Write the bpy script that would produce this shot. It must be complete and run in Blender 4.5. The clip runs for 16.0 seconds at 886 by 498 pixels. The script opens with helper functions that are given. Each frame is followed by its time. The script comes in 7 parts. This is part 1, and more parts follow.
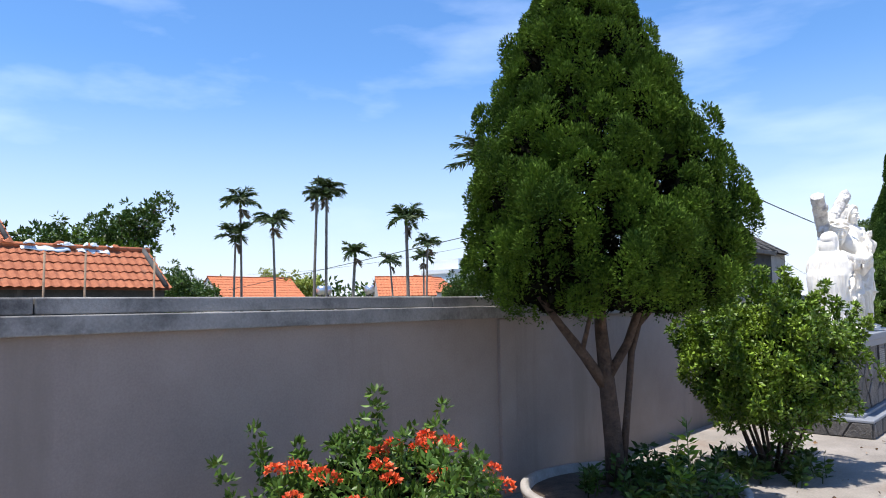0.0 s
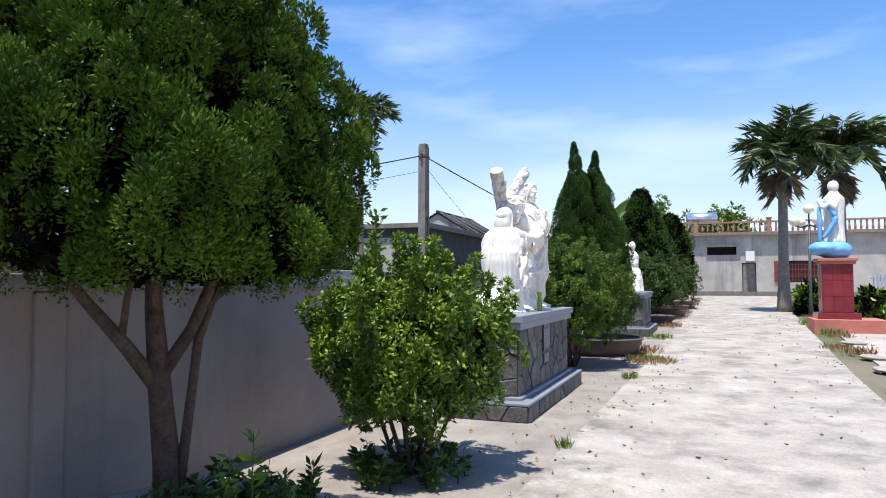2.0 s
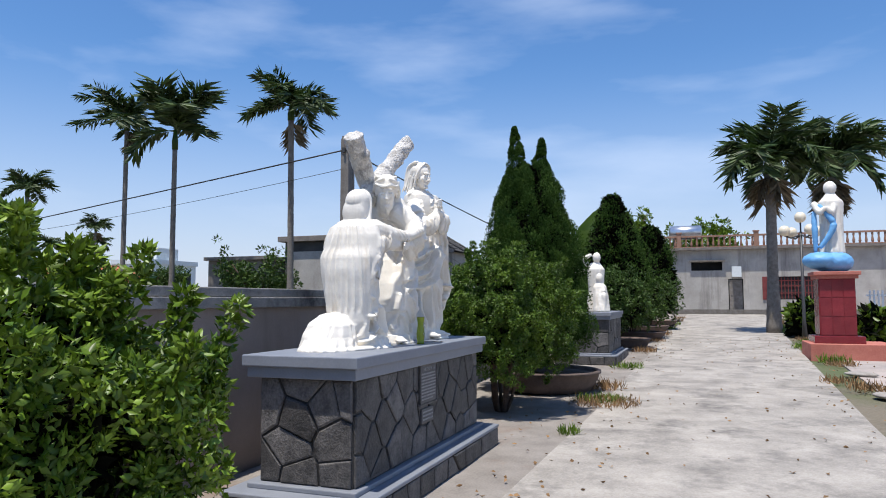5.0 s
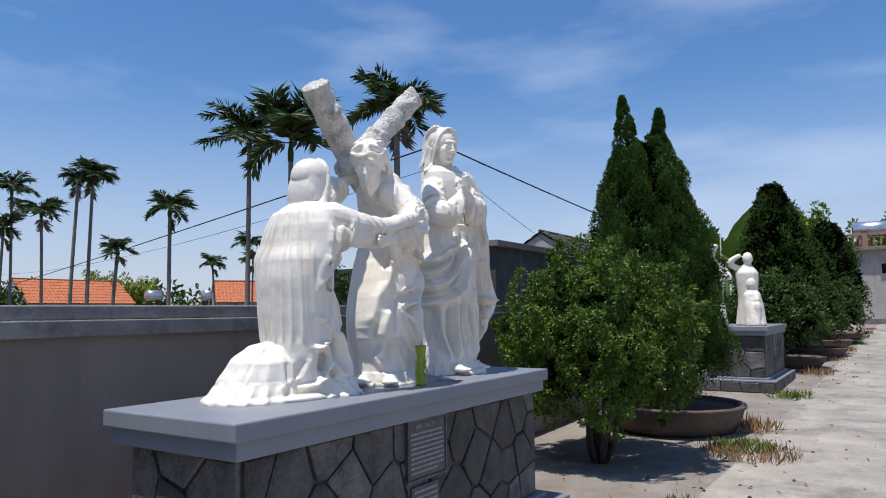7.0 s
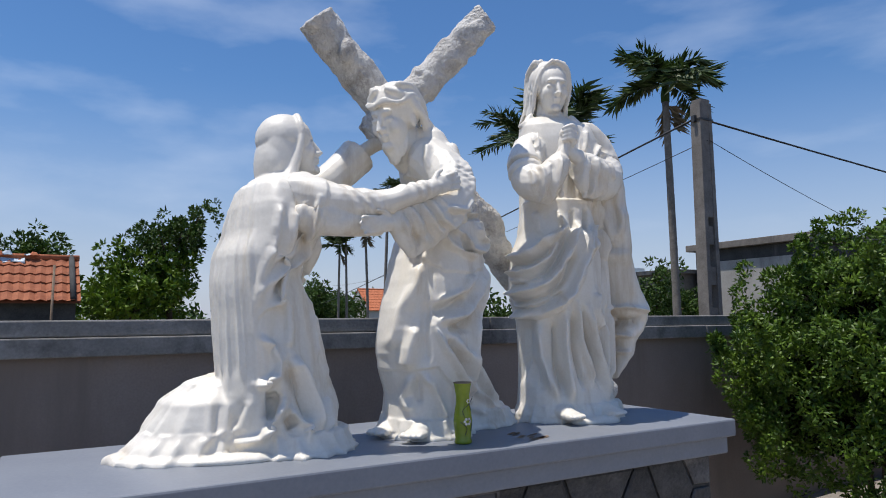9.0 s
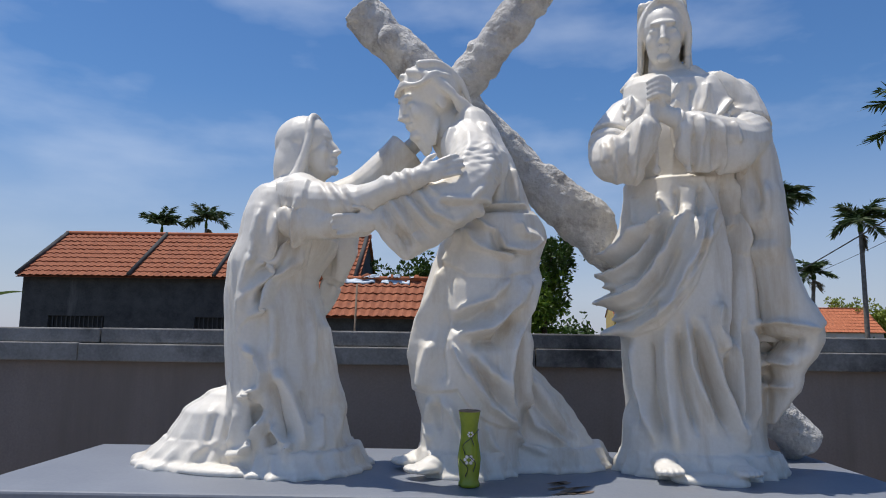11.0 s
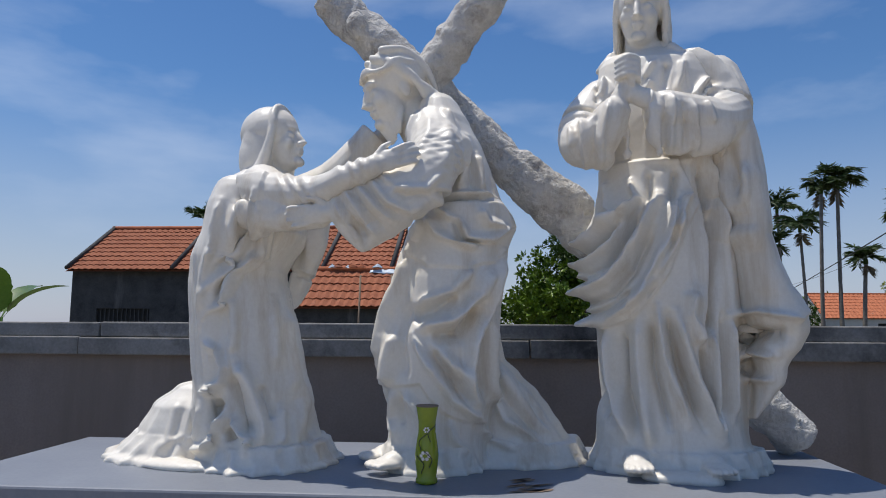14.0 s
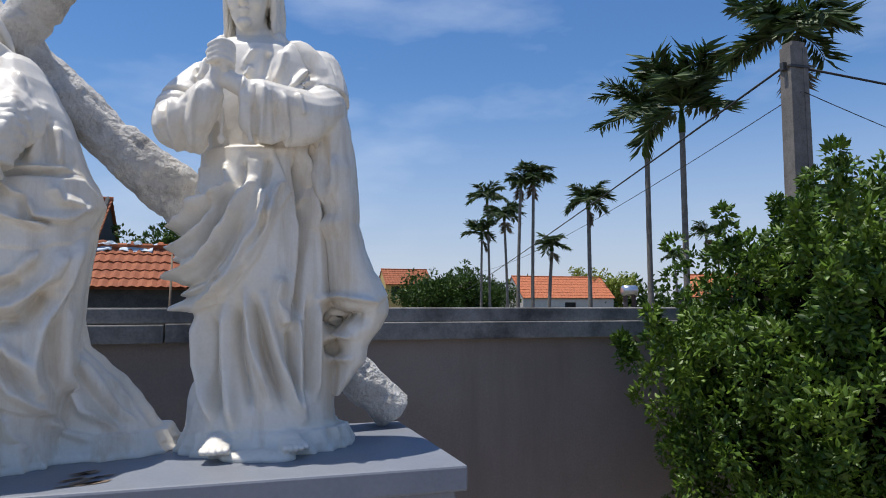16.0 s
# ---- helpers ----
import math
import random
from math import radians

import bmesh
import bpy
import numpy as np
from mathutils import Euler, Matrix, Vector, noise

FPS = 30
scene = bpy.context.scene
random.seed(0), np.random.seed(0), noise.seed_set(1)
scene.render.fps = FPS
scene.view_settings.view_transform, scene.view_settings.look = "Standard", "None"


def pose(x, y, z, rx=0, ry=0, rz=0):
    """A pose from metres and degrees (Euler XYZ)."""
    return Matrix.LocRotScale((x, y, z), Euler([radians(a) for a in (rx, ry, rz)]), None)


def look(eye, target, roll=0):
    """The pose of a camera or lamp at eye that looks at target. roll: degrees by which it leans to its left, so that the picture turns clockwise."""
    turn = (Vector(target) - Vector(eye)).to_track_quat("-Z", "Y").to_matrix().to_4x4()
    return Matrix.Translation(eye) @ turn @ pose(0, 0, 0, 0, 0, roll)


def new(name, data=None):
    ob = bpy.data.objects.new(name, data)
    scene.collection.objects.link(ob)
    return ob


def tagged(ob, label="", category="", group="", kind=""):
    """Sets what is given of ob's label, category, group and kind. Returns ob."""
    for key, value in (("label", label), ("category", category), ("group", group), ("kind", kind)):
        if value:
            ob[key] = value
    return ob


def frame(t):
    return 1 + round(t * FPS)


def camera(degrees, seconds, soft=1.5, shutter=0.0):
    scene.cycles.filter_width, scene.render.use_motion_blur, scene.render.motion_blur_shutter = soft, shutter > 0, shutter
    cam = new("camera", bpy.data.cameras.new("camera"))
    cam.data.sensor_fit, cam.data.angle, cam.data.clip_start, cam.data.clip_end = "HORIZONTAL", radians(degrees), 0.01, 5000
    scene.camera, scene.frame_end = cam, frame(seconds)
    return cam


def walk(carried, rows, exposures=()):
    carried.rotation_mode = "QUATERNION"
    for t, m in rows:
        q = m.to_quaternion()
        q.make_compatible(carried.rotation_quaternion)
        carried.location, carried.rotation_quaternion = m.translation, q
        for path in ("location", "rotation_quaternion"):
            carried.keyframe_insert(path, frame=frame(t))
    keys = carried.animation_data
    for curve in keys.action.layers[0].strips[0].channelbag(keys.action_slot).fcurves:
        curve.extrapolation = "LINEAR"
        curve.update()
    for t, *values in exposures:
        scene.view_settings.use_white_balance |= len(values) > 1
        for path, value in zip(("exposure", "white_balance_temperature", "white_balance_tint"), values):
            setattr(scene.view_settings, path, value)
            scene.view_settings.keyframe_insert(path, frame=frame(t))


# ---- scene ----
cam = camera(64.9, 16.0, 1.0)
PATH = [
    (0, (0.807, 0.073, 1.511), (2.289, 1.406, 1.674), -1.0),
    (0.5, (1.169, 0.031, 1.448), (2.791, 1.191, 1.603), -0.6),
    (1, (1.581, 0.034, 1.44), (3.32, 1.014, 1.565), -0.5),
    (1.5, (1.981, -0.043, 1.473), (3.804, 0.773, 1.576), -0.3),
    (2, (2.448, -0.034, 1.453), (4.311, 0.686, 1.549), 0.0),
    (2.5, (2.91, -0.128, 1.416), (4.791, 0.542, 1.53), 0.1),
    (3, (3.43, -0.142, 1.452), (5.317, 0.513, 1.567), -0.1),
    (3.5, (3.943, -0.173, 1.456), (5.831, 0.478, 1.574), -0.2),
    (4, (4.494, -0.213, 1.469), (6.378, 0.444, 1.596), -0.4),
    (4.2, (4.692, -0.222, 1.461), (6.576, 0.439, 1.589), -0.3),
    (6.3, (7.125, -0.304, 1.523), (8.931, 0.54, 1.687), -0.3),
    (6.5, (7.344, -0.316, 1.53), (9.127, 0.578, 1.68), -0.3),
    (7, (7.78, -0.32, 1.523), (9.451, 0.765, 1.702), -0.7),
    (7.5, (8.233, -0.305, 1.545), (9.709, 1.029, 1.744), -0.2),
    (8, (8.676, -0.268, 1.574), (10.058, 1.164, 1.769), 0.1),
    (8.2, (8.868, -0.272, 1.566), (10.194, 1.213, 1.762), -0.2),
    (10.3, (10.772, -0.219, 1.552), (11.137, 1.733, 1.797), 0.2),
    (10.5, (10.884, -0.22, 1.545), (11.128, 1.749, 1.8), 0.3),
    (11, (11.064, -0.195, 1.544), (11.034, 1.788, 1.802), 0.8),
    (11.5, (11.143, -0.135, 1.563), (11.02, 1.845, 1.819), 1.1),
    (12, (11.182, -0.112, 1.562), (11.03, 1.867, 1.808), 1.0),
    (12.5, (11.17, -0.115, 1.559), (11.019, 1.864, 1.803), 0.9),
    (13, (11.211, -0.125, 1.563), (11.044, 1.854, 1.8), 0.7),
    (13.5, (11.275, -0.12, 1.559), (11.104, 1.86, 1.788), 0.5),
    (14, (11.33, -0.121, 1.558), (11.176, 1.86, 1.785), 0.4),
    (14.5, (11.405, -0.113, 1.566), (11.356, 1.875, 1.779), 0.4),
    (15, (11.467, -0.119, 1.553), (11.617, 1.864, 1.768), 0.1),
    (15.5, (11.639, -0.162, 1.57), (11.953, 1.804, 1.76), -0.2),
    (16, (11.784, -0.206, 1.572), (12.375, 1.697, 1.745), -0.1),
]
EXPOSURES = [(0, 0.66), (2.5, 0.58), (4.2, 0.30), (6.5, 0.0), (8.2, -0.14), (10.5, -0.28), (12.5, -0.42), (14.5, -0.36), (15.2, -0.28), (16, -0.12)]
walk(cam, [(t, look(eye, target, roll)) for t, eye, target, roll in PATH], EXPOSURES)

# ---- world and sun ----
SUN_DIR = Vector((-0.26, 0.05, 0.96)).normalized()      # towards the sun, high and behind the walker
world = bpy.data.worlds.new("sky")
scene.world = world
world.use_nodes = True
wn = world.node_tree
bg = wn.nodes["Background"]
sky = wn.nodes.new("ShaderNodeTexSky")
sky.sky_type = 'NISHITA'
sky.sun_disc = False
sky.sun_elevation = math.asin(SUN_DIR.z)
sky.sun_rotation = math.atan2(SUN_DIR.x, SUN_DIR.y)
sky.air_density, sky.dust_density, sky.ozone_density = 1.0, 0.35, 2.4
# thin high cloud, wide and soft
tc = wn.nodes.new("ShaderNodeTexCoord")
mp = wn.nodes.new("ShaderNodeMapping")
mp.inputs["Scale"].default_value = (1.6, 1.0, 4.5)
cl = wn.nodes.new("ShaderNodeTexNoise")
cl.inputs["Scale"].default_value, cl.inputs["Detail"].default_value = 2.1, 9
cr = wn.nodes.new("ShaderNodeValToRGB")
cr.color_ramp.elements[0].position, cr.color_ramp.elements[1].position = 0.50, 0.98
cr.color_ramp.elements[1].color = (0.5, 0.5, 0.5, 1)
cm = wn.nodes.new("ShaderNodeMixRGB")
cm.inputs["Color2"].default_value = (9.0, 9.6, 10.4, 1)
wn.links.new(tc.outputs["Generated"], mp.inputs["Vector"])
wn.links.new(mp.outputs["Vector"], cl.inputs["Vector"])
wn.links.new(cl.outputs["Fac"], cr.inputs["Fac"])
wn.links.new(cr.outputs["Color"], cm.inputs["Fac"])
hs = wn.nodes.new("ShaderNodeHueSaturation")
hs.inputs["Saturation"].default_value = 1.34
hs.inputs["Hue"].default_value = 0.505
wn.links.new(sky.outputs["Color"], hs.inputs["Color"])
wn.links.new(hs.outputs["Color"], cm.inputs["Color1"])
# pale haze low over the land
sx = wn.nodes.new("ShaderNodeSeparateXYZ")
hz = wn.nodes.new("ShaderNodeMapRange")
hz.interpolation_type = 'SMOOTHSTEP'
for key, value in (("From Min", -0.02), ("From Max", 0.34), ("To Min", 0.80), ("To Max", 0.08)):
    hz.inputs[key].default_value = value
hm = wn.nodes.new("ShaderNodeMixRGB")
hm.inputs["Color2"].default_value = (3.7, 4.1, 5.5, 1)
wn.links.new(tc.outputs["Generated"], sx.inputs["Vector"])
wn.links.new(sx.outputs["Z"], hz.inputs["Value"])
wn.links.new(hz.outputs["Result"], hm.inputs["Fac"])
wn.links.new(cm.outputs["Color"], hm.inputs["Color1"])
wn.links.new(hm.outputs["Color"], bg.inputs["Color"])
bg.inputs["Strength"].default_value = 0.14
sun = new("sun", bpy.data.lights.new("sun", 'SUN'))
sun.data.energy, sun.data.angle, sun.data.color = 4.9, radians(0.55), (1.0, 0.955, 0.89)
sun.matrix_world = look(SUN_DIR * 60, (0, 0, 0))

# ---- materials ----
def mat(name, c1, c2, rough=0.8, scale=6.0, fine=60.0, bump=0.25, dist=0.01, metal=0.0, stain=None, stain_scale=0.8, stain_at=0.55, vary=0.0, streak=False, spec=0.5, trans=None):
    m = bpy.data.materials.new(name)
    m.use_nodes = True
    nt = m.node_tree
    p = nt.nodes["Principled BSDF"]
    N, L = nt.nodes.new, nt.links.new
    co = N("ShaderNodeTexCoord")
    n1, n2 = N("ShaderNodeTexNoise"), N("ShaderNodeTexNoise")
    n1.inputs["Scale"].default_value, n1.inputs["Detail"].default_value, n1.inputs["Roughness"].default_value = scale, 7, 0.65
    n2.inputs["Scale"].default_value, n2.inputs["Detail"].default_value = fine, 4
    for n in (n1, n2):
        L(co.outputs["Object"], n.inputs["Vector"])
    add = N("ShaderNodeMath")
    add.operation = 'MULTIPLY_ADD'
    L(n2.outputs["Fac"], add.inputs[0])
    add.inputs[1].default_value = 0.45
    sub = N("ShaderNodeMath")
    sub.operation = 'MULTIPLY_ADD'
    L(n1.outputs["Fac"], sub.inputs[0])
    sub.inputs[1].default_value, sub.inputs[2].default_value = 1.0, -0.22
    L(sub.outputs[0], add.inputs[2])
    ramp = N("ShaderNodeValToRGB")
    ramp.color_ramp.elements[0].position, ramp.color_ramp.elements[1].position = 0.3, 0.72
    ramp.color_ramp.elements[0].color, ramp.color_ramp.elements[1].color = (*c1, 1), (*c2, 1)
    L(add.outputs[0], ramp.inputs["Fac"])
    col = ramp.outputs["Color"]
    if stain:
        n3 = N("ShaderNodeTexNoise")
        n3.inputs["Scale"].default_value, n3.inputs["Detail"].default_value, n3.inputs["Roughness"].default_value = stain_scale, 8, 0.7
        if streak:
            mpp = N("ShaderNodeMapping")
            mpp.inputs["Scale"].default_value = (1, 1, 0.12)
            L(co.outputs["Object"], mpp.inputs["Vector"])
            L(mpp.outputs["Vector"], n3.inputs["Vector"])
        else:
            L(co.outputs["Object"], n3.inputs["Vector"])
        r3 = N("ShaderNodeValToRGB")
        r3.color_ramp.elements[0].position, r3.color_ramp.elements[1].position = stain_at, stain_at + 0.18
        L(n3.outputs["Fac"], r3.inputs["Fac"])
        mx = N("ShaderNodeMixRGB")
        mx.inputs["Color2"].default_value = (*stain, 1)
        L(r3.outputs["Color"], mx.inputs["Fac"])
        L(col, mx.inputs["Color1"])
        col = mx.outputs["Color"]
    if vary:
        oi, hs = N("ShaderNodeObjectInfo"), N("ShaderNodeHueSaturation")
        geo = N("ShaderNodeNewGeometry")
        s = N("ShaderNodeMath")
        s.operation = 'ADD'
        L(oi.outputs["Random"], s.inputs[0])
        L(geo.outputs["Random Per Island"], s.inputs[1])
        fr = N("ShaderNodeMath")
        fr.operation = 'FRACT'
        L(s.outputs[0], fr.inputs[0])
        mr = N("ShaderNodeMapRange")
        mr.inputs["To Min"].default_value, mr.inputs["To Max"].default_value = 1 - vary, 1 + vary
        L(fr.outputs[0], mr.inputs["Value"])
        L(mr.outputs[0], hs.inputs["Value"])
        L(col, hs.inputs["Color"])
        col = hs.outputs["Color"]
    L(col, p.inputs["Base Color"])
    p.inputs["Roughness"].default_value, p.inputs["Metallic"].default_value = rough, metal
    p.inputs["Specular IOR Level"].default_value = spec
    if bump:
        b = N("ShaderNodeBump")
        b.inputs["Strength"].default_value, b.inputs["Distance"].default_value = bump, dist
        L(add.outputs[0], b.inputs["Height"])
        L(b.outputs["Normal"], p.inputs["Normal"])
    if trans:
        t = N("ShaderNodeBsdfTranslucent")
        t.inputs["Color"].default_value = (*trans, 1)
        ms = N("ShaderNodeMixShader")
        ms.inputs["Fac"].default_value = 0.08
        L(p.outputs[0], ms.inputs[1])
        L(t.outputs[0], ms.inputs[2])
        L(ms.outputs[0], nt.nodes["Material Output"].inputs["Surface"])
    return m


M_GROUND = mat("dry_earth", (0.10, 0.085, 0.06), (0.20, 0.17, 0.125), 0.95, 0.4, 20, 0.4, 0.03, stain=(0.07, 0.10, 0.03), stain_scale=0.15, stain_at=0.48)
M_ROAD = mat("worn_concrete", (0.235, 0.215, 0.19), (0.43, 0.395, 0.35), 0.9, 1.6, 46, 0.9, 0.02, stain=(0.15, 0.138, 0.125), stain_scale=1.3, stain_at=0.50)
M_APRON = mat("dirty_cement", (0.17, 0.15, 0.13), (0.30, 0.27, 0.24), 0.92, 1.8, 50, 0.5, 0.01, stain=(0.20, 0.13, 0.09), stain_scale=0.7, stain_at=0.55)
M_YARD = mat("pinkish_cement", (0.34, 0.28, 0.25), (0.47, 0.41, 0.37), 0.9, 1.2, 40, 0.3, 0.01, stain=(0.27, 0.25, 0.23), stain_scale=0.4, stain_at=0.5)
M_WALL = mat("wall_render", (0.225, 0.185, 0.165), (0.305, 0.256, 0.228), 0.93, 1.2, 90, 0.2, 0.004, stain=(0.20, 0.165, 0.14), stain_scale=0.9, stain_at=0.5, streak=True)
M_COPING = mat("weathered_coping", (0.17, 0.165, 0.155), (0.31, 0.30, 0.285), 0.95, 3.5, 70, 0.6, 0.008, stain=(0.055, 0.052, 0.05), stain_scale=1.9, stain_at=0.5)
M_WHITE = mat("white_painted_plaster", (0.73, 0.68, 0.59), (0.83, 0.785, 0.70), 0.45, 5, 90, 0.14, 0.003, stain=(0.58, 0.49, 0.37), stain_scale=5.0, stain_at=0.54, streak=True)
M_CROSS = mat("rough_white_plaster", (0.50, 0.47, 0.43), (0.72, 0.70, 0.66), 0.85, 12, 75, 1.0, 0.03, stain=(0.28, 0.25, 0.22), stain_scale=9, stain_at=0.52)
M_SLAB = mat("grey_gloss_paint", (0.18, 0.195, 0.225), (0.235, 0.25, 0.28), 0.5, 2.0, 80, 0.15, 0.003, stain=(0.20, 0.20, 0.21), stain_scale=1.6, stain_at=0.58)
M_STONE = mat("dark_stone", (0.030, 0.029, 0.029), (0.135, 0.125, 0.118), 0.6, 8, 60, 0.9, 0.018, stain=(0.17, 0.155, 0.15), stain_scale=5, stain_at=0.6, vary=0.5)
M_JOINT = mat("black_mortar", (0.018, 0.018, 0.02), (0.05, 0.05, 0.05), 0.6, 10, 60, 0.3, 0.004)
M_PLAQUE = mat("grey_plaque", (0.05, 0.05, 0.055), (0.09, 0.09, 0.095), 0.45, 6, 60, 0.2, 0.002)
M_LETTER = mat("pale_lettering", (0.24, 0.24, 0.24), (0.32, 0.32, 0.32), 0.6, 20, 80, 0)
M_BARK = mat("grey_brown_bark", (0.028, 0.018, 0.013), (0.105, 0.068, 0.047), 0.95, 14, 60, 0.9, 0.02)
M_THUJA = mat("thuja_scale_leaf", (0.010, 0.030, 0.003), (0.105, 0.180, 0.017), 0.75, 3, 30, 0, vary=0.28, trans=(0.05, 0.11, 0.015), spec=0.12)
# fill for crown hearts: the deep shade between clumps is put into this colour
M_CROWNSHADE = mat("near_black_crown_shade", (0.004, 0.005, 0.003), (0.012, 0.012, 0.007), 0.95, 3, 30, 0, vary=0.3, spec=0.05)
M_CYP = mat("cypress_leaf", (0.016, 0.046, 0.009), (0.070, 0.125, 0.020), 0.8, 3, 30, 0, vary=0.3, trans=(0.04, 0.09, 0.02), spec=0.12)
M_LEAF = mat("glossy_green_leaf", (0.028, 0.075, 0.006), (0.175, 0.255, 0.022), 0.42, 3, 30, 0, vary=0.45, trans=(0.16, 0.28, 0.02), spec=0.3)
M_LEAFM = mat("mid_green_leaf", (0.018, 0.052, 0.005), (0.125, 0.20, 0.017), 0.45, 3, 30, 0, vary=0.45, trans=(0.10, 0.2, 0.02), spec=0.3)
M_LEAFD = mat("dark_green_leaf", (0.020, 0.050, 0.008), (0.065, 0.11, 0.016), 0.5, 3, 30, 0, vary=0.4, trans=(0.08, 0.16, 0.02), spec=0.25)
M_IXORA = mat("ixora_leaf", (0.030, 0.075, 0.010), (0.095, 0.15, 0.02), 0.42, 3, 30, 0, vary=0.4, trans=(0.14, 0.24, 0.03), spec=0.25)
M_YLEAF = mat("yellow_green_leaf", (0.15, 0.20, 0.02), (0.28, 0.32, 0.04), 0.5, 3, 30, 0, vary=0.3, trans=(0.35, 0.4, 0.05))
M_FLOWER = mat("orange_red_petal", (0.66, 0.060, 0.018), (0.80, 0.15, 0.035), 0.55, 8, 40, 0, vary=0.25, trans=(0.8, 0.15, 0.05))
M_FROND = mat("palm_frond", (0.022, 0.045, 0.010), (0.06, 0.095, 0.02), 0.55, 3, 30, 0, vary=0.4, trans=(0.08, 0.16, 0.03))
M_DRYF = mat("dry_frond", (0.13, 0.09, 0.05), (0.24, 0.18, 0.10), 0.8, 3, 30, 0, vary=0.3)
M_PTRUNK = mat("palm_trunk_bark", (0.12, 0.105, 0.09), (0.24, 0.215, 0.185), 0.9, 8, 40, 0.6, 0.02)
M_BANANA = mat("banana_leaf", (0.05, 0.11, 0.02), (0.11, 0.19, 0.03), 0.4, 3, 30, 0, vary=0.2, trans=(0.15, 0.32, 0.04))
M_TILE = mat("orange_roof_tile", (0.30, 0.085, 0.035), (0.50, 0.17, 0.075), 0.85, 4, 30, 0.3, 0.01, stain=(0.13, 0.07, 0.05), stain_scale=2.2, stain_at=0.58, vary=0.25)
M_TILER = mat("red_roof_sheet", (0.22, 0.05, 0.04), (0.32, 0.09, 0.065), 0.7, 2, 30, 0.2, 0.01)
M_DARKWALL = mat("dark_streaky_wall", (0.035, 0.035, 0.036), (0.085, 0.083, 0.08), 0.95, 2, 30, 0.3, 0.01, stain=(0.17, 0.165, 0.155), stain_scale=0.9, stain_at=0.62, streak=True)
M_GREYWALL = mat("stained_render", (0.32, 0.30, 0.27), (0.48, 0.455, 0.42), 0.93, 1.2, 30, 0.3, 0.01, stain=(0.15, 0.14, 0.13), stain_scale=0.7, stain_at=0.53, streak=True)
M_PALEWALL = mat("pale_house_wall", (0.50, 0.48, 0.44), (0.62, 0.60, 0.56), 0.9, 1.5, 30, 0.2, 0.01, stain=(0.35, 0.33, 0.30), stain_scale=0.8, stain_at=0.6)
M_YWALL = mat("yellow_house_wall", (0.52, 0.36, 0.12), (0.62, 0.46, 0.18), 0.9, 1.5, 30, 0.2, 0.01)
M_POLE = mat("old_concrete_pole", (0.13, 0.115, 0.10), (0.25, 0.225, 0.20), 0.95, 5, 50, 0.5, 0.01, stain=(0.09, 0.08, 0.07), stain_scale=2, stain_at=0.57, streak=True)
M_CABLE = mat("black_cable", (0.012, 0.012, 0.013), (0.025, 0.025, 0.026), 0.6, 10, 40, 0)
M_POT = mat("brown_planter", (0.085, 0.06, 0.05), (0.17, 0.125, 0.105), 0.85, 4, 50, 0.4, 0.008, stain=(0.22, 0.19, 0.17), stain_scale=3, stain_at=0.6)
M_POTG = mat("cement_planter", (0.24, 0.215, 0.19), (0.38, 0.35, 0.32), 0.9, 4, 50, 0.4, 0.008, stain=(0.14, 0.12, 0.10), stain_scale=3, stain_at=0.57)
M_SOIL = mat("soil", (0.05, 0.035, 0.025), (0.12, 0.085, 0.06), 0.98, 9, 60, 0.9, 0.03)
M_GLASS = mat("green_ceramic", (0.20, 0.26, 0.015), (0.30, 0.36, 0.03), 0.15, 4, 40, 0.05, 0.002)
M_BLACK = mat("black_lines", (0.015, 0.015, 0.012), (0.03, 0.03, 0.025), 0.4, 10, 40, 0)
M_REDTILE = mat("glazed_red_tile", (0.16, 0.014, 0.022), (0.24, 0.028, 0.035), 0.25, 3, 40, 0.1, 0.003, vary=0.15)
M_REDPAINT = mat("faded_red_paint", (0.38, 0.11, 0.08), (0.50, 0.19, 0.14), 0.8, 3, 40, 0.3, 0.006)
M_BLUE = mat("sky_blue_paint", (0.12, 0.33, 0.62), (0.17, 0.42, 0.72), 0.55, 4, 40, 0.1, 0.004)
M_RED = mat("dark_red_shutter", (0.14, 0.022, 0.022), (0.21, 0.04, 0.035), 0.6, 4, 40, 0.2, 0.004)
M_DARK = mat("dark_interior", (0.012, 0.012, 0.012), (0.03, 0.03, 0.03), 0.8, 4, 40, 0)
M_STEEL = mat("brushed_steel", (0.55, 0.57, 0.6), (0.7, 0.72, 0.75), 0.3, 4, 40, 0.05, 0.002, metal=0.9)
M_TERRA = mat("balustrade_terracotta", (0.24, 0.13, 0.085), (0.36, 0.21, 0.15), 0.85, 5, 40, 0.3, 0.006)
M_GLOBE = mat("cream_lamp_globe", (0.72, 0.62, 0.46), (0.80, 0.72, 0.56), 0.3, 4, 40, 0)
M_IRON = mat("dark_iron", (0.03, 0.03, 0.03), (0.06, 0.06, 0.06), 0.5, 8, 40, 0.1, 0.003)
M_FENCE = mat("white_fence_paint", (0.62, 0.66, 0.66), (0.74, 0.78, 0.78), 0.6, 4, 40, 0.1, 0.003)
M_CLOTH = mat("blue_plastic_sheet", (0.35, 0.45, 0.55), (0.65, 0.70, 0.74), 0.5, 6, 40, 0.4, 0.02)
M_WOOD = mat("weathered_wood", (0.16, 0.11, 0.075), (0.30, 0.22, 0.15), 0.85, 8, 50, 0.4, 0.006)
M_LITTER = mat("dry_leaf", (0.16, 0.085, 0.035), (0.30, 0.18, 0.08), 0.8, 6, 40, 0, vary=0.3)


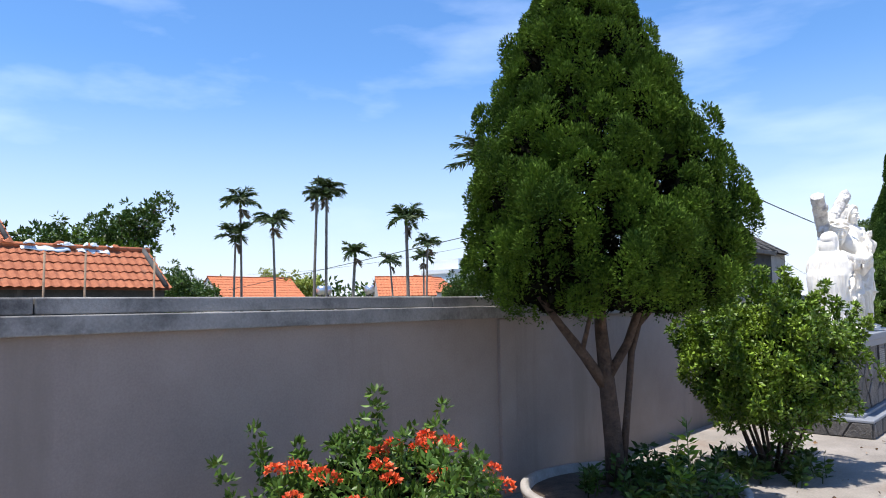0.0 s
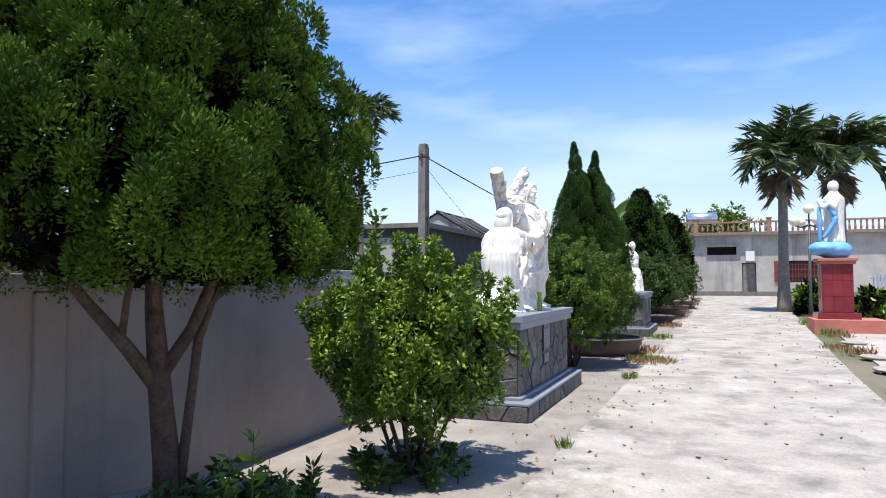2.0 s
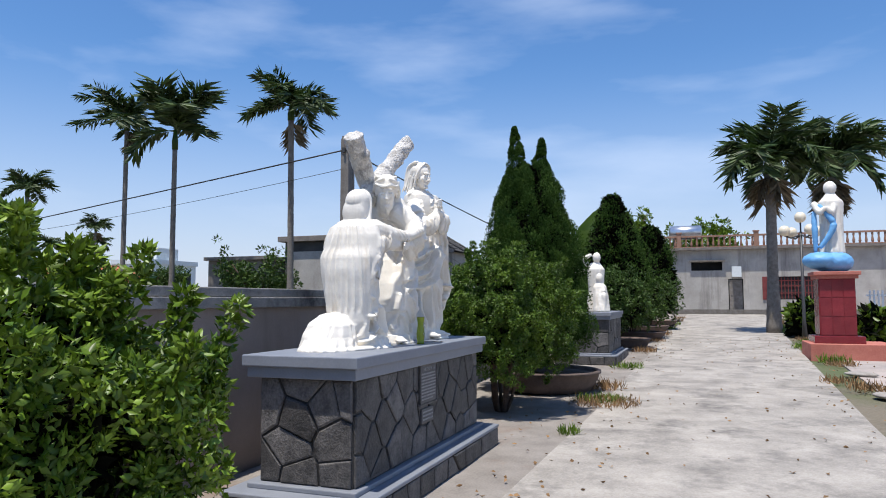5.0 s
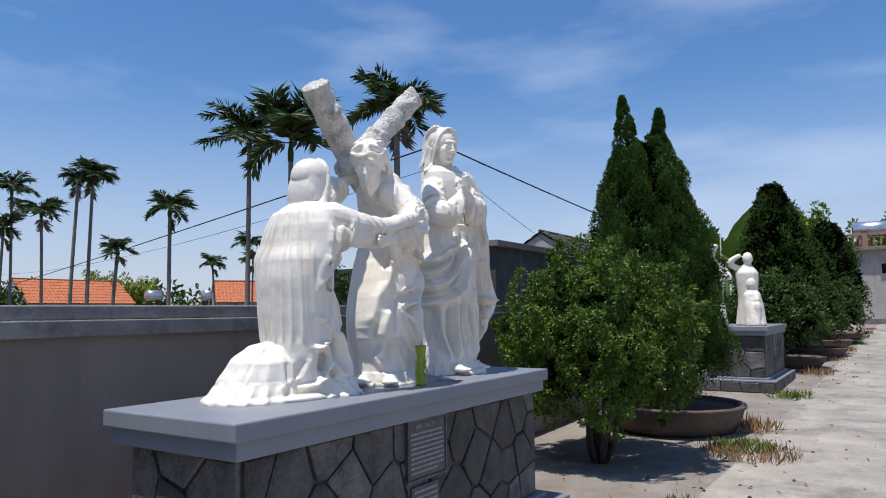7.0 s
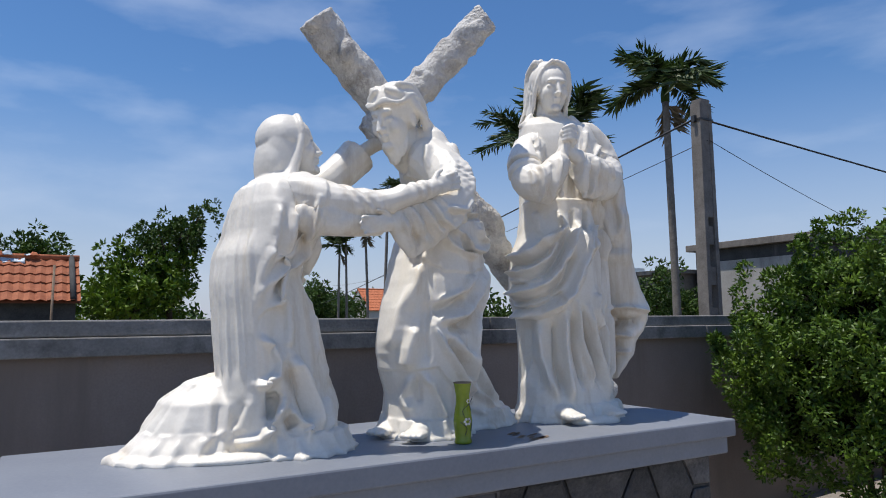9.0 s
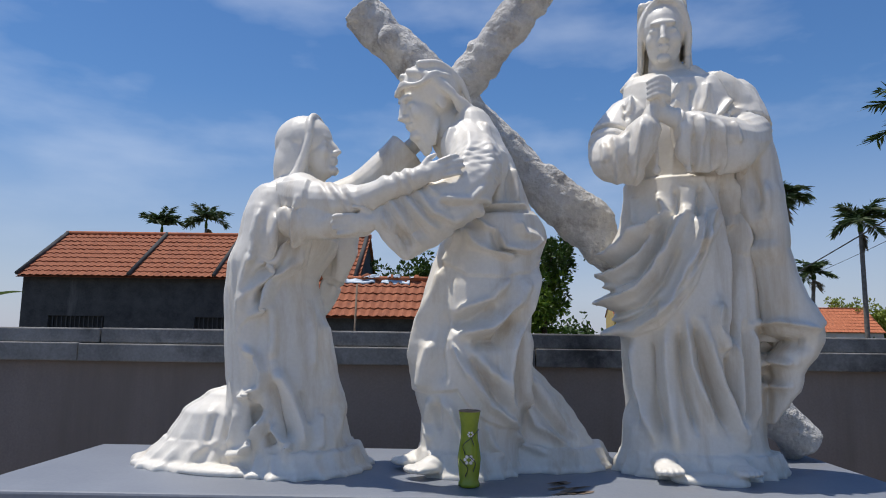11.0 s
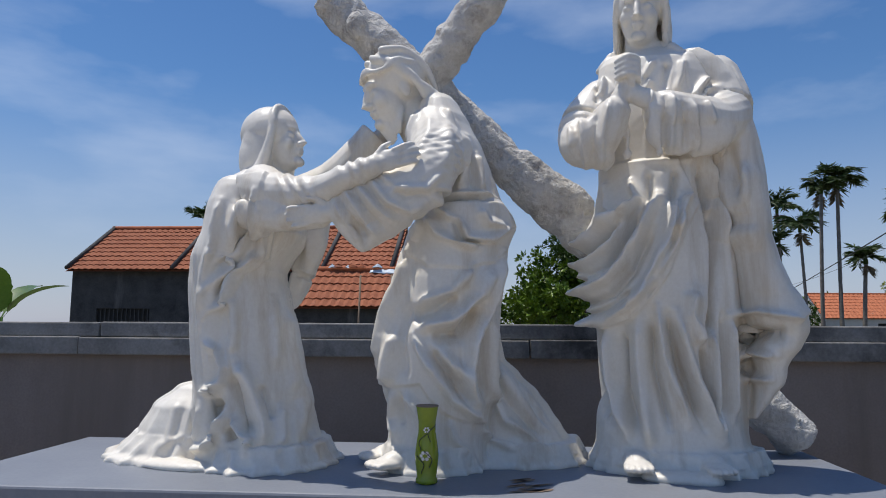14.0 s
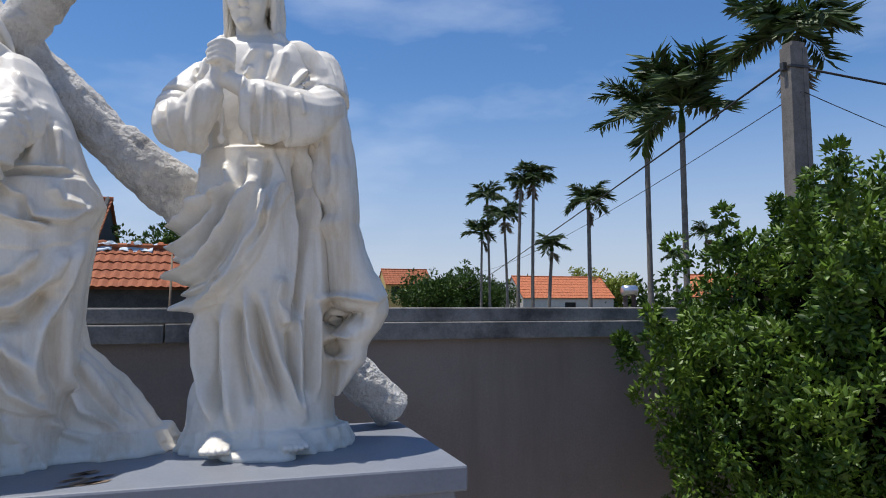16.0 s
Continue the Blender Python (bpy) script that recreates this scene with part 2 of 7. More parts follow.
# ---- builders ----
def mesh_ob(name, verts, faces, material, parent=None, smooth=False):
    me = bpy.data.meshes.new(name)
    verts = np.asarray(verts, dtype=np.float32)
    if isinstance(faces, np.ndarray):
        n, k = faces.shape
        me.vertices.add(len(verts))
        me.vertices.foreach_set("co", verts.ravel())
        me.loops.add(n * k)
        me.loops.foreach_set("vertex_index", faces.astype(np.int32).ravel())
        me.polygons.add(n)
        me.polygons.foreach_set("loop_start", np.arange(0, n * k, k, dtype=np.int32))
        me.polygons.foreach_set("loop_total", np.full(n, k, dtype=np.int32))
        me.update(calc_edges=True)
    else:
        me.from_pydata([tuple(map(float, v)) for v in verts], [], faces)
        me.update()
    me.materials.append(material)
    if smooth:
        me.polygons.foreach_set("use_smooth", np.ones(len(me.polygons), dtype=bool))
    ob = new(name, me)
    if parent:
        ob.parent = parent
    return ob


def part(name, bm, material, parent, label="", smooth=False):
    me = bpy.data.meshes.new(name)
    bmesh.ops.recalc_face_normals(bm, faces=bm.faces[:])
    bm.to_mesh(me)
    bm.free()
    me.materials.append(material)
    if smooth:
        me.polygons.foreach_set("use_smooth", np.ones(len(me.polygons), dtype=bool))
    ob = new(name, me)
    if parent:
        ob.parent = parent
    if label:
        ob["label"] = label
    return ob


def base(name, x, y, z, label, category, group="", kind="", rz=0.0):
    ob = new(name)
    ob.matrix_world = pose(x, y, z, 0, 0, rz)
    ob.empty_display_size = 0.1
    return tagged(ob, label, category, group, kind)


def box(bm, x0, x1, y0, y1, z0, z1, bev=0.0):
    r = bmesh.ops.create_cube(bm, size=1.0)
    vs = r["verts"]
    bmesh.ops.scale(bm, vec=(x1 - x0, y1 - y0, z1 - z0), verts=vs)
    bmesh.ops.translate(bm, vec=((x0 + x1) / 2, (y0 + y1) / 2, (z0 + z1) / 2), verts=vs)
    if bev:
        es = list({e for v in vs for e in v.link_edges})
        bmesh.ops.bevel(bm, geom=es, offset=bev, segments=2, affect='EDGES', profile=0.5)
    return bm


def boxes(*rows, bev=0.0):
    bm = bmesh.new()
    for r in rows:
        box(bm, *r, bev=bev)
    return bm


def tube_data(pts, radii, n=10, wob=0.0, rnd=None):
    """Verts and faces of a closed tube along pts."""
    pts = [Vector(p) for p in pts]
    V, F = [], []
    up = Vector((0.13, 0.31, 0.94))
    for i, p in enumerate(pts):
        d = (pts[min(i + 1, len(pts) - 1)] - pts[max(i - 1, 0)]).normalized()
        a = d.cross(up if abs(d.dot(up)) < 0.95 else Vector((1, 0, 0))).normalized()
        b = d.cross(a)
        for k in range(n):
            t = 2 * math.pi * k / n
            r = radii[i] * (1 + (rnd.uniform(-wob, wob) if rnd else 0))
            V.append(p + a * (r * math.cos(t)) + b * (r * math.sin(t)))
    for i in range(len(pts) - 1):
        for k in range(n):
            F.append((i * n + k, i * n + (k + 1) % n, (i + 1) * n + (k + 1) % n, (i + 1) * n + k))
    F.append(tuple(range(n))[::-1])
    F.append(tuple((len(pts) - 1) * n + k for k in range(n)))
    return V, F


def tubes(name, lst, material, parent, n=10, smooth=True, wob=0.0, rnd=None, label=""):
    V, F = [], []
    for pts, radii in lst:
        v, f = tube_data(pts, radii, n, wob, rnd)
        o = len(V)
        V += v
        F += [tuple(o + i for i in q) for q in f]
    ob = mesh_ob(name, [tuple(v) for v in V], F, material, parent, smooth)
    if label:
        ob["label"] = label
    return ob


def lathe(name, profile, material, parent, n=40, smooth=True, label="", wob=0.0):
    """A solid of revolution from (radius, z) pairs."""
    V, F = [], []
    for r, z in profile:
        for k in range(n):
            t = 2 * math.pi * k / n
            rr = r * (1 + wob * math.sin(3 * t + z * 5))
            V.append((rr * math.cos(t), rr * math.sin(t), z))
    m = len(profile)
    for i in range(m - 1):
        for k in range(n):
            F.append((i * n + k, i * n + (k + 1) % n, (i + 1) * n + (k + 1) % n, (i + 1) * n + k))
    F.append(tuple(range(n))[::-1])
    F.append(tuple((m - 1) * n + k for k in range(n)))
    ob = mesh_ob(name, V, F, material, parent, smooth)
    if label:
        ob["label"] = label
    return ob


def leaves(name, pos, ndir, length, width, material, parent, rng, spread=0.6, fold=0.25, label="", face=None):
    """Many small leaves: each a folded kite that points roughly along ndir; face: the way its upper side looks."""
    n = len(pos)
    d = ndir + rng.normal(0, spread, (n, 3))
    d /= np.linalg.norm(d, axis=1)[:, None] + 1e-9
    q = rng.normal(0, 1, (n, 3)) if face is None else np.cross(face + rng.normal(0, 0.2, (n, 3)), d)
    s = np.cross(d, q) if face is None else q
    s /= np.linalg.norm(s, axis=1)[:, None] + 1e-9
    u = np.cross(s, d)
    L = (length * rng.uniform(0.65, 1.25, n))[:, None]
    W = (width * rng.uniform(0.7, 1.2, n))[:, None]
    a = pos
    b = pos + d * L * 0.5 + s * W * 0.5 + u * W * fold
    c = pos + d * L
    e = pos + d * L * 0.5 - s * W * 0.5 + u * W * fold
    V = np.stack([a, b, c, e], axis=1).reshape(-1, 3)
    i = np.arange(n) * 4
    F = np.concatenate([np.stack([i, i + 1, i + 2], 1), np.stack([i, i + 2, i + 3], 1)])
    ob = mesh_ob(name, V, F, material, parent)
    if label:
        ob["label"] = label
    return ob


def sphere_dirs(n, rng):
    v = rng.normal(0, 1, (n, 3))
    return v / np.linalg.norm(v, axis=1)[:, None]


def clump_crown(centres, normals, radius, per, rng, flat=0.9):
    """Leaf positions on the outer side of small rounded clumps."""
    C = np.repeat(centres, per, axis=0)
    Nn = np.repeat(normals, per, axis=0)
    R = np.repeat(radius, per)
    d = sphere_dirs(len(C), rng)
    d = d + Nn * 0.75
    d /= np.linalg.norm(d, axis=1)[:, None]
    return C + d * (R * np.sqrt(rng.uniform(0.45, 1.0, len(C))))[:, None] * flat, d


# ---- setting ----
def rise(x):
    """The ground climbs a little towards the far house."""
    return min(max(x - 15.0, 0.0) * 0.0182, 0.62)


def sheet(name, ys_of_x, xs, dz, material, label, category, thick=0.0, ny=2, rnd=None):
    """A strip of ground: ys_of_x(x) gives its two sides."""
    V, F = [], []
    for x in xs:
        a, b = ys_of_x(x)
        for k in range(ny):
            V.append((x, a + (b - a) * k / (ny - 1), rise(x) + dz))
    for i in range(len(xs) - 1):
        for k in range(ny - 1):
            q = i * ny + k
            F.append((q, q + ny, q + ny + 1, q + 1))
    if thick:
        m = len(V)
        V += [(x, y, z - thick) for x, y, z in V]
        for i in range(len(xs) - 1):
            for k in (0, ny - 1):
                q = i * ny + k
                F.append((q, q + ny, q + ny + m, q + m))
    ob = mesh_ob(name, V, F, material)
    return tagged(ob, label, category, kind="structure")


XS = [-1500, -60, -20, -5, 5, 15, 20, 25, 30, 35, 40, 45, 49.1, 60, 120, 1800]
sheet("ground", lambda x: (1700, -1700), XS, -0.03, M_GROUND, "dry earth and sparse grass reaching the horizon", "ground", ny=9)
XR = [-12, -5, 0, 5, 10, 15, 20, 25, 30, 35, 40, 45, 49.0]
road_l = lambda x: 1.36 - 0.017 * x
road_r = lambda x: -1.40 - 0.045 * x
sheet("road", lambda x: (road_l(x), road_r(x)), XR, 0.012, M_ROAD, "sun-bleached worn concrete drive with grey stains", "road", thick=0.05)
sheet("pavement", lambda x: (3.5, road_l(x) + 0.004), XR, 0.0, M_APRON, "dirty brown-grey cement apron along the wall", "pavement", thick=0.03)
sheet("pavement", lambda x: (road_r(x) - 0.55, -16), XR, 0.008, M_YARD, "pale pinkish cement yard", "pavement", thick=0.04)

# boundary wall with its two-stepped coping
WX0, WX1 = -9.0, 49.0
wall = part("wall_north", boxes((WX0, WX1, 3.52, 3.70, -0.2, 1.42)), M_WALL, None)
tagged(wall, "plain grey-beige rendered boundary wall with dusty streaks", "wall", kind="structure")
rw = random.Random(5)
bm = bmesh.new()
x = WX0
while x < WX1:
    L = rw.choice((2.4, 2.9, 3.3))
    e = rw.uniform(-0.006, 0.006)
    box(bm, x, min(x + L, WX1) - 0.006, 3.475 + e, 3.76, 1.408, 1.502 + e * 0.5, 0.006)
    x += L
part("coping_band", bm, M_COPING, wall, "weathered grey coping with black mould patches")
bm = bmesh.new()
x = WX0
while x < WX1:
    L = rw.choice((2.1, 2.6, 3.1))
    e = rw.uniform(-0.004, 0.004)
    box(bm, x, min(x + L, WX1) - 0.006, 3.502 + e, 3.73, 1.503, 1.582 + e, 0.008)
    x += L
part("coping_cap", bm, M_COPING, wall)
part("pilaster", boxes((5.27, 5.47, 3.49, 3.53, 0, 1.40), bev=0.008), M_WALL, wall)
# wall that closes the yard behind the walker
wb = part("wall_west", boxes((-9.2, -9.0, -16, 3.5, -0.2, 2.2)), M_WALL, None)
tagged(wb, "plain grey rendered wall closing the yard", "wall", kind="structure")


# ---- plinths with crazy-paved stone ----
def cells(w, h, n, rnd):
    """Irregular convex cells that fill a w x h rectangle."""
    pts = []
    k = 0
    while len(pts) < n and k < 4000:
        k += 1
        p = (rnd.uniform(0, w), rnd.uniform(0, h))
        if all(math.hypot(p[0] - q[0], (p[1] - q[1]) * 0.8) > 0.72 * math.sqrt(w * h / n) for q in pts):
            pts.append(p)
    out = []
    for p in pts:
        poly = [(0, 0), (w, 0), (w, h), (0, h)]
        for q in pts:
            if q is p:
                continue
            mx, my, nx, ny = (p[0] + q[0]) / 2, (p[1] + q[1]) / 2, q[0] - p[0], q[1] - p[1]
            res = []
            for i in range(len(poly)):
                a, b = poly[i], poly[(i + 1) % len(poly)]
                da, db = (a[0] - mx) * nx + (a[1] - my) * ny, (b[0] - mx) * nx + (b[1] - my) * ny
                if da <= 0:
                    res.append(a)
                if da * db < 0:
                    t = da / (da - db)
                    res.append((a[0] + t * (b[0] - a[0]), a[1] + t * (b[1] - a[1])))
            poly = res
            if not poly:
                break
        if len(poly) >= 3:
            out.append(poly)
    return out


def stone_face(parent, o, u, w, h, n, rnd, gap=0.009, depth=0.022):
    """Stones on an upright face: o lower corner, u the way along it; the face looks to u x z."""
    o, u = Vector(o), Vector(u)
    nrm = u.cross(Vector((0, 0, 1)))
    for poly in cells(w, h, n, rnd):
        c = Vector((sum(p[0] for p in poly) / len(poly), sum(p[1] for p in poly) / len(poly)))
        ring = []
        for a in poly:
            d = c - Vector(a)
            ring.append(Vector(a) + d * min(0.5, gap * 1.25 / max(d.length, 1e-6)))
        dep = depth * rnd.uniform(0.55, 1.15)
        V, m = [], len(ring)
        for s, off in ((1.0, 0.0), (1.0, dep * 0.7), (0.90, dep)):
            for a in ring:
                b = c + (a - c) * s
                V.append(o + u * b.x + Vector((0, 0, b.y)) + nrm * (off + (rnd.uniform(-0.003, 0.003) if s < 1 else 0)))
        F = [tuple(2 * m + i for i in range(m))]
        for l in range(2):
            F += [(l * m + i, l * m + (i + 1) % m, (l + 1) * m + (i + 1) % m, (l + 1) * m + i) for i in range(m)]
        mesh_ob("stone", [tuple(v) for v in V], F, M_STONE, parent)


def plinth(x, y, z, lx, ly, label, seed, nlong, nshort, plaque=True, top=1.10):
    """A statue plinth: x, y is the body's near left corner."""
    rnd = random.Random(seed)
    ob = base("plinth", x, y, z, label, "plinth", "statue plinths")
    part("body", boxes((0.0, lx, 0.0, ly, 0.0, top - 0.15)), M_JOINT, ob, "black mortar between dark stones")
    part("top_slab", boxes((-0.075, lx + 0.075, -0.055, ly + 0.075, top - 0.155, top - 0.075), (-0.105, lx + 0.105, -0.08, ly + 0.10, top - 0.078, top), bev=0.008), M_SLAB, ob, "grey painted slab with a moulded edge")
    part("base_body", boxes((-0.20, lx + 0.20, -0.165, ly + 0.17, -0.05, 0.17)), M_JOINT, ob)
    part("base_cap", boxes((-0.215, lx + 0.215, -0.18, ly + 0.18, 0.168, 0.20), (-0.075, lx + 0.075, -0.06, ly + 0.06, 0.198, 0.235), bev=0.008), M_SLAB, ob, "grey painted ledge")
    h = top - 0.155 - 0.235
    stone_face(ob, (0, 0, 0.235), (1, 0, 0), lx, h, nlong, rnd)
    stone_face(ob, (0, ly, 0.235), (0, -1, 0), ly, h, nshort, rnd)
    stone_face(ob, (lx, 0, 0.235), (0, 1, 0), ly, h, nshort, rnd)
    stone_face(ob, (-0.20, -0.165, 0.0), (1, 0, 0), lx + 0.4, 0.168, int(lx * 4.5), rnd)
    stone_face(ob, (-0.20, ly + 0.17, 0.0), (0, -1, 0), ly + 0.335, 0.168, int(ly * 5), rnd)
    return ob


P1 = plinth(9.735, 1.925, 0, 2.66, 0.71, "dark crazy-paved stone plinth with a grey painted slab", 11, 34, 10)


def bars(parent, name, x0, x1, z, y, h, rnd, n):
    """A line of illegible writing as short bars."""
    bm = bmesh.new()
    x = x0
    while x < x1 - 0.012:
        w = min(rnd.uniform(0.012, 0.034), x1 - x)
        box(bm, x, x + w, y, y + 0.002, z, z + h)
        x += w + 0.006
    return part(name, bm, M_LETTER, parent)


def words(parent, text, x, z, y, size):
    cu = bpy.data.curves.new("lettering", 'FONT')
    cu.body, cu.size, cu.extrude = text, size, 0.001
    tmp = bpy.data.objects.new("lettering", cu)
    me = bpy.data.meshes.new_from_object(tmp)
    bpy.data.objects.remove(tmp)
    me.materials.clear()
    me.materials.append(M_LETTER)
    ob = new("lettering", me)
    ob.parent = parent
    ob.matrix_basis = pose(x, y, z, 90, 0, 0)
    return ob


pq = base("plaque", 10.83, 1.893, 0.63, "grey stone plaque with pale lettering on the plinth", "plaque")
rp = random.Random(3)
part("panel", boxes((0, 0.355, 0, 0.03, 0, 0.305), bev=0.004), M_PLAQUE, pq)
part("frame", boxes((-0.012, 0.367, -0.006, 0.02, 0.305, 0.32), (-0.012, 0.367, -0.006, 0.02, -0.015, 0.0), (-0.012, 0.0, -0.006, 0.02, 0, 0.305), (0.355, 0.367, -0.006, 0.02, 0, 0.305)), M_STONE, pq)
words(pq, "N\u01a0I TH\u1ee8 IV - (4)", 0.065, 0.262, -0.002, 0.036)
for i in range(9):
    bars(pq, "text_line", 0.022, 0.335 - 0.06 * (i == 8), 0.232 - i * 0.0255, -0.003, 0.012, rp, 9)
pq2 = base("small_plaque", 10.86, 1.893, 0.47, "small grey stone plaque with illegible lettering", "plaque")
part("panel", boxes((0, 0.26, 0, 0.03, 0, 0.12), bev=0.004), M_PLAQUE, pq2)
for i in range(3):
    bars(pq2, "text_line", 0.02, 0.24, 0.085 - i * 0.03, -0.003, 0.013, rp, 7)


# ---- statues ----
def ell(c, r, rot=(0, 0, 0), nu=24, nv=16):
    """Verts and faces of an ellipsoid."""
    m = pose(*c, *rot)
    V, F = [], []
    for i in range(nv + 1):
        a = math.pi * i / nv
        for k in range(nu):
            b = 2 * math.pi * k / nu
            V.append(m @ Vector((r[0] * math.sin(a) * math.cos(b), r[1] * math.sin(a) * math.sin(b), r[2] * math.cos(a))))
    for i in range(nv):
        for k in range(nu):
            F.append((i * nu + k, i * nu + (k + 1) % nu, (i + 1) * nu + (k + 1) % nu, (i + 1) * nu + k))
    return V, F


def robe(rings, folds=9, amp=0.07, seed=0, n=120, twist=0.6):
    """A draped body: rings of (cx, cy, z, rx, ry), with folds that deepen to the hem."""
    rnd = random.Random(seed)
    ph = [rnd.uniform(0, 6.28) for _ in range(4)]
    V, F = [], []
    m = 44
    zs = [r[2] for r in rings]
    for i in range(m + 1):
        z = zs[0] + (zs[-1] - zs[0]) * i / m
        j = max(k for k in range(len(rings)) if zs[k] <= z + 1e-9)
        j = min(j, len(rings) - 2)
        t = (z - zs[j]) / (zs[j + 1] - zs[j])
        t = t * t * (3 - 2 * t) * 0.5 + t * 0.5
        cx, cy, _, rx, ry = [rings[j][k] + (rings[j + 1][k] - rings[j][k]) * t for k in range(5)]
        s = i / m
        for k in range(n):
            a = 2 * math.pi * k / n
            w = math.sin(folds * a + ph[0] + twist * math.sin(2.2 * s + a))
            w2 = math.sin((folds * 1.8) // 1 * a + ph[1] - 2.5 * s)
            w3 = math.sin(folds * 3 * a + ph[2] + 5 * s)
            f = 1 + amp * (1 - 0.5 * s) * (1.1 - 2.0 * abs(w) ** 0.8 + 0.4 * w2 + 0.16 * w3)
            V.append((cx + rx * f * math.cos(a), cy + ry * f * math.sin(a), z))
    for i in range(m):
        for k in range(n):
            F.append((i * n + k, i * n + (k + 1) % n, (i + 1) * n + (k + 1) % n, (i + 1) * n + k))
    F.append(tuple(range(n))[::-1])
    F.append(tuple(m * n + k for k in range(n)))
    return V, F


def fused(name, pieces, voxel, material, label, category, rough=0.003, seed=0, origin=(0, 0, 0), rounds=1, fold=None):
    """Joins closed pieces into one skin, softened and slightly uneven, as one mesh."""
    V, F = [], []
    for v, f in pieces:
        o = len(V)
        V += [tuple(p) for p in v]
        F += [tuple(o + i for i in q) for q in f]
    me = bpy.data.meshes.new(name)
    me.from_pydata(V, [], F)
    tmp = bpy.data.objects.new(name, me)
    scene.collection.objects.link(tmp)
    md = tmp.modifiers.new("skin", 'REMESH')
    md.mode, md.voxel_size = 'VOXEL', voxel
    ms = tmp.modifiers.new("soft", 'SMOOTH')
    ms.factor, ms.iterations = 0.5, rounds
    out = bpy.data.meshes.new_from_object(tmp.evaluated_get(bpy.context.evaluated_depsgraph_get()))
    bpy.data.objects.remove(tmp)
    n = len(out.vertices)
    co = np.empty(n * 3, dtype=np.float32)
    no = np.empty(n * 3, dtype=np.float32)
    out.vertices.foreach_get("co", co)
    out.vertex_normals.foreach_get("vector", no)
    co, no = co.reshape(-1, 3), no.reshape(-1, 3)
    d = np.array([noise.noise(Vector(p) * 16 + Vector((seed, 0, 0))) + 0.5 * noise.noise(Vector(p) * 42) for p in co.tolist()], dtype=np.float32)
    d = d * rough
    if fold:
        d = d + fold(co.astype(np.float64)).astype(np.float32)
    co = co + no * d[:, None] - np.array(origin, dtype=np.float32)
    out.vertices.foreach_set("co", co.ravel())
    out.polygons.foreach_set("use_smooth", np.ones(len(out.polygons), dtype=bool))
    out.materials.clear()
    out.materials.append(material)
    out.name = name
    out.update()
    ob = new(name, out)
    ob.location = origin
    return tagged(ob, label, category)


def limb(pts, radii, n=16, rounded=True):
    """A limb through pts, with smooth bends and rounded ends."""
    P, R = [], []
    for i in range(len(pts) - 1):
        for k in range(6):
            t = k / 6
            p0, p1, p2, p3 = [Vector(pts[max(0, min(len(pts) - 1, i + j))]) for j in (-1, 0, 1, 2)]
            P.append(0.5 * ((2 * p1) + (p2 - p0) * t + (2 * p0 - 5 * p1 + 4 * p2 - p3) * t * t + (3 * p1 - p0 - 3 * p2 + p3) * t ** 3))
            R.append(radii[i] + (radii[i + 1] - radii[i]) * t)
    P.append(Vector(pts[-1]))
    R.append(radii[-1])
    if rounded:
        a, b = (P[0] - P[1]).normalized(), (P[-1] - P[-2]).normalized()
        arc = [radians(q) for q in (30, 55, 78)]
        P = [P[0] + a * (R[0] * .8 * math.sin(q)) for q in reversed(arc)] + P + [P[-1] + b * (R[-1] * .8 * math.sin(q)) for q in arc]
        R = [R[0] * math.cos(q) for q in reversed(arc)] + R + [R[-1] * math.cos(q) for q in arc]
    return tube_data(P, R, n)


def hem(rings, seed, flare=.03, lobes=9):
    """The wavy foot of a robe, spread on the slab."""
    cx, cy, _, rx, ry = rings[0]
    return robe([(cx, cy, Z0 - .004, rx + flare, ry + flare), (cx, cy, Z0 + .010, rx + flare, ry + flare), (cx, cy, Z0 + .022, rx + flare * .35, ry + flare * .35), (cx, cy, Z0 + .075, rx * .95, ry * .95)], lobes, .05, seed)


Z0 = 1.10


def smooth(e0, e1, v):
    t = np.clip((v - e0) / (e1 - e0), 0, 1)
    return t * t * (3 - 2 * t)


def hang(p, cx, cy, lobes, k):
    """Folds that hang down round an upright axis, uneven in width."""
    a = np.arctan2(p[:, 1] - cy, p[:, 0] - cx)
    ph = lobes * a / np.pi * 1.0 + .5 * np.sin(2 * a + k) + .30 * np.sin(2.6 * p[:, 2] + 2 * a + k) + .05 * np.sin(7 * p[:, 2] + 5 * a)
    n = np.floor(ph + .5)
    amp = .4 + .6 * np.abs(np.sin(n * 7.77 + k))
    t = ph - n
    return amp * (np.exp(-(t / .20) ** 2) * 1.7 + .35 * np.exp(-((t - .33) / .09) ** 2)) - .45


def line_distance(p, pts):
    """Distance in the front plane from each point to a bent line, and how far along the line it lies."""
    best = np.full(len(p), 9.0)
    along = np.zeros(len(p))
    total = sum(math.dist(a, b) for a, b in zip(pts, pts[1:]))
    done = 0.0
    for (ax, az), (bx, bz) in zip(pts, pts[1:]):
        ux, uz = bx - ax, bz - az
        L = math.hypot(ux, uz) + 1e-9
        t = np.clip(((p[:, 0] - ax) * ux + (p[:, 2] - az) * uz) / (L * L), 0, 1)
        d = np.hypot(p[:, 0] - ax - ux * t, p[:, 2] - az - uz * t)
        near = d < best
        best = np.where(near, d, best)
        along = np.where(near, (done + t * L) / total, along)
        done += L
    return best, along


def carve(p, folds, gain=1.9):
    """Carved cloth: each fold is (width, height, bent line), fading at its two ends."""
    res = np.zeros(len(p))
    for w, h, pts in folds:
        d, s = line_distance(p, pts)
        res += gain * h * np.exp(-(d / w) ** 2) * (.25 + .75 * smooth(0, .16, s) * (1 - smooth(.84, 1, s)))
    return res


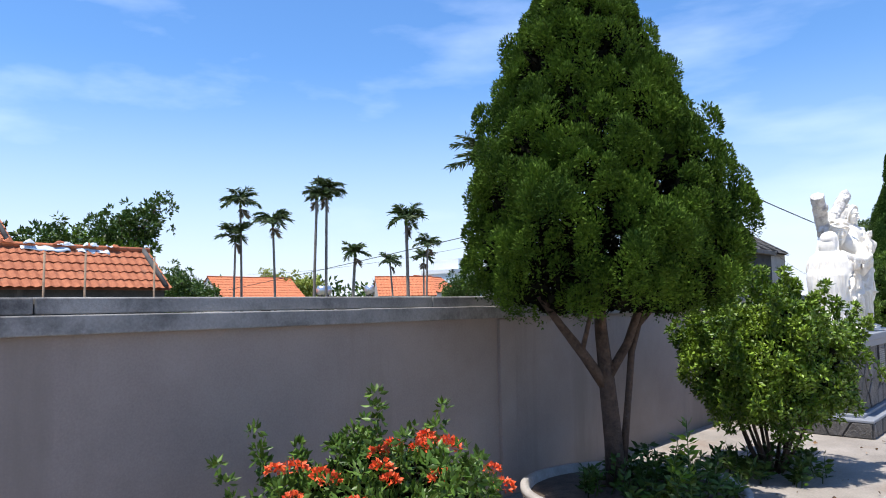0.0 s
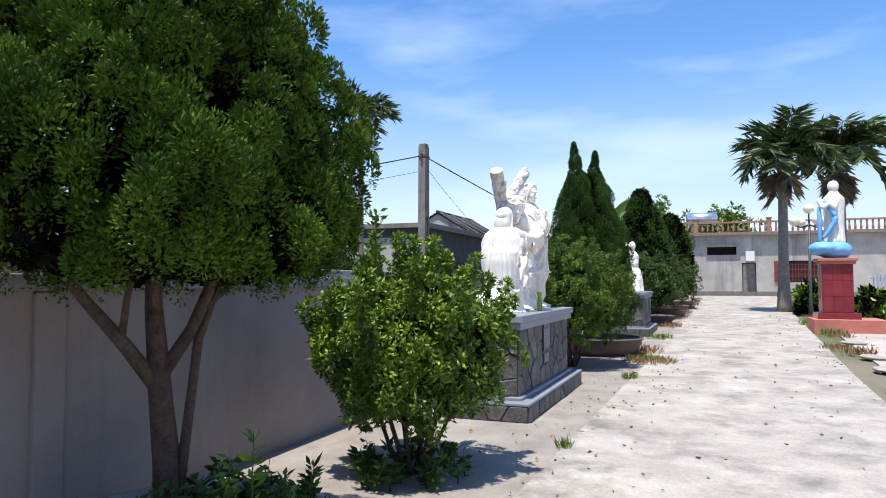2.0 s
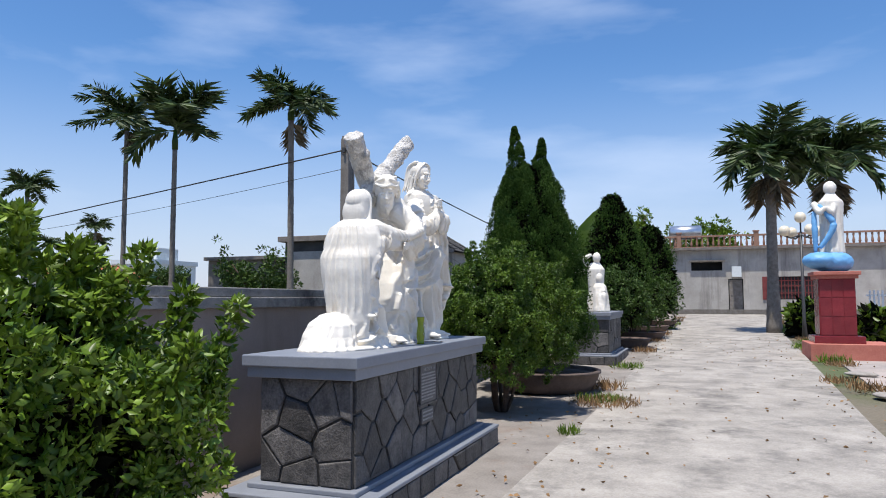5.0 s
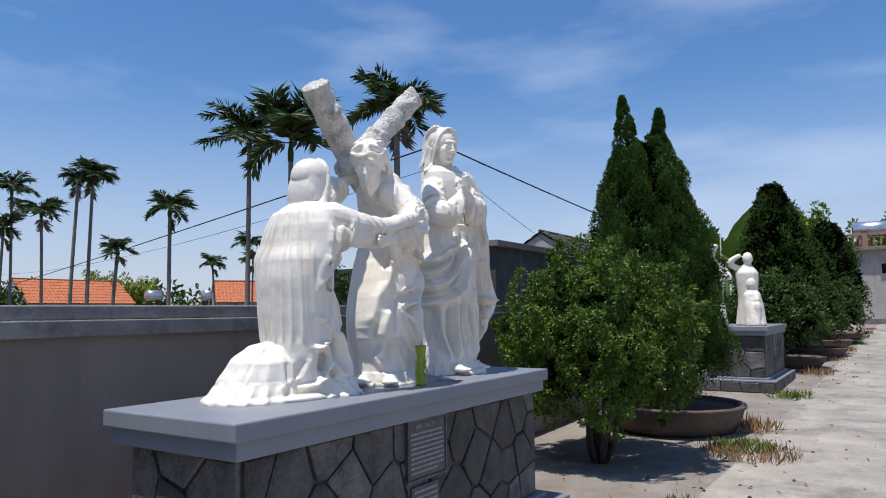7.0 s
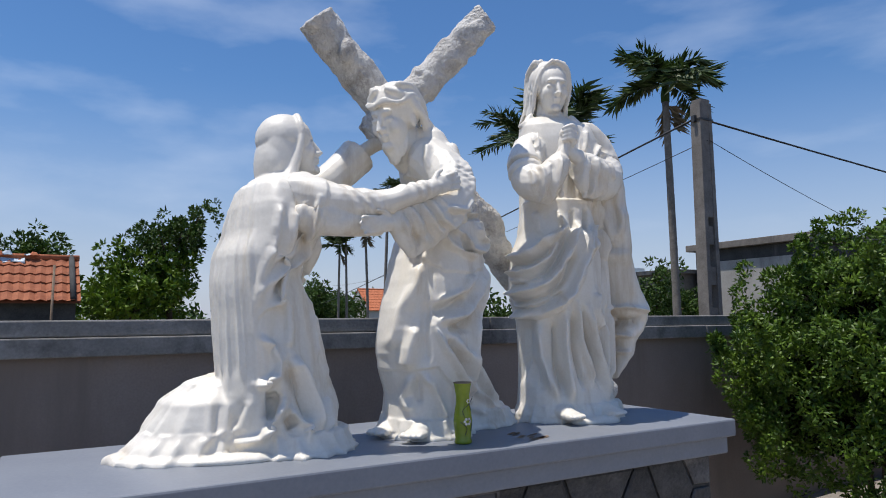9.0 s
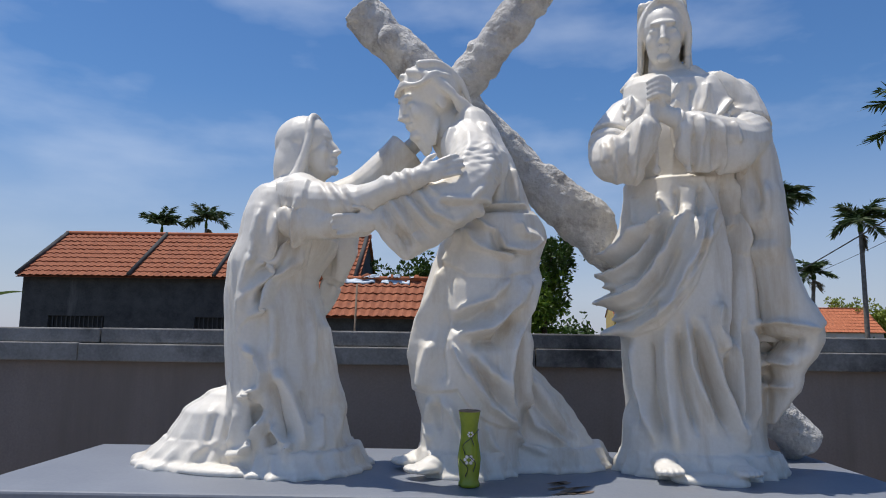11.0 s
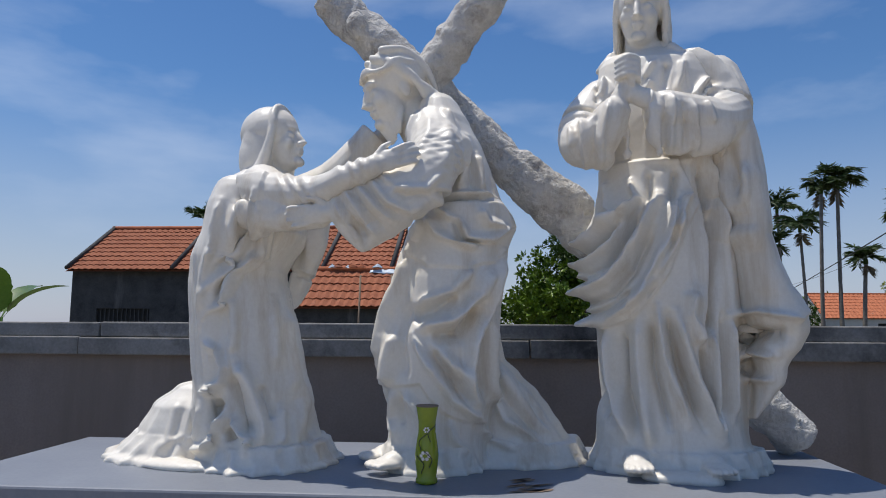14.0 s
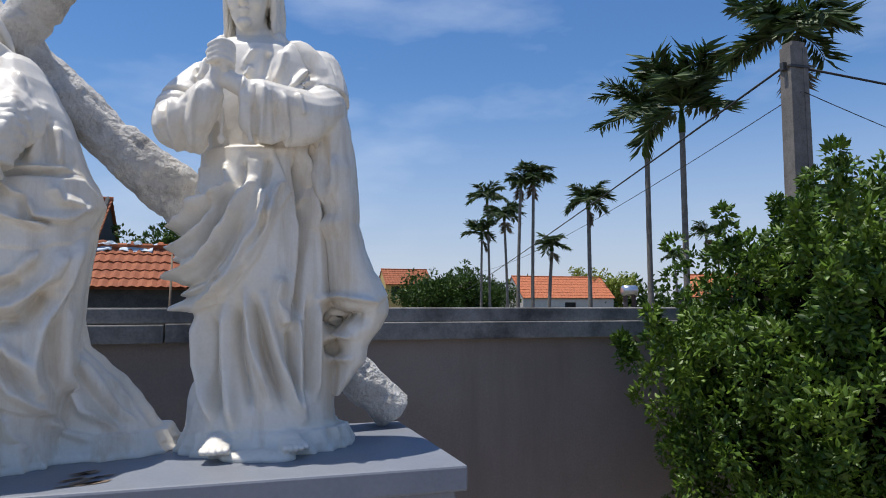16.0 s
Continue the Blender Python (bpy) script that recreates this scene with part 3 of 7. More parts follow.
def within(p, outline, soft=.005):
    """1 inside the outline in the front plane, 0 outside, with a short step at its edge."""
    x, z = p[:, 0], p[:, 2]
    odd = np.zeros(len(p), dtype=bool)
    ring = list(outline) + [outline[0]]
    for (ax, az), (bx, bz) in zip(ring, ring[1:]):
        odd ^= ((az > z) != (bz > z)) & (x < (bx - ax) * (z - az) / (bz - az + 1e-12) + ax)
    d, _ = line_distance(p, ring)
    return smooth(-soft, soft, np.where(odd, d, -d))


def placed(piece, m):
    return [m @ Vector(v) for v in piece[0]], piece[1]


def facing(c, f, s=1.0):
    """A frame at c whose x axis looks along f."""
    f = Vector(f).normalized()
    left = Vector((0, 0, 1)).cross(f).normalized()
    up = f.cross(left)
    m = Matrix((f, left, up)).transposed().to_4x4() * s
    m.translation = Vector(c)
    m[3][3] = 1.0
    return m


def head(m):
    """A plain carved head that looks along the frame's x axis."""
    out = [ell((-.012, 0, .03), (.095, .078, .092)), ell((.035, 0, -.028), (.058, .060, .088)), ell((.045, 0, -.072), (.040, .046, .040)), ell((.079, 0, .032), (.017, .046, .012))]
    out += [tube_data([(.086, 0, .026), (.104, 0, -.008), (.115, 0, -.024), (.096, 0, -.036)], [.009, .0115, .0135, .010], 10)]
    out += [ell((.095, 0, -.052), (.011, .021, .006)), ell((.092, 0, -.064), (.010, .018, .006)), ell((.084, 0, -.091), (.018, .024, .017))]
    for s in (-1, 1):
        out += [ell((.080, s * .031, .005), (.012, .017, .009)), ell((.064, s * .037, -.024), (.026, .022, .030)), ell((.098, s * .011, -.029), (.010, .008, .008)), ell((-.004, s * .076, -.012), (.018, .010, .030))]
    return [placed(q, m) for q in out]


def hand(c, d, s=1.0, side=(0, 0, 1), curl=0.15):
    """A hand that reaches along d from the wrist c; its fingers lie side by side along side."""
    d, side = Vector(d).normalized(), Vector(side)
    side = (side - d * side.dot(d)).normalized()
    nrm = d.cross(side)
    m = Matrix((d, side, nrm)).transposed().to_4x4() * s
    m.translation = Vector(c)
    m[3][3] = 1.0
    out = [ell((.048, 0, 0), (.056, .040, .017)), limb([(-.03, 0, 0), (.03, 0, 0)], [.027, .026], 12)]
    for k, L in ((-1.5, .066), (-.5, .080), (.5, .084), (1.5, .074)):
        y = k * .0205
        out.append(tube_data([(.078, y * .95, .002), (.098 + L * .35, y * 1.06, .004), (.092 + L * .75, y * 1.1, -curl * .05), (.088 + L, y * 1.08, -curl * .16)], [.0105, .0102, .0095, .0065], 9))
    out.append(tube_data([(.018, .030, 0), (.050, .055, -.006), (.085, .062, -.010)], [.014, .0115, .008], 9))
    return [placed(q, m) for q in out]


def foot(x, y, z, rz):
    """A bare foot whose toes point along -y before the turn."""
    m = pose(x, y, z, 0, 0, rz)
    out = [ell((0, .06, .010), (.042, .085, .034)), ell((0, 0, .002), (.046, .05, .022))]
    out += [ell((-.036 + .018 * k, -.050 + .006 * abs(k - 1.5), .0), (.0098 if k else .0125, .026, .013)) for k in range(5)]
    return [placed(q, m) for q in out]


def locks(m, starts, seed, r=.011):
    """Wavy locks of hair through points of a head's frame."""
    rnd = random.Random(seed)
    out = []
    for pts in starts:
        P = [Vector(q) + Vector((rnd.uniform(-1, 1), rnd.uniform(-1, 1), rnd.uniform(-1, 1))) * .006 for q in pts]
        out.append(placed(limb(P, [r * rnd.uniform(.85, 1.15)] * (len(P) - 1) + [r * .45], 8), m))
    return out


KR = [(10.546, 2.3, 1.118, 0.21, 0.235), (10.53, 2.3, 1.143, 0.191, 0.215), (10.514, 2.3, 1.234, 0.18, 0.2), (10.49, 2.3, 1.336, 0.177, 0.195), (10.476, 2.3, 1.438, 0.165, 0.19), (10.466, 2.3, 1.543, 0.152, 0.185), (10.454, 2.3, 1.649, 0.136, 0.18), (10.442, 2.3, 1.744, 0.123, 0.165), (10.508, 2.31, 1.888, 0.133, 0.17), (10.496, 2.31, 1.962, 0.123, 0.175), (10.483, 2.31, 2.035, 0.115, 0.17), (10.49, 2.31, 2.077, 0.079, 0.13), (10.524, 2.31, 2.11, 0.053, 0.075)]
CK = [(10.42, 2.31, 1.12, 0.13, 0.18), (10.4, 2.31, 1.38, 0.12, 0.185), (10.385, 2.31, 1.55, 0.115, 0.2), (10.375, 2.31, 1.7, 0.11, 0.215), (10.376, 2.31, 1.798, 0.101, 0.225), (10.424, 2.31, 1.886, 0.115, 0.235), (10.429, 2.31, 1.961, 0.108, 0.23), (10.446, 2.31, 2.035, 0.106, 0.205), (10.47, 2.31, 2.082, 0.09, 0.15), (10.487, 2.31, 2.112, 0.062, 0.1)]
K_CLOAK = [(10.587, 2.057), (10.584, 2.022), (10.575, 1.928), (10.572, 1.86), (10.555, 1.792), (10.525, 1.764), (10.487, 1.734), (10.462, 1.669), (10.443, 1.622), (10.394, 1.608), (10.365, 1.575), (10.352, 1.522), (10.282, 1.511), (10.263, 1.835), (10.321, 1.857), (10.345, 2.054), (10.463, 2.064)]
K_FOLDS = [
    (0.012, 0.016, [(10.468, 1.961), (10.451, 1.859), (10.41, 1.761)]),
    (0.011, 0.015, [(10.52, 1.979), (10.505, 1.885), (10.464, 1.762)]),
    (0.01, 0.012, [(10.425, 1.969), (10.409, 1.858), (10.376, 1.765)]),
    (0.009, 0.012, [(10.559, 1.996), (10.547, 1.894), (10.528, 1.784)]),
    (0.013, 0.02, [(10.473, 1.818), (10.413, 1.728), (10.364, 1.658), (10.35, 1.599)]),
    (0.012, 0.02, [(10.535, 1.819), (10.452, 1.733), (10.446, 1.64), (10.399, 1.615)]),
    (0.012, 0.015, [(10.395, 1.827), (10.37, 1.737), (10.351, 1.648)]),
    (0.01, -0.012, [(10.434, 1.807), (10.399, 1.718), (10.373, 1.648)]),
    (0.01, -0.012, [(10.499, 1.808), (10.438, 1.728), (10.412, 1.649)]),
    (0.014, 0.012, [(10.461, 1.659), (10.476, 1.543), (10.47, 1.466)]),
    (0.012, 0.018, [(10.368, 1.512), (10.42, 1.479), (10.444, 1.427), (10.44, 1.379), (10.392, 1.358)]),
    (0.014, 0.015, [(10.624, 1.652), (10.655, 1.507), (10.668, 1.373), (10.675, 1.177)]),
    (0.012, 0.012, [(10.6, 1.612), (10.63, 1.468), (10.648, 1.335)]),
    (0.01, 0.01, [(10.569, 1.661), (10.598, 1.429)]),
    (0.022, 0.024, [(10.48, 1.447), (10.538, 1.352), (10.576, 1.259), (10.588, 1.175)]),
    (0.02, -0.022, [(10.472, 1.408), (10.511, 1.295), (10.549, 1.212)]),
    (0.016, -0.016, [(10.556, 1.372), (10.609, 1.259)]),
    (0.012, 0.014, [(10.622, 1.297), (10.636, 1.176)]),
    (0.014, 0.02, [(10.709, 1.298), (10.727, 1.177)]),
    (0.013, 0.026, [(10.365, 1.35), (10.402, 1.35), (10.426, 1.36)]),
    (0.012, 0.026, [(10.456, 1.294), (10.437, 1.229), (10.392, 1.172), (10.302, 1.15)]),
    (0.02, -0.03, [(10.428, 1.327), (10.416, 1.275), (10.413, 1.228)]),
    (0.012, 0.022, [(10.484, 1.267), (10.519, 1.221), (10.541, 1.202), (10.536, 1.165)]),
    (0.018, -0.024, [(10.471, 1.238), (10.491, 1.201)]),
    (0.01, -0.012, [(10.671, 1.545), (10.692, 1.355), (10.703, 1.186)]),
    (0.012, 0.01, [(10.235, 1.305), (10.229, 1.169)]),
    (0.014, 0.014, [(10.303, 1.306), (10.285, 1.198), (10.187, 1.152)]),
    (0.014, 0.014, [(10.356, 1.307), (10.333, 1.208), (10.273, 1.161)]),
    (0.012, -0.01, [(10.265, 1.292), (10.252, 1.179)]),
    (0.012, -0.012, [(10.333, 1.293), (10.309, 1.199)]),
]
BR = [(11.12, 2.31, 1.127, 0.179, 0.21), (11.128, 2.31, 1.184, 0.171, 0.185), (11.136, 2.31, 1.269, 0.173, 0.18), (11.133, 2.31, 1.356, 0.197, 0.185), (11.13, 2.31, 1.433, 0.2, 0.19), (11.133, 2.31, 1.511, 0.203, 0.195), (11.144, 2.31, 1.61, 0.199, 0.195), (11.162, 2.31, 1.708, 0.19, 0.195), (11.182, 2.32, 1.81, 0.182, 0.19), (11.186, 2.32, 1.822, 0.176, 0.185), (11.198, 2.32, 1.88, 0.174, 0.19), (11.22, 2.32, 1.93, 0.162, 0.185), (11.227, 2.32, 1.97, 0.142, 0.178), (11.227, 2.32, 2.008, 0.12, 0.168), (11.221, 2.32, 2.038, 0.115, 0.165), (11.198, 2.32, 2.098, 0.117, 0.172), (11.169, 2.32, 2.178, 0.118, 0.18), (11.138, 2.32, 2.279, 0.099, 0.175), (11.127, 2.31, 2.34, 0.073, 0.14), (11.12, 2.31, 2.375, 0.053, 0.1)]
BT = [(11.391, 2.42, 1.136, 0.233, 0.17), (11.367, 2.42, 1.17, 0.209, 0.155), (11.353, 2.42, 1.21, 0.196, 0.145), (11.338, 2.42, 1.269, 0.171, 0.14), (11.322, 2.41, 1.329, 0.144, 0.13), (11.295, 2.4, 1.39, 0.108, 0.12), (11.272, 2.39, 1.45, 0.075, 0.11), (11.269, 2.37, 1.531, 0.062, 0.08)]
B_OVER = [(10.931, 1.368), (11.009, 1.37), (11.084, 1.381), (11.119, 1.332), (11.165, 1.288), (11.229, 1.26), (11.286, 1.252), (11.289, 1.298), (11.282, 1.37), (11.275, 1.497), (11.33, 1.7), (11.359, 1.832), (11.381, 1.916), (11.336, 1.989), (11.099, 1.973), (11.001, 1.885), (10.894, 1.602)]
B_WRAP = [(11.043, 1.886), (11.051, 1.8), (11.115, 1.754), (11.228, 1.751), (11.303, 1.777), (11.345, 1.823), (11.369, 1.88), (11.381, 1.916), (11.336, 1.975), (11.209, 1.974), (11.104, 1.959)]
B_FOLDS = [
    (0.016, 0.02, [(11.051, 1.8), (11.024, 1.696), (10.979, 1.603), (10.943, 1.437)]),
    (0.02, 0.02, [(11.011, 1.539), (10.989, 1.456), (10.981, 1.375)]),
    (0.014, -0.012, [(11.047, 1.65), (11.03, 1.512), (11.041, 1.393)]),
    (0.016, 0.022, [(11.303, 1.77), (11.265, 1.672), (11.191, 1.587), (11.085, 1.558)]),
    (0.022, -0.03, [(11.275, 1.635), (11.21, 1.542), (11.117, 1.536)]),
    (0.024, -0.022, [(11.209, 1.671), (11.117, 1.614), (11.052, 1.595)]),
    (0.014, 0.018, [(11.246, 1.755), (11.191, 1.68), (11.079, 1.632)]),
    (0.015, 0.024, [(11.335, 1.813), (11.298, 1.653), (11.247, 1.515), (11.233, 1.423), (11.238, 1.351)]),
    (0.012, 0.018, [(11.064, 1.541), (11.118, 1.44), (11.192, 1.333), (11.275, 1.258)]),
    (0.014, -0.018, [(11.118, 1.494), (11.192, 1.387), (11.247, 1.316)]),
    (0.016, 0.018, [(11.145, 1.495), (11.22, 1.405), (11.261, 1.298)]),
    (0.013, -0.016, [(11.275, 1.579), (11.27, 1.442), (11.284, 1.334)]),
    (0.014, 0.018, [(11.316, 1.607), (11.304, 1.47), (11.307, 1.37), (11.356, 1.255), (11.473, 1.173)]),
    (0.013, 0.014, [(11.325, 1.425), (11.393, 1.336), (11.456, 1.239), (11.519, 1.191)]),
    (0.012, -0.01, [(11.316, 1.389), (11.384, 1.291), (11.465, 1.204)]),
    (0.012, 0.012, [(11.027, 1.357), (11.065, 1.313), (11.095, 1.242), (11.121, 1.163)]),
    (0.012, 0.012, [(10.995, 1.357), (10.985, 1.258), (10.993, 1.205)]),
    (0.01, -0.01, [(11.014, 1.339), (11.025, 1.241)]),
    (0.012, 0.012, [(11.175, 1.27), (11.193, 1.208), (11.238, 1.156)]),
    (0.01, 0.012, [(11.275, 1.245), (11.302, 1.192), (11.392, 1.163)]),
    (0.012, 0.018, [(11.114, 1.913), (11.146, 1.867), (11.209, 1.827), (11.263, 1.819)]),
    (0.012, 0.016, [(11.209, 1.905), (11.232, 1.855), (11.29, 1.855), (11.354, 1.906)]),
    (0.01, -0.014, [(11.191, 1.914), (11.214, 1.845), (11.272, 1.837)]),
    (0.012, 0.014, [(11.1, 1.913), (11.069, 1.839), (11.056, 1.775)]),
    (0.012, 0.014, [(11.263, 1.942), (11.29, 1.906), (11.336, 1.906)]),
    (0.01, -0.012, [(11.082, 1.894), (11.051, 1.83), (11.034, 1.775)]),
    (0.01, 0.012, [(11.145, 1.95), (11.182, 1.914), (11.2, 1.905)]),
    (0.01, 0.014, [(11.113, 1.987), (11.163, 1.995), (11.263, 2.0), (11.322, 1.997)]),
    (0.009, -0.012, [(11.118, 1.968), (11.181, 1.98), (11.3, 1.983)]),
    (0.014, -0.016, [(11.199, 2.203), (11.181, 2.09), (11.154, 2.015)]),
    (0.013, 0.012, [(11.226, 2.204), (11.226, 2.109), (11.208, 2.016)]),
    (0.012, 0.012, [(11.259, 2.147), (11.272, 2.072), (11.277, 2.012)]),
    (0.01, -0.01, [(11.245, 2.157), (11.252, 2.072), (11.25, 2.016)]),
    (0.012, 0.012, [(11.152, 2.303), (11.18, 2.232), (11.19, 2.156)]),
    (0.009, 0.01, [(11.059, 2.278), (11.046, 2.211), (11.051, 2.155)]),
]
B_SLEEVE = [
    (0.009, 0.014, [(10.814, 1.955), (10.863, 1.894), (10.909, 1.816)]),
    (0.009, 0.016, [(10.863, 1.978), (10.911, 1.912), (10.964, 1.838)]),
    (0.009, 0.016, [(10.903, 1.992), (10.959, 1.93), (11.02, 1.883)]),
    (0.01, 0.015, [(10.939, 2.015), (11.002, 1.94), (11.063, 1.918), (11.115, 1.941)]),
    (0.01, 0.014, [(10.967, 2.033), (11.019, 1.98), (11.115, 1.985), (11.167, 2.04)]),
    (0.008, -0.012, [(10.84, 1.965), (10.89, 1.886), (10.934, 1.829)]),
    (0.008, -0.012, [(10.883, 1.983), (10.937, 1.913), (10.995, 1.852)]),
    (0.008, -0.012, [(10.924, 2.001), (10.985, 1.926), (11.046, 1.896)]),
    (0.009, -0.012, [(10.988, 2.002), (11.054, 1.954), (11.133, 1.968)]),
    (0.014, 0.01, [(11.175, 2.211), (11.184, 2.121), (11.158, 2.048)]),
    (0.014, 0.008, [(11.113, 2.256), (11.113, 2.174), (11.087, 2.111)]),
]
SR = [(11.933, 2.33, 1.13, 0.289, 0.19), (11.919, 2.33, 1.169, 0.258, 0.172), (11.914, 2.33, 1.21, 0.247, 0.168), (11.916, 2.33, 1.29, 0.246, 0.165), (11.92, 2.33, 1.382, 0.247, 0.162), (11.919, 2.33, 1.486, 0.247, 0.165), (11.914, 2.33, 1.559, 0.246, 0.172), (11.901, 2.33, 1.612, 0.251, 0.178), (11.892, 2.33, 1.674, 0.256, 0.182), (11.89, 2.33, 1.749, 0.256, 0.182), (11.892, 2.33, 1.856, 0.248, 0.178), (11.914, 2.33, 1.954, 0.225, 0.168), (11.894, 2.33, 1.97, 0.202, 0.16), (11.907, 2.33, 2.054, 0.199, 0.158), (11.914, 2.33, 2.14, 0.205, 0.158), (11.918, 2.33, 2.227, 0.216, 0.16), (11.922, 2.33, 2.326, 0.227, 0.16), (11.917, 2.335, 2.414, 0.227, 0.155), (11.91, 2.34, 2.48, 0.214, 0.145), (11.904, 2.345, 2.522, 0.184, 0.095), (11.884, 2.35, 2.544, 0.092, 0.06), (11.868, 2.345, 2.586, 0.055, 0.05)]
SC = [(12.159, 2.29, 1.273, 0.012, 0.05), (12.189, 2.28, 1.34, 0.032, 0.07), (12.214, 2.27, 1.4, 0.052, 0.085), (12.215, 2.26, 1.45, 0.051, 0.08), (12.235, 2.25, 1.502, 0.073, 0.095), (12.244, 2.25, 1.554, 0.093, 0.11), (12.243, 2.25, 1.6, 0.097, 0.115), (12.224, 2.26, 1.656, 0.088, 0.115), (12.202, 2.26, 1.708, 0.07, 0.115), (12.18, 2.27, 1.802, 0.059, 0.12), (12.148, 2.27, 1.883, 0.07, 0.13), (12.166, 2.27, 1.898, 0.057, 0.125), (12.144, 2.27, 2.049, 0.069, 0.13), (12.133, 2.27, 2.197, 0.068, 0.13), (12.117, 2.28, 2.304, 0.064, 0.125), (12.084, 2.29, 2.391, 0.064, 0.12), (12.043, 2.3, 2.466, 0.062, 0.11), (12.003, 2.31, 2.518, 0.062, 0.09)]
S_DRAPE = [(11.572, 1.633), (11.593, 1.598), (11.625, 1.568), (11.688, 1.565), (11.768, 1.596), (11.829, 1.668), (11.88, 1.741), (11.935, 1.877), (11.967, 1.938), (11.984, 1.962), (11.922, 2.121), (11.697, 2.118), (11.555, 1.858), (11.554, 1.782)]
S_CLOAK = [(11.953, 2.499), (11.997, 2.086), (12.023, 2.006), (12.043, 1.867), (12.076, 1.841), (12.086, 1.69), (12.083, 1.618), (12.17, 1.616), (12.228, 1.598), (12.279, 1.591), (12.318, 1.614), (12.241, 1.843), (12.196, 2.129), (12.111, 2.437), (12.013, 2.51)]
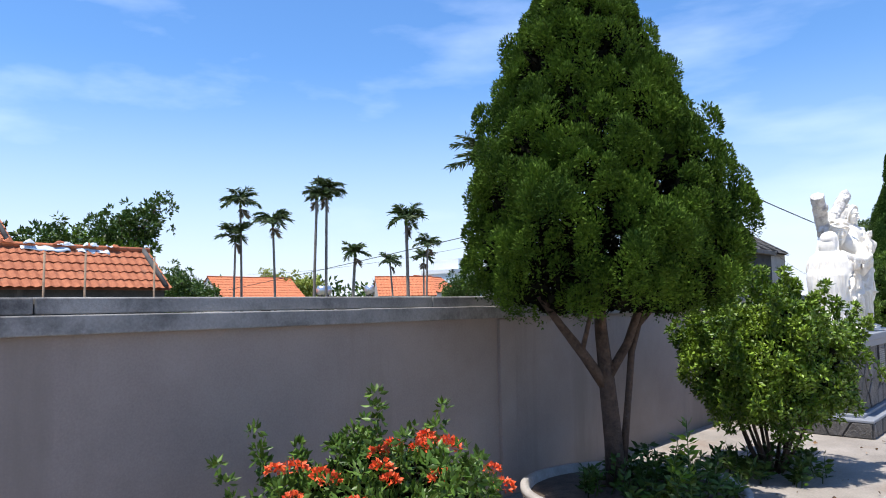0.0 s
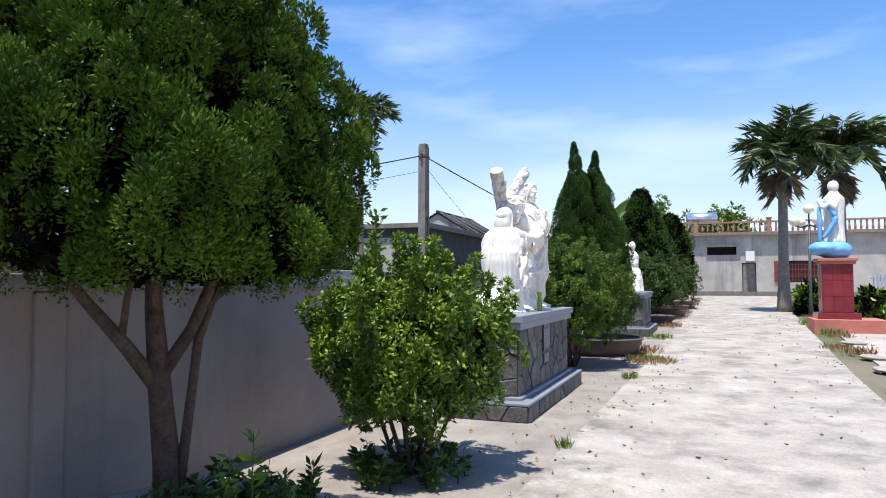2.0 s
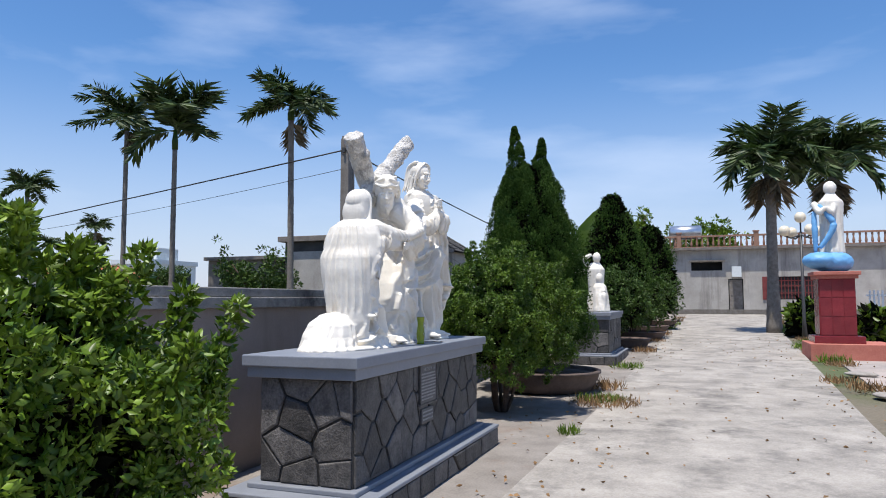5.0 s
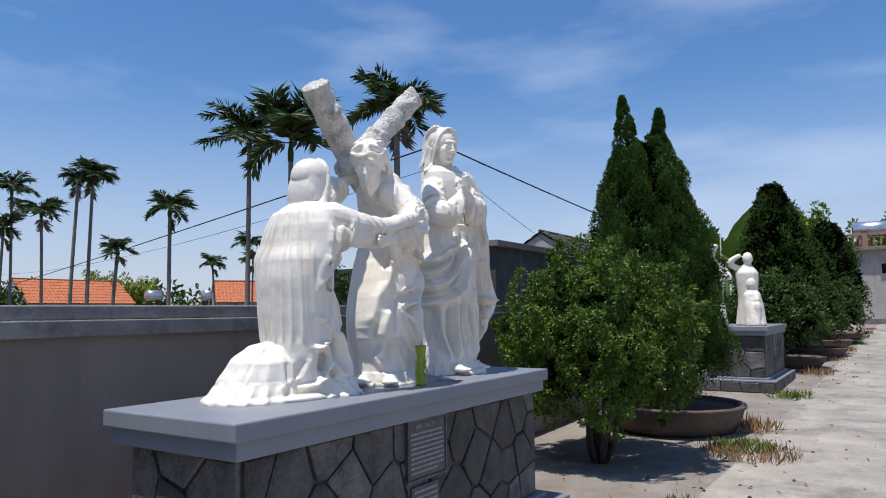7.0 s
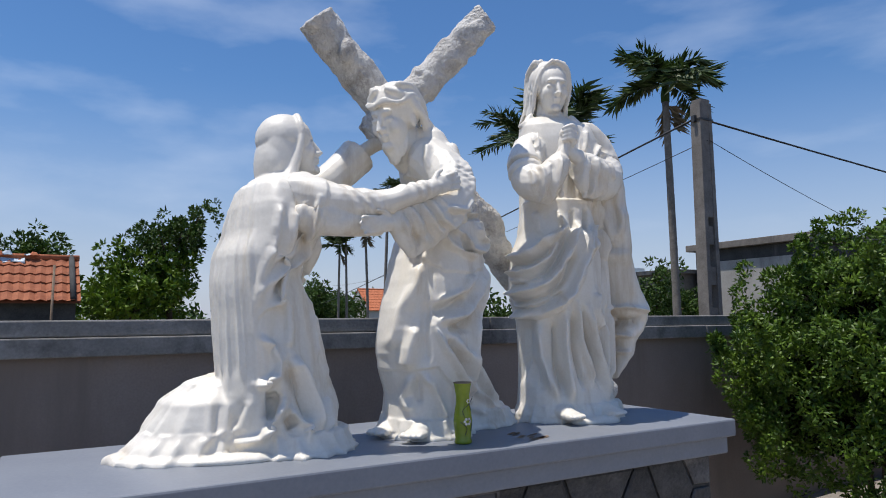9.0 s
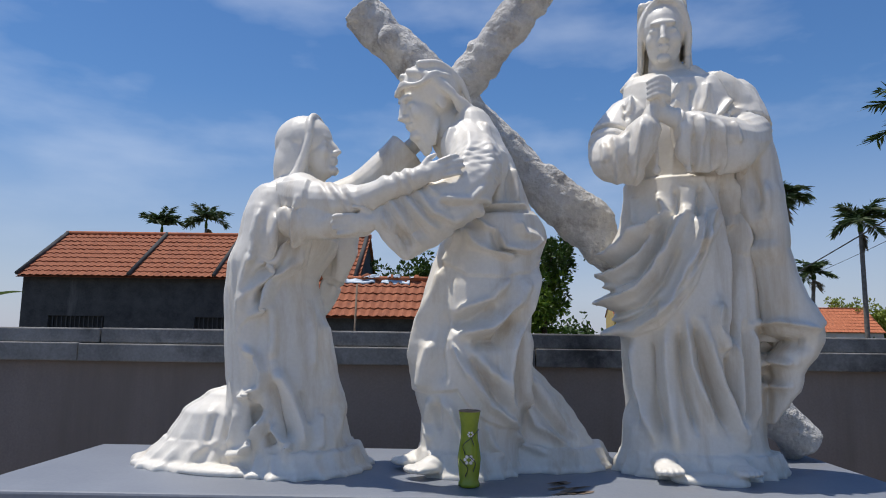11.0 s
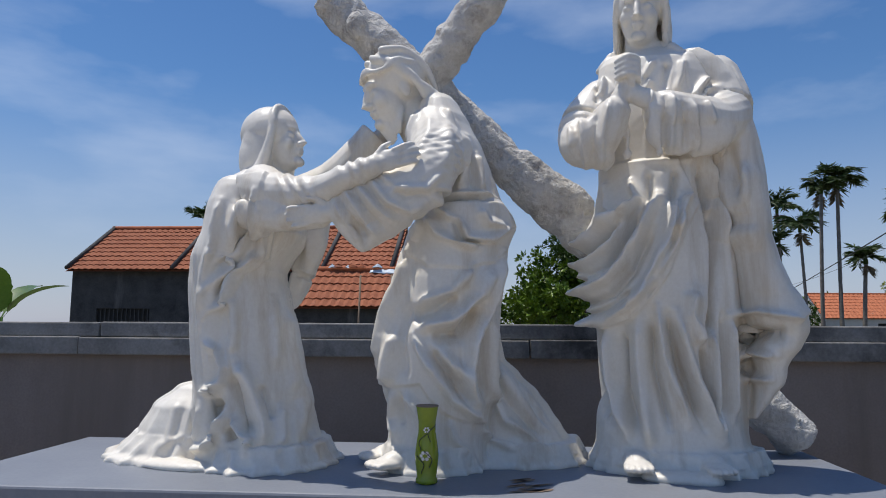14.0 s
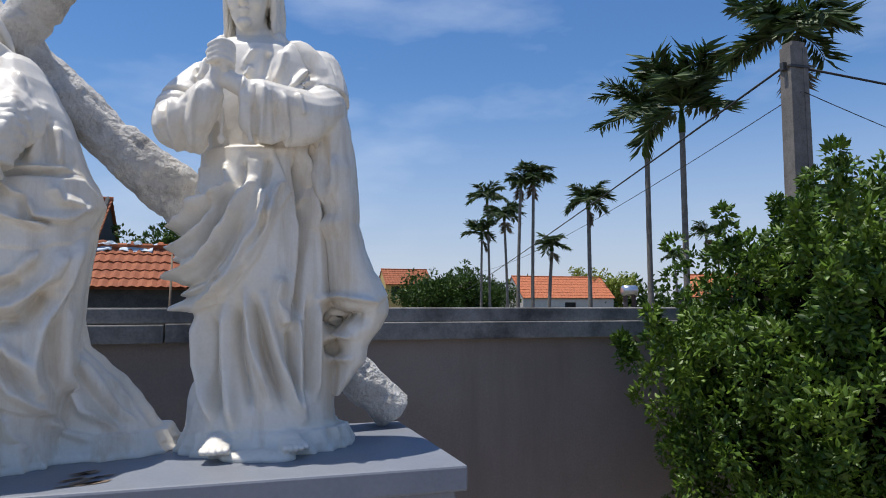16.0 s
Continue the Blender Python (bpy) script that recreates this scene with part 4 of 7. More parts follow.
S_FOLDS = [
    (0.01, 0.024, [(11.601, 1.863), (11.65, 1.848), (11.711, 1.889), (11.772, 1.956)]),
    (0.01, 0.022, [(11.6, 1.802), (11.643, 1.773), (11.699, 1.813), (11.751, 1.895), (11.798, 1.977)]),
    (0.011, 0.028, [(11.596, 1.727), (11.637, 1.686), (11.702, 1.719), (11.753, 1.784), (11.816, 1.916), (11.849, 1.998)]),
    (0.01, 0.018, [(11.603, 1.742), (11.653, 1.733), (11.698, 1.753)]),
    (0.012, 0.024, [(11.595, 1.643), (11.625, 1.594), (11.679, 1.59)]),
    (0.011, 0.028, [(11.699, 1.59), (11.767, 1.645), (11.831, 1.755), (11.885, 1.886), (11.914, 1.999)]),
    (0.01, 0.024, [(11.769, 1.643), (11.84, 1.723), (11.899, 1.836), (11.932, 1.938)]),
    (0.01, -0.018, [(11.605, 1.827), (11.649, 1.813), (11.715, 1.859), (11.772, 1.926)]),
    (0.011, -0.022, [(11.597, 1.757), (11.638, 1.728), (11.693, 1.758), (11.755, 1.844), (11.807, 1.936)]),
    (0.013, -0.022, [(11.596, 1.677), (11.641, 1.643), (11.711, 1.669), (11.772, 1.744), (11.835, 1.876)]),
    (0.01, -0.016, [(11.62, 1.599), (11.69, 1.624), (11.77, 1.685)]),
    (0.009, -0.014, [(11.799, 1.655), (11.861, 1.755), (11.91, 1.876)]),
    (0.014, 0.016, [(11.641, 1.56), (11.636, 1.381), (11.626, 1.182)]),
    (0.013, 0.02, [(11.696, 1.556), (11.706, 1.391), (11.752, 1.202)]),
    (0.018, 0.024, [(11.786, 1.606), (11.791, 1.441), (11.814, 1.185)]),
    (0.012, 0.02, [(11.84, 1.636), (11.862, 1.471), (11.932, 1.262)]),
    (0.016, 0.024, [(11.898, 1.617), (11.957, 1.405), (12.035, 1.207)]),
    (0.022, 0.022, [(11.958, 1.687), (11.945, 1.608), (11.98, 1.511)]),
    (0.01, 0.018, [(12.01, 1.575), (12.018, 1.492), (12.022, 1.31), (12.045, 1.216)]),
    (0.012, 0.016, [(12.082, 1.6), (12.085, 1.464), (12.081, 1.273)]),
    (0.013, -0.022, [(11.667, 1.56), (11.673, 1.391), (11.696, 1.249)]),
    (0.015, -0.026, [(11.739, 1.566), (11.744, 1.382), (11.779, 1.231)]),
    (0.012, -0.024, [(11.826, 1.587), (11.832, 1.441), (11.874, 1.251)]),
    (0.014, -0.024, [(11.871, 1.607), (11.914, 1.423), (11.98, 1.253)]),
    (0.014, -0.03, [(12.043, 1.98), (12.036, 1.788), (12.024, 1.639), (12.0, 1.511)]),
    (0.011, -0.02, [(11.981, 1.521), (11.99, 1.386), (12.028, 1.263)]),
    (0.011, -0.022, [(12.057, 1.61), (12.055, 1.445), (12.057, 1.273)]),
    (0.011, 0.022, [(11.783, 2.049), (11.801, 1.98), (11.76, 1.92), (11.691, 1.87)]),
    (0.011, 0.02, [(11.865, 2.0), (11.833, 1.921), (11.797, 1.858)]),
    (0.011, 0.02, [(11.952, 1.996), (11.92, 1.932), (11.899, 1.86)]),
    (0.01, 0.014, [(11.888, 1.961), (11.87, 1.859)]),
    (0.01, -0.014, [(11.833, 2.07), (11.834, 1.96)]),
    (0.012, -0.02, [(11.911, 2.08), (11.897, 1.961)]),
    (0.009, 0.012, [(11.725, 2.058), (11.717, 1.939)]),
    (0.012, -0.03, [(11.997, 2.081), (12.014, 1.982), (12.027, 1.864)]),
    (0.01, 0.012, [(11.847, 2.396), (11.831, 2.354)]),
    (0.01, 0.014, [(11.954, 2.47), (11.942, 2.397), (11.92, 2.335)]),
    (0.011, 0.016, [(12.031, 2.397), (11.979, 2.335), (11.949, 2.314)]),
    (0.01, 0.014, [(12.069, 2.356), (12.018, 2.33), (11.968, 2.304)]),
    (0.012, -0.014, [(11.904, 2.459), (11.886, 2.355)]),
    (0.01, 0.012, [(11.875, 2.49), (11.822, 2.396)]),
    (0.009, -0.012, [(11.678, 2.394), (11.667, 2.322)]),
    (0.01, 0.012, [(11.704, 2.426), (11.672, 2.343)]),
    (0.012, 0.014, [(12.096, 2.305), (12.119, 2.163), (12.129, 1.944)]),
    (0.012, 0.014, [(12.055, 2.254), (12.077, 2.082), (12.118, 1.924)]),
    (0.012, -0.014, [(12.075, 2.274), (12.098, 2.123), (12.121, 1.983)]),
    (0.01, 0.014, [(12.025, 2.122), (12.053, 1.982), (12.077, 1.865)]),
    (0.01, -0.012, [(12.044, 2.122), (12.073, 1.983)]),
    (0.01, 0.016, [(12.078, 1.61), (12.17, 1.619), (12.272, 1.591)]),
    (0.022, -0.034, [(12.118, 1.537), (12.177, 1.548), (12.24, 1.544)]),
    (0.012, 0.018, [(12.113, 1.474), (12.164, 1.489), (12.207, 1.48)]),
    (0.016, -0.026, [(12.125, 1.446), (12.152, 1.434)]),
    (0.01, 0.012, [(12.121, 1.402), (12.198, 1.403)]),
]
S_SLEEVE = [
    (0.01, 0.016, [(11.607, 2.241), (11.61, 2.142), (11.632, 2.064)]),
    (0.01, 0.016, [(11.689, 2.282), (11.663, 2.163), (11.666, 2.074)]),
    (0.009, -0.012, [(11.645, 2.252), (11.635, 2.143), (11.651, 2.064)]),
    (0.01, 0.012, [(11.573, 2.221), (11.576, 2.142)]),
    (0.009, 0.016, [(11.816, 2.323), (11.829, 2.224), (11.824, 2.12)]),
    (0.009, 0.016, [(11.88, 2.299), (11.882, 2.204), (11.883, 2.116)]),
    (0.009, 0.014, [(11.944, 2.275), (11.96, 2.185), (11.967, 2.116)]),
    (0.009, -0.014, [(11.851, 2.304), (11.858, 2.204), (11.858, 2.125)]),
    (0.009, -0.012, [(11.914, 2.284), (11.922, 2.185), (11.927, 2.116)]),
    (0.01, 0.012, [(11.993, 2.285), (12.014, 2.206)]),
    (0.009, 0.016, [(11.824, 2.117), (11.9, 2.108), (11.986, 2.117)]),
]

# woman kneeling, turned to the cross bearer
kn = [robe(KR, 7, .012, 4), hem(KR, 14), robe(CK, 6, .015, 5)]
kn += [robe([(10.24, 2.40, Z0, .23, .22), (10.25, 2.40, 1.19, .205, .20), (10.27, 2.39, 1.28, .17, .175), (10.30, 2.38, 1.345, .115, .12), (10.32, 2.37, 1.375, .05, .05)], 7, .02, 9)]
kn += [robe([(10.20, 2.37, Z0 - .004, .27, .225), (10.20, 2.37, Z0 + .012, .265, .22), (10.215, 2.38, Z0 + .030, .235, .205), (10.24, 2.39, Z0 + .09, .20, .19)], 9, .05, 12), ell((10.30, 2.14, 1.108), (.15, .05, .022), (0, 0, -12))]
HK = facing((10.528, 2.295, 2.218), (.95, -.22, .20))
kn += head(HK) + [placed(ell((-.014, 0, .044), (.108, .096, .098)), HK), ell((10.462, 2.31, 2.16), (.062, .10, .13)), limb([(10.53, 2.30, 2.17), (10.535, 2.31, 2.05)], [.054, .062])]
kn += [placed(limb([(.050, .082 * math.sin(q), .040 + .088 * math.cos(q)) for q in np.linspace(-1.5, 1.5, 9)], [.012] * 9, 10), HK)]
kn += [placed(limb([(.046, s * .080, .035), (.020, s * .086, -.03), (-.012, s * .088, -.09), (-.045, s * .10, -.13)], [.013, .016, .022, .026], 10), HK) for s in (-1, 1)]
kn += [placed(ell((-.035, s * .068, -.03), (.055, .030, .11)), HK) for s in (-1, 1)]
kn += [limb([(10.53, 2.17, 2.03), (10.62, 2.08, 1.995), (10.75, 2.02, 1.985), (10.87, 1.965, 2.02), (10.962, 1.94, 2.053)], [.085, .068, .054, .043, .034])]
kn += [ell((10.66, 2.06, 1.945), (.10, .05, .06), (0, 5, 0)), limb([(10.56, 2.11, 1.93), (10.68, 2.05, 1.915), (10.78, 2.03, 1.905)], [.062, .05, .034])]
kn += hand((10.958, 1.94, 2.052), (1, .06, .36), .86, (-.3, 0, 1))
kn += [limb([(10.56, 2.42, 2.04), (10.70, 2.43, 2.11), (10.80, 2.435, 2.19), (10.88, 2.44, 2.27)], [.075, .068, .075, .082], 16, False), limb([(10.87, 2.44, 2.26), (10.94, 2.42, 2.315), (11.0, 2.40, 2.34)], [.034, .032, .03])]
kn += [limb([(10.66, 2.42, 2.0), (10.65, 2.42, 1.88), (10.615, 2.42, 1.76), (10.565, 2.40, 1.64)], [.05, .05, .045, .02])]


def kn_folds(p):
    x, y, z = p.T
    front = 1 - smooth(2.28, 2.36, y)
    arm = smooth(10.60, 10.66, x) * smooth(1.86, 1.90, z)
    face = smooth(2.09, 2.12, z)
    side = 1 - smooth(10.32, 10.42, x)
    lump = side * (1 - smooth(1.36, 1.42, z))
    d = (carve(p, K_FOLDS) * front * (1 - side * (1 - lump)) * (1 - .6 * lump) + .009 * hang(p, 10.47, 2.31, 11, .3) * side * (1 - lump) + .014 * within(p, K_CLOAK) * front * (1 - side) + .012 * hang(p, 10.52, 2.31, 9, 1.0) * (1 - front) * (1 - smooth(1.9, 2.0, z))) * (1 - arm) * (1 - face)
    waist = np.exp(-((z - 1.748) / .012) ** 2) * smooth(10.50, 10.56, x) * front
    d += .007 * waist * (1 - arm)
    sleeve = arm * (1 - smooth(10.93, 10.95, x)) * (1 - face)
    return d + .0035 * np.sin(95 * x + 30 * z + 3 * np.sin(23 * x + 31 * z)) * sleeve * (1 - smooth(2.2, 2.3, y))


fused("kneeling_statue", kn, 0.0048, M_WHITE, "white painted plaster statue of a kneeling veiled woman", "statue", 0.0012, 1, (10.45, 2.3, Z0), rounds=2, fold=kn_folds)

# man bowed under the cross
bw = [robe(BR, 8, .010, 21), hem(BR, 23, .015), robe(BT, 6, .02, 22), hem(BT, 24, .02, 7)]
HB = facing((10.968, 2.265, 2.398), (-.84, -.42, -.36), 1.12)
bw += head(HB) + [placed(ell((-.024, 0, .038), (.100, .092, .098)), HB), limb([(11.0, 2.30, 2.37), (11.07, 2.315, 2.26)], [.068, .085])]
bw += locks(HB, [((.045, s * .03, .108), (.02, s * .074, .075), (-.03, s * .094, .005), (-.062 - .010 * k, s * (.090 + .004 * k), -.065), (-.075 - .012 * k, s * (.092 + .006 * k), -.125 - .006 * k)) for s in (-1, 1) for k in range(4)], 5, .0125)
bw += locks(HB, [((.02, y, .116), (-.05, y * 1.15, .098), (-.098, y * 1.2, .03), (-.108, y * 1.2, -.05)) for y in np.linspace(-.06, .06, 7)], 6, .013)
bw += locks(HB, [((.074 - .055 * abs(y) / .05, y, -.062), (.080 - .045 * abs(y) / .05, y * .9, -.10), (.076 - .03 * abs(y) / .05, y * .6, -.165 + .6 * abs(y))) for y in np.linspace(-.05, .05, 11)], 7, .0095)
CROWN = [HB @ Vector((-.008 + .100 * math.cos(a), .092 * math.sin(a), .062 + .006 * math.sin(5 * a))) for a in np.linspace(0, 2 * math.pi, 33)]
bw += [tube_data(CROWN, [.0095] * 33, 8), tube_data([q + Vector((0, 0, .009 * math.sin(i * 1.1) + .005)) for i, q in enumerate(CROWN)], [.0085] * 33, 8)]
bw += [limb([(11.11, 2.23, 2.235), (11.135, 2.09, 2.11), (11.06, 2.035, 2.0), (10.93, 2.02, 1.95), (10.845, 2.005, 1.925)], [.10, .092, .094, .084, .056])]
bw += [ell((10.945, 2.025, 1.905), (.095, .048, .070), (0, 25, 0)), limb([(11.0, 2.03, 1.93), (10.95, 2.03, 1.87), (10.92, 2.03, 1.82)], [.08, .055, .026]), limb([(10.828, 2.0, 1.94), (10.865, 2.01, 1.875), (10.915, 2.02, 1.81)], [.034, .034, .02])]
bw += hand((10.82, 1.99, 1.918), (-1, -.05, -.14), .86, (0, -.2, 1))
bw += foot(10.985, 2.13, 1.13, -52) + foot(10.93, 2.30, 1.125, -60)


def bw_folds(p):
    x, y, z = p.T
    front = 1 - smooth(2.30, 2.40, y)
    arm = (1 - smooth(2.10, 2.135, y)) * smooth(1.79, 1.83, z) * (1 - smooth(11.12, 11.17, x) * (1 - smooth(1.96, 2.02, z)))
    face = 1 - (1 - smooth(2.27, 2.32, z)) * (1 - (1 - smooth(10.99, 11.03, x)) * smooth(2.2, 2.24, z))
    feet = (1 - smooth(1.15, 1.18, z)) * (1 - smooth(10.99, 11.05, x))
    d = (carve(p, B_FOLDS) + .014 * within(p, B_OVER) + .010 * within(p, B_WRAP)) * front + .012 * hang(p, 11.2, 2.33, 9, .5) * (1 - front) * (1 - smooth(1.9, 2.1, z))
    d = d * (1 - arm) * (1 - feet)
    d += carve(p, B_SLEEVE, 1.1) * arm * smooth(10.83, 10.85, x)
    return d * (1 - face)


fused("bowed_statue", bw, 0.0048, M_WHITE, "white painted plaster statue of a bowed man in long robes", "statue", 0.0012, 2, (11.15, 2.3, Z0), rounds=4, fold=bw_folds)

# figure standing with joined hands
st = [robe(SR, 9, .010, 31), hem(SR, 34, .008, 11), robe(SC, 5, .012, 33)]
HS = facing((11.842, 2.305, 2.678), (-.30, -.93, -.18), 1.05)
st += head(HS) + [placed(ell((-.026, 0, .040), (.094, .092, .096)), HS), limb([(11.85, 2.335, 2.62), (11.855, 2.34, 2.45)], [.056, .064])]
st += locks(HS, [((.040 - .012 * k, s * .006, .124), (.040 - .022 * k, s * .058, .092), (.018 - .022 * k, s * .080, .01), (.004 - .02 * k, s * .080, -.08), (.000 - .02 * k, s * (.092 + .004 * k), -.15 - .012 * (k % 2))) for s in (-1, 1) for k in range(6)], 15, .0115)
st += locks(HS, [((-.02, y, .125), (-.09, y * 1.1, .07), (-.105, y * 1.1, -.04), (-.09, y * 1.2, -.15)) for y in np.linspace(-.07, .07, 7)], 16, .016)
st += locks(HS, [((.02, s * .10, -.13), (.035, s * .125, -.165), (.015, s * .15, -.175)) for s in (-1, 1)], 18, .018)
st += [limb([(11.71, 2.31, 2.36), (11.63, 2.25, 2.26), (11.62, 2.18, 2.17), (11.665, 2.13, 2.19), (11.715, 2.10, 2.265)], [.085, .082, .080, .074, .050]), ell((11.658, 2.15, 2.125), (.058, .055, .045)), limb([(11.70, 2.105, 2.25), (11.742, 2.095, 2.33)], [.034, .028])]
st += [limb([(12.08, 2.29, 2.43), (12.10, 2.23, 2.30), (12.05, 2.17, 2.235), (11.95, 2.13, 2.245), (11.86, 2.10, 2.26)], [.09, .09, .085, .075, .066])]
st += [ell((11.91, 2.105, 2.215), (.085, .042, .098)), ell((12.0, 2.125, 2.215), (.10, .050, .098)), ell((11.842, 2.092, 2.215), (.020, .040, .098), (0, -4, 0)), limb([(11.86, 2.09, 2.27), (11.77, 2.095, 2.315)], [.036, .030])]
st += [ell((11.748, 2.10, 2.345), (.034, .030, .062)), ell((11.750, 2.09, 2.395), (.036, .030, .030))]
st += [limb([(11.787, 2.10, 2.352 + .020 * k), (11.778, 2.066, 2.362 + .020 * k), (11.745, 2.054, 2.368 + .019 * k), (11.712, 2.072, 2.358 + .018 * k)], [.0105, .011, .011, .008], 9) for k in range(4)]
st += [limb([(11.762, 2.07, 2.34), (11.752, 2.055, 2.375)], [.011, .009], 8), ell((11.755, 2.14, 2.19), (.010, .010, .05)), ell((11.755, 2.145, 2.13), (.016, .012, .016))]
st += [ell((11.89, 2.12, 1.108), (.12, .05, .024), (0, 0, -8)), ell((11.95, 2.09, 1.106), (.06, .035, .022)), ell((11.967, 2.19, 1.64), (.065, .04, .09))]
st += foot(11.765, 2.135, 1.138, -6) + foot(12.0, 2.125, 1.138, 6)


def st_folds(p):
    x, y, z = p.T
    front = 1 - smooth(2.34, 2.42, y)
    arm = (1 - smooth(2.13, 2.21, y)) * smooth(2.05, 2.11, z)
    neck = smooth(2.44, 2.48, z) * (1 - smooth(.10, .13, np.abs(x - 11.85))) + smooth(2.52, 2.56, z)
    feet = (1 - smooth(1.155, 1.175, z)) * (1 - smooth(2.16, 2.19, y))
    joined = (1 - smooth(11.79, 11.815, x)) * smooth(11.69, 11.71, x) * smooth(2.24, 2.28, z) * arm
    d = (carve(p, S_FOLDS) + .020 * within(p, S_DRAPE) + .012 * within(p, S_CLOAK)) * front * (1 - arm) + .013 * hang(p, 11.89, 2.34, 11, .8) * (1 - front) * (1 - smooth(2.2, 2.4, z))
    d += carve(p, S_SLEEVE, 1.2) * arm * (1 - joined)
    return d * (1 - np.clip(neck, 0, 1)) * (1 - feet)


fused("standing_statue", st, 0.0048, M_WHITE, "white painted plaster statue of a standing figure with joined hands", "statue", 0.0012, 3, (11.88, 2.33, Z0), rounds=3, fold=st_folds)


def log(a, b, r, seed, n=26):
    """A knobbly round beam from a to b."""
    rnd = random.Random(seed)
    a, b = Vector(a), Vector(b)
    P = [a + (b - a) * (i / n) + Vector((rnd.uniform(-1, 1), rnd.uniform(-1, 1), rnd.uniform(-1, 1))) * r * 0.05 for i in range(n + 1)]
    R = [r * rnd.uniform(0.93, 1.06) for _ in P]
    return tube_data(P, R, 16, 0.05, rnd)


cross = [log((12.46, 2.64, 1.155), (10.68, 2.44, 2.84), .082, 3), log((10.95, 2.46, 2.36), (11.43, 2.26, 2.93), .075, 4)]
cross += [limb([(11.42, 2.50, 2.20), (11.56, 2.52, 2.07), (11.64, 2.53, 2.02), (11.68, 2.53, 1.93)], [.05, .07, .065, .03]), ell((10.80, 2.38, 2.70), (.04, .04, .05)), ell((11.33, 2.28, 2.83), (.045, .05, .06))]
fused("cross", cross, 0.008, M_CROSS, "rough white plaster cross of two knobbly logs", "cross", 0.010, 7, (11.2, 2.5, 1.2), 1)

vz = base("vase", 11.12, 2.01, 1.10, "green glazed ceramic vase with a painted flower scroll", "vase")
lathe("body", [(.026, 0), (.033, .004), (.033, .012), (.029, .02), (.034, .06), (.036, .085), (.031, .12), (.026, .15), (.026, .18), (.033, .222), (.034, .226), (.030, .224), (.024, .18), (.02, .03)], M_GLASS, vz, 32)
lathe("rim", [(.0335, .2245), (.0350, .2265), (.0335, .2285)], M_WOOD, vz, 32)
def flower_disc(z, a0, s, parent):
    V, F = [], []
    for k in range(6):
        a = a0 + 0.32 * s * math.cos(k * math.pi / 3)
        zz = z + 0.010 * s * math.sin(k * math.pi / 3)
        r = 0.0375
        c = (r * math.cos(a), r * math.sin(a), zz)
        o = len(V)
        for j in range(8):
            b = 2 * math.pi * j / 8
            V.append((r * math.cos(a + 0.14 * s * math.cos(b)), r * math.sin(a + 0.14 * s * math.cos(b)), zz + 0.0052 * s * math.sin(b)))
        F.append(tuple(o + j for j in range(8)))
    return mesh_ob("petals", V, F, M_WHITE, parent)
flower_disc(.085, -1.62, 1.0, vz)
flower_disc(.16, -1.5, 0.6, vz)
sc = []
for s0, sgn, z0 in ((-1.25, 1, .05), (-1.95, -1, .10), (-1.2, -1, .125), (-1.9, 1, .035)):
    sc.append(([(.0372 * math.cos(s0 + sgn * .5 * t * math.sin(4.5 * t)), .0372 * math.sin(s0 + sgn * .5 * t * math.sin(4.5 * t)), z0 + .05 * t) for t in np.linspace(0, 1, 12)], [.0013] * 12))
tubes("scroll", sc, M_BLACK, vz, 5)


# ---- shrubs and trees in the yard ----
def profile_at(profile, z):
    for (z0, r0), (z1, r1) in zip(profile, profile[1:]):
        if z0 <= z <= z1:
            return r0 + (r1 - r0) * (z - z0) / (z1 - z0)
    return 0.05


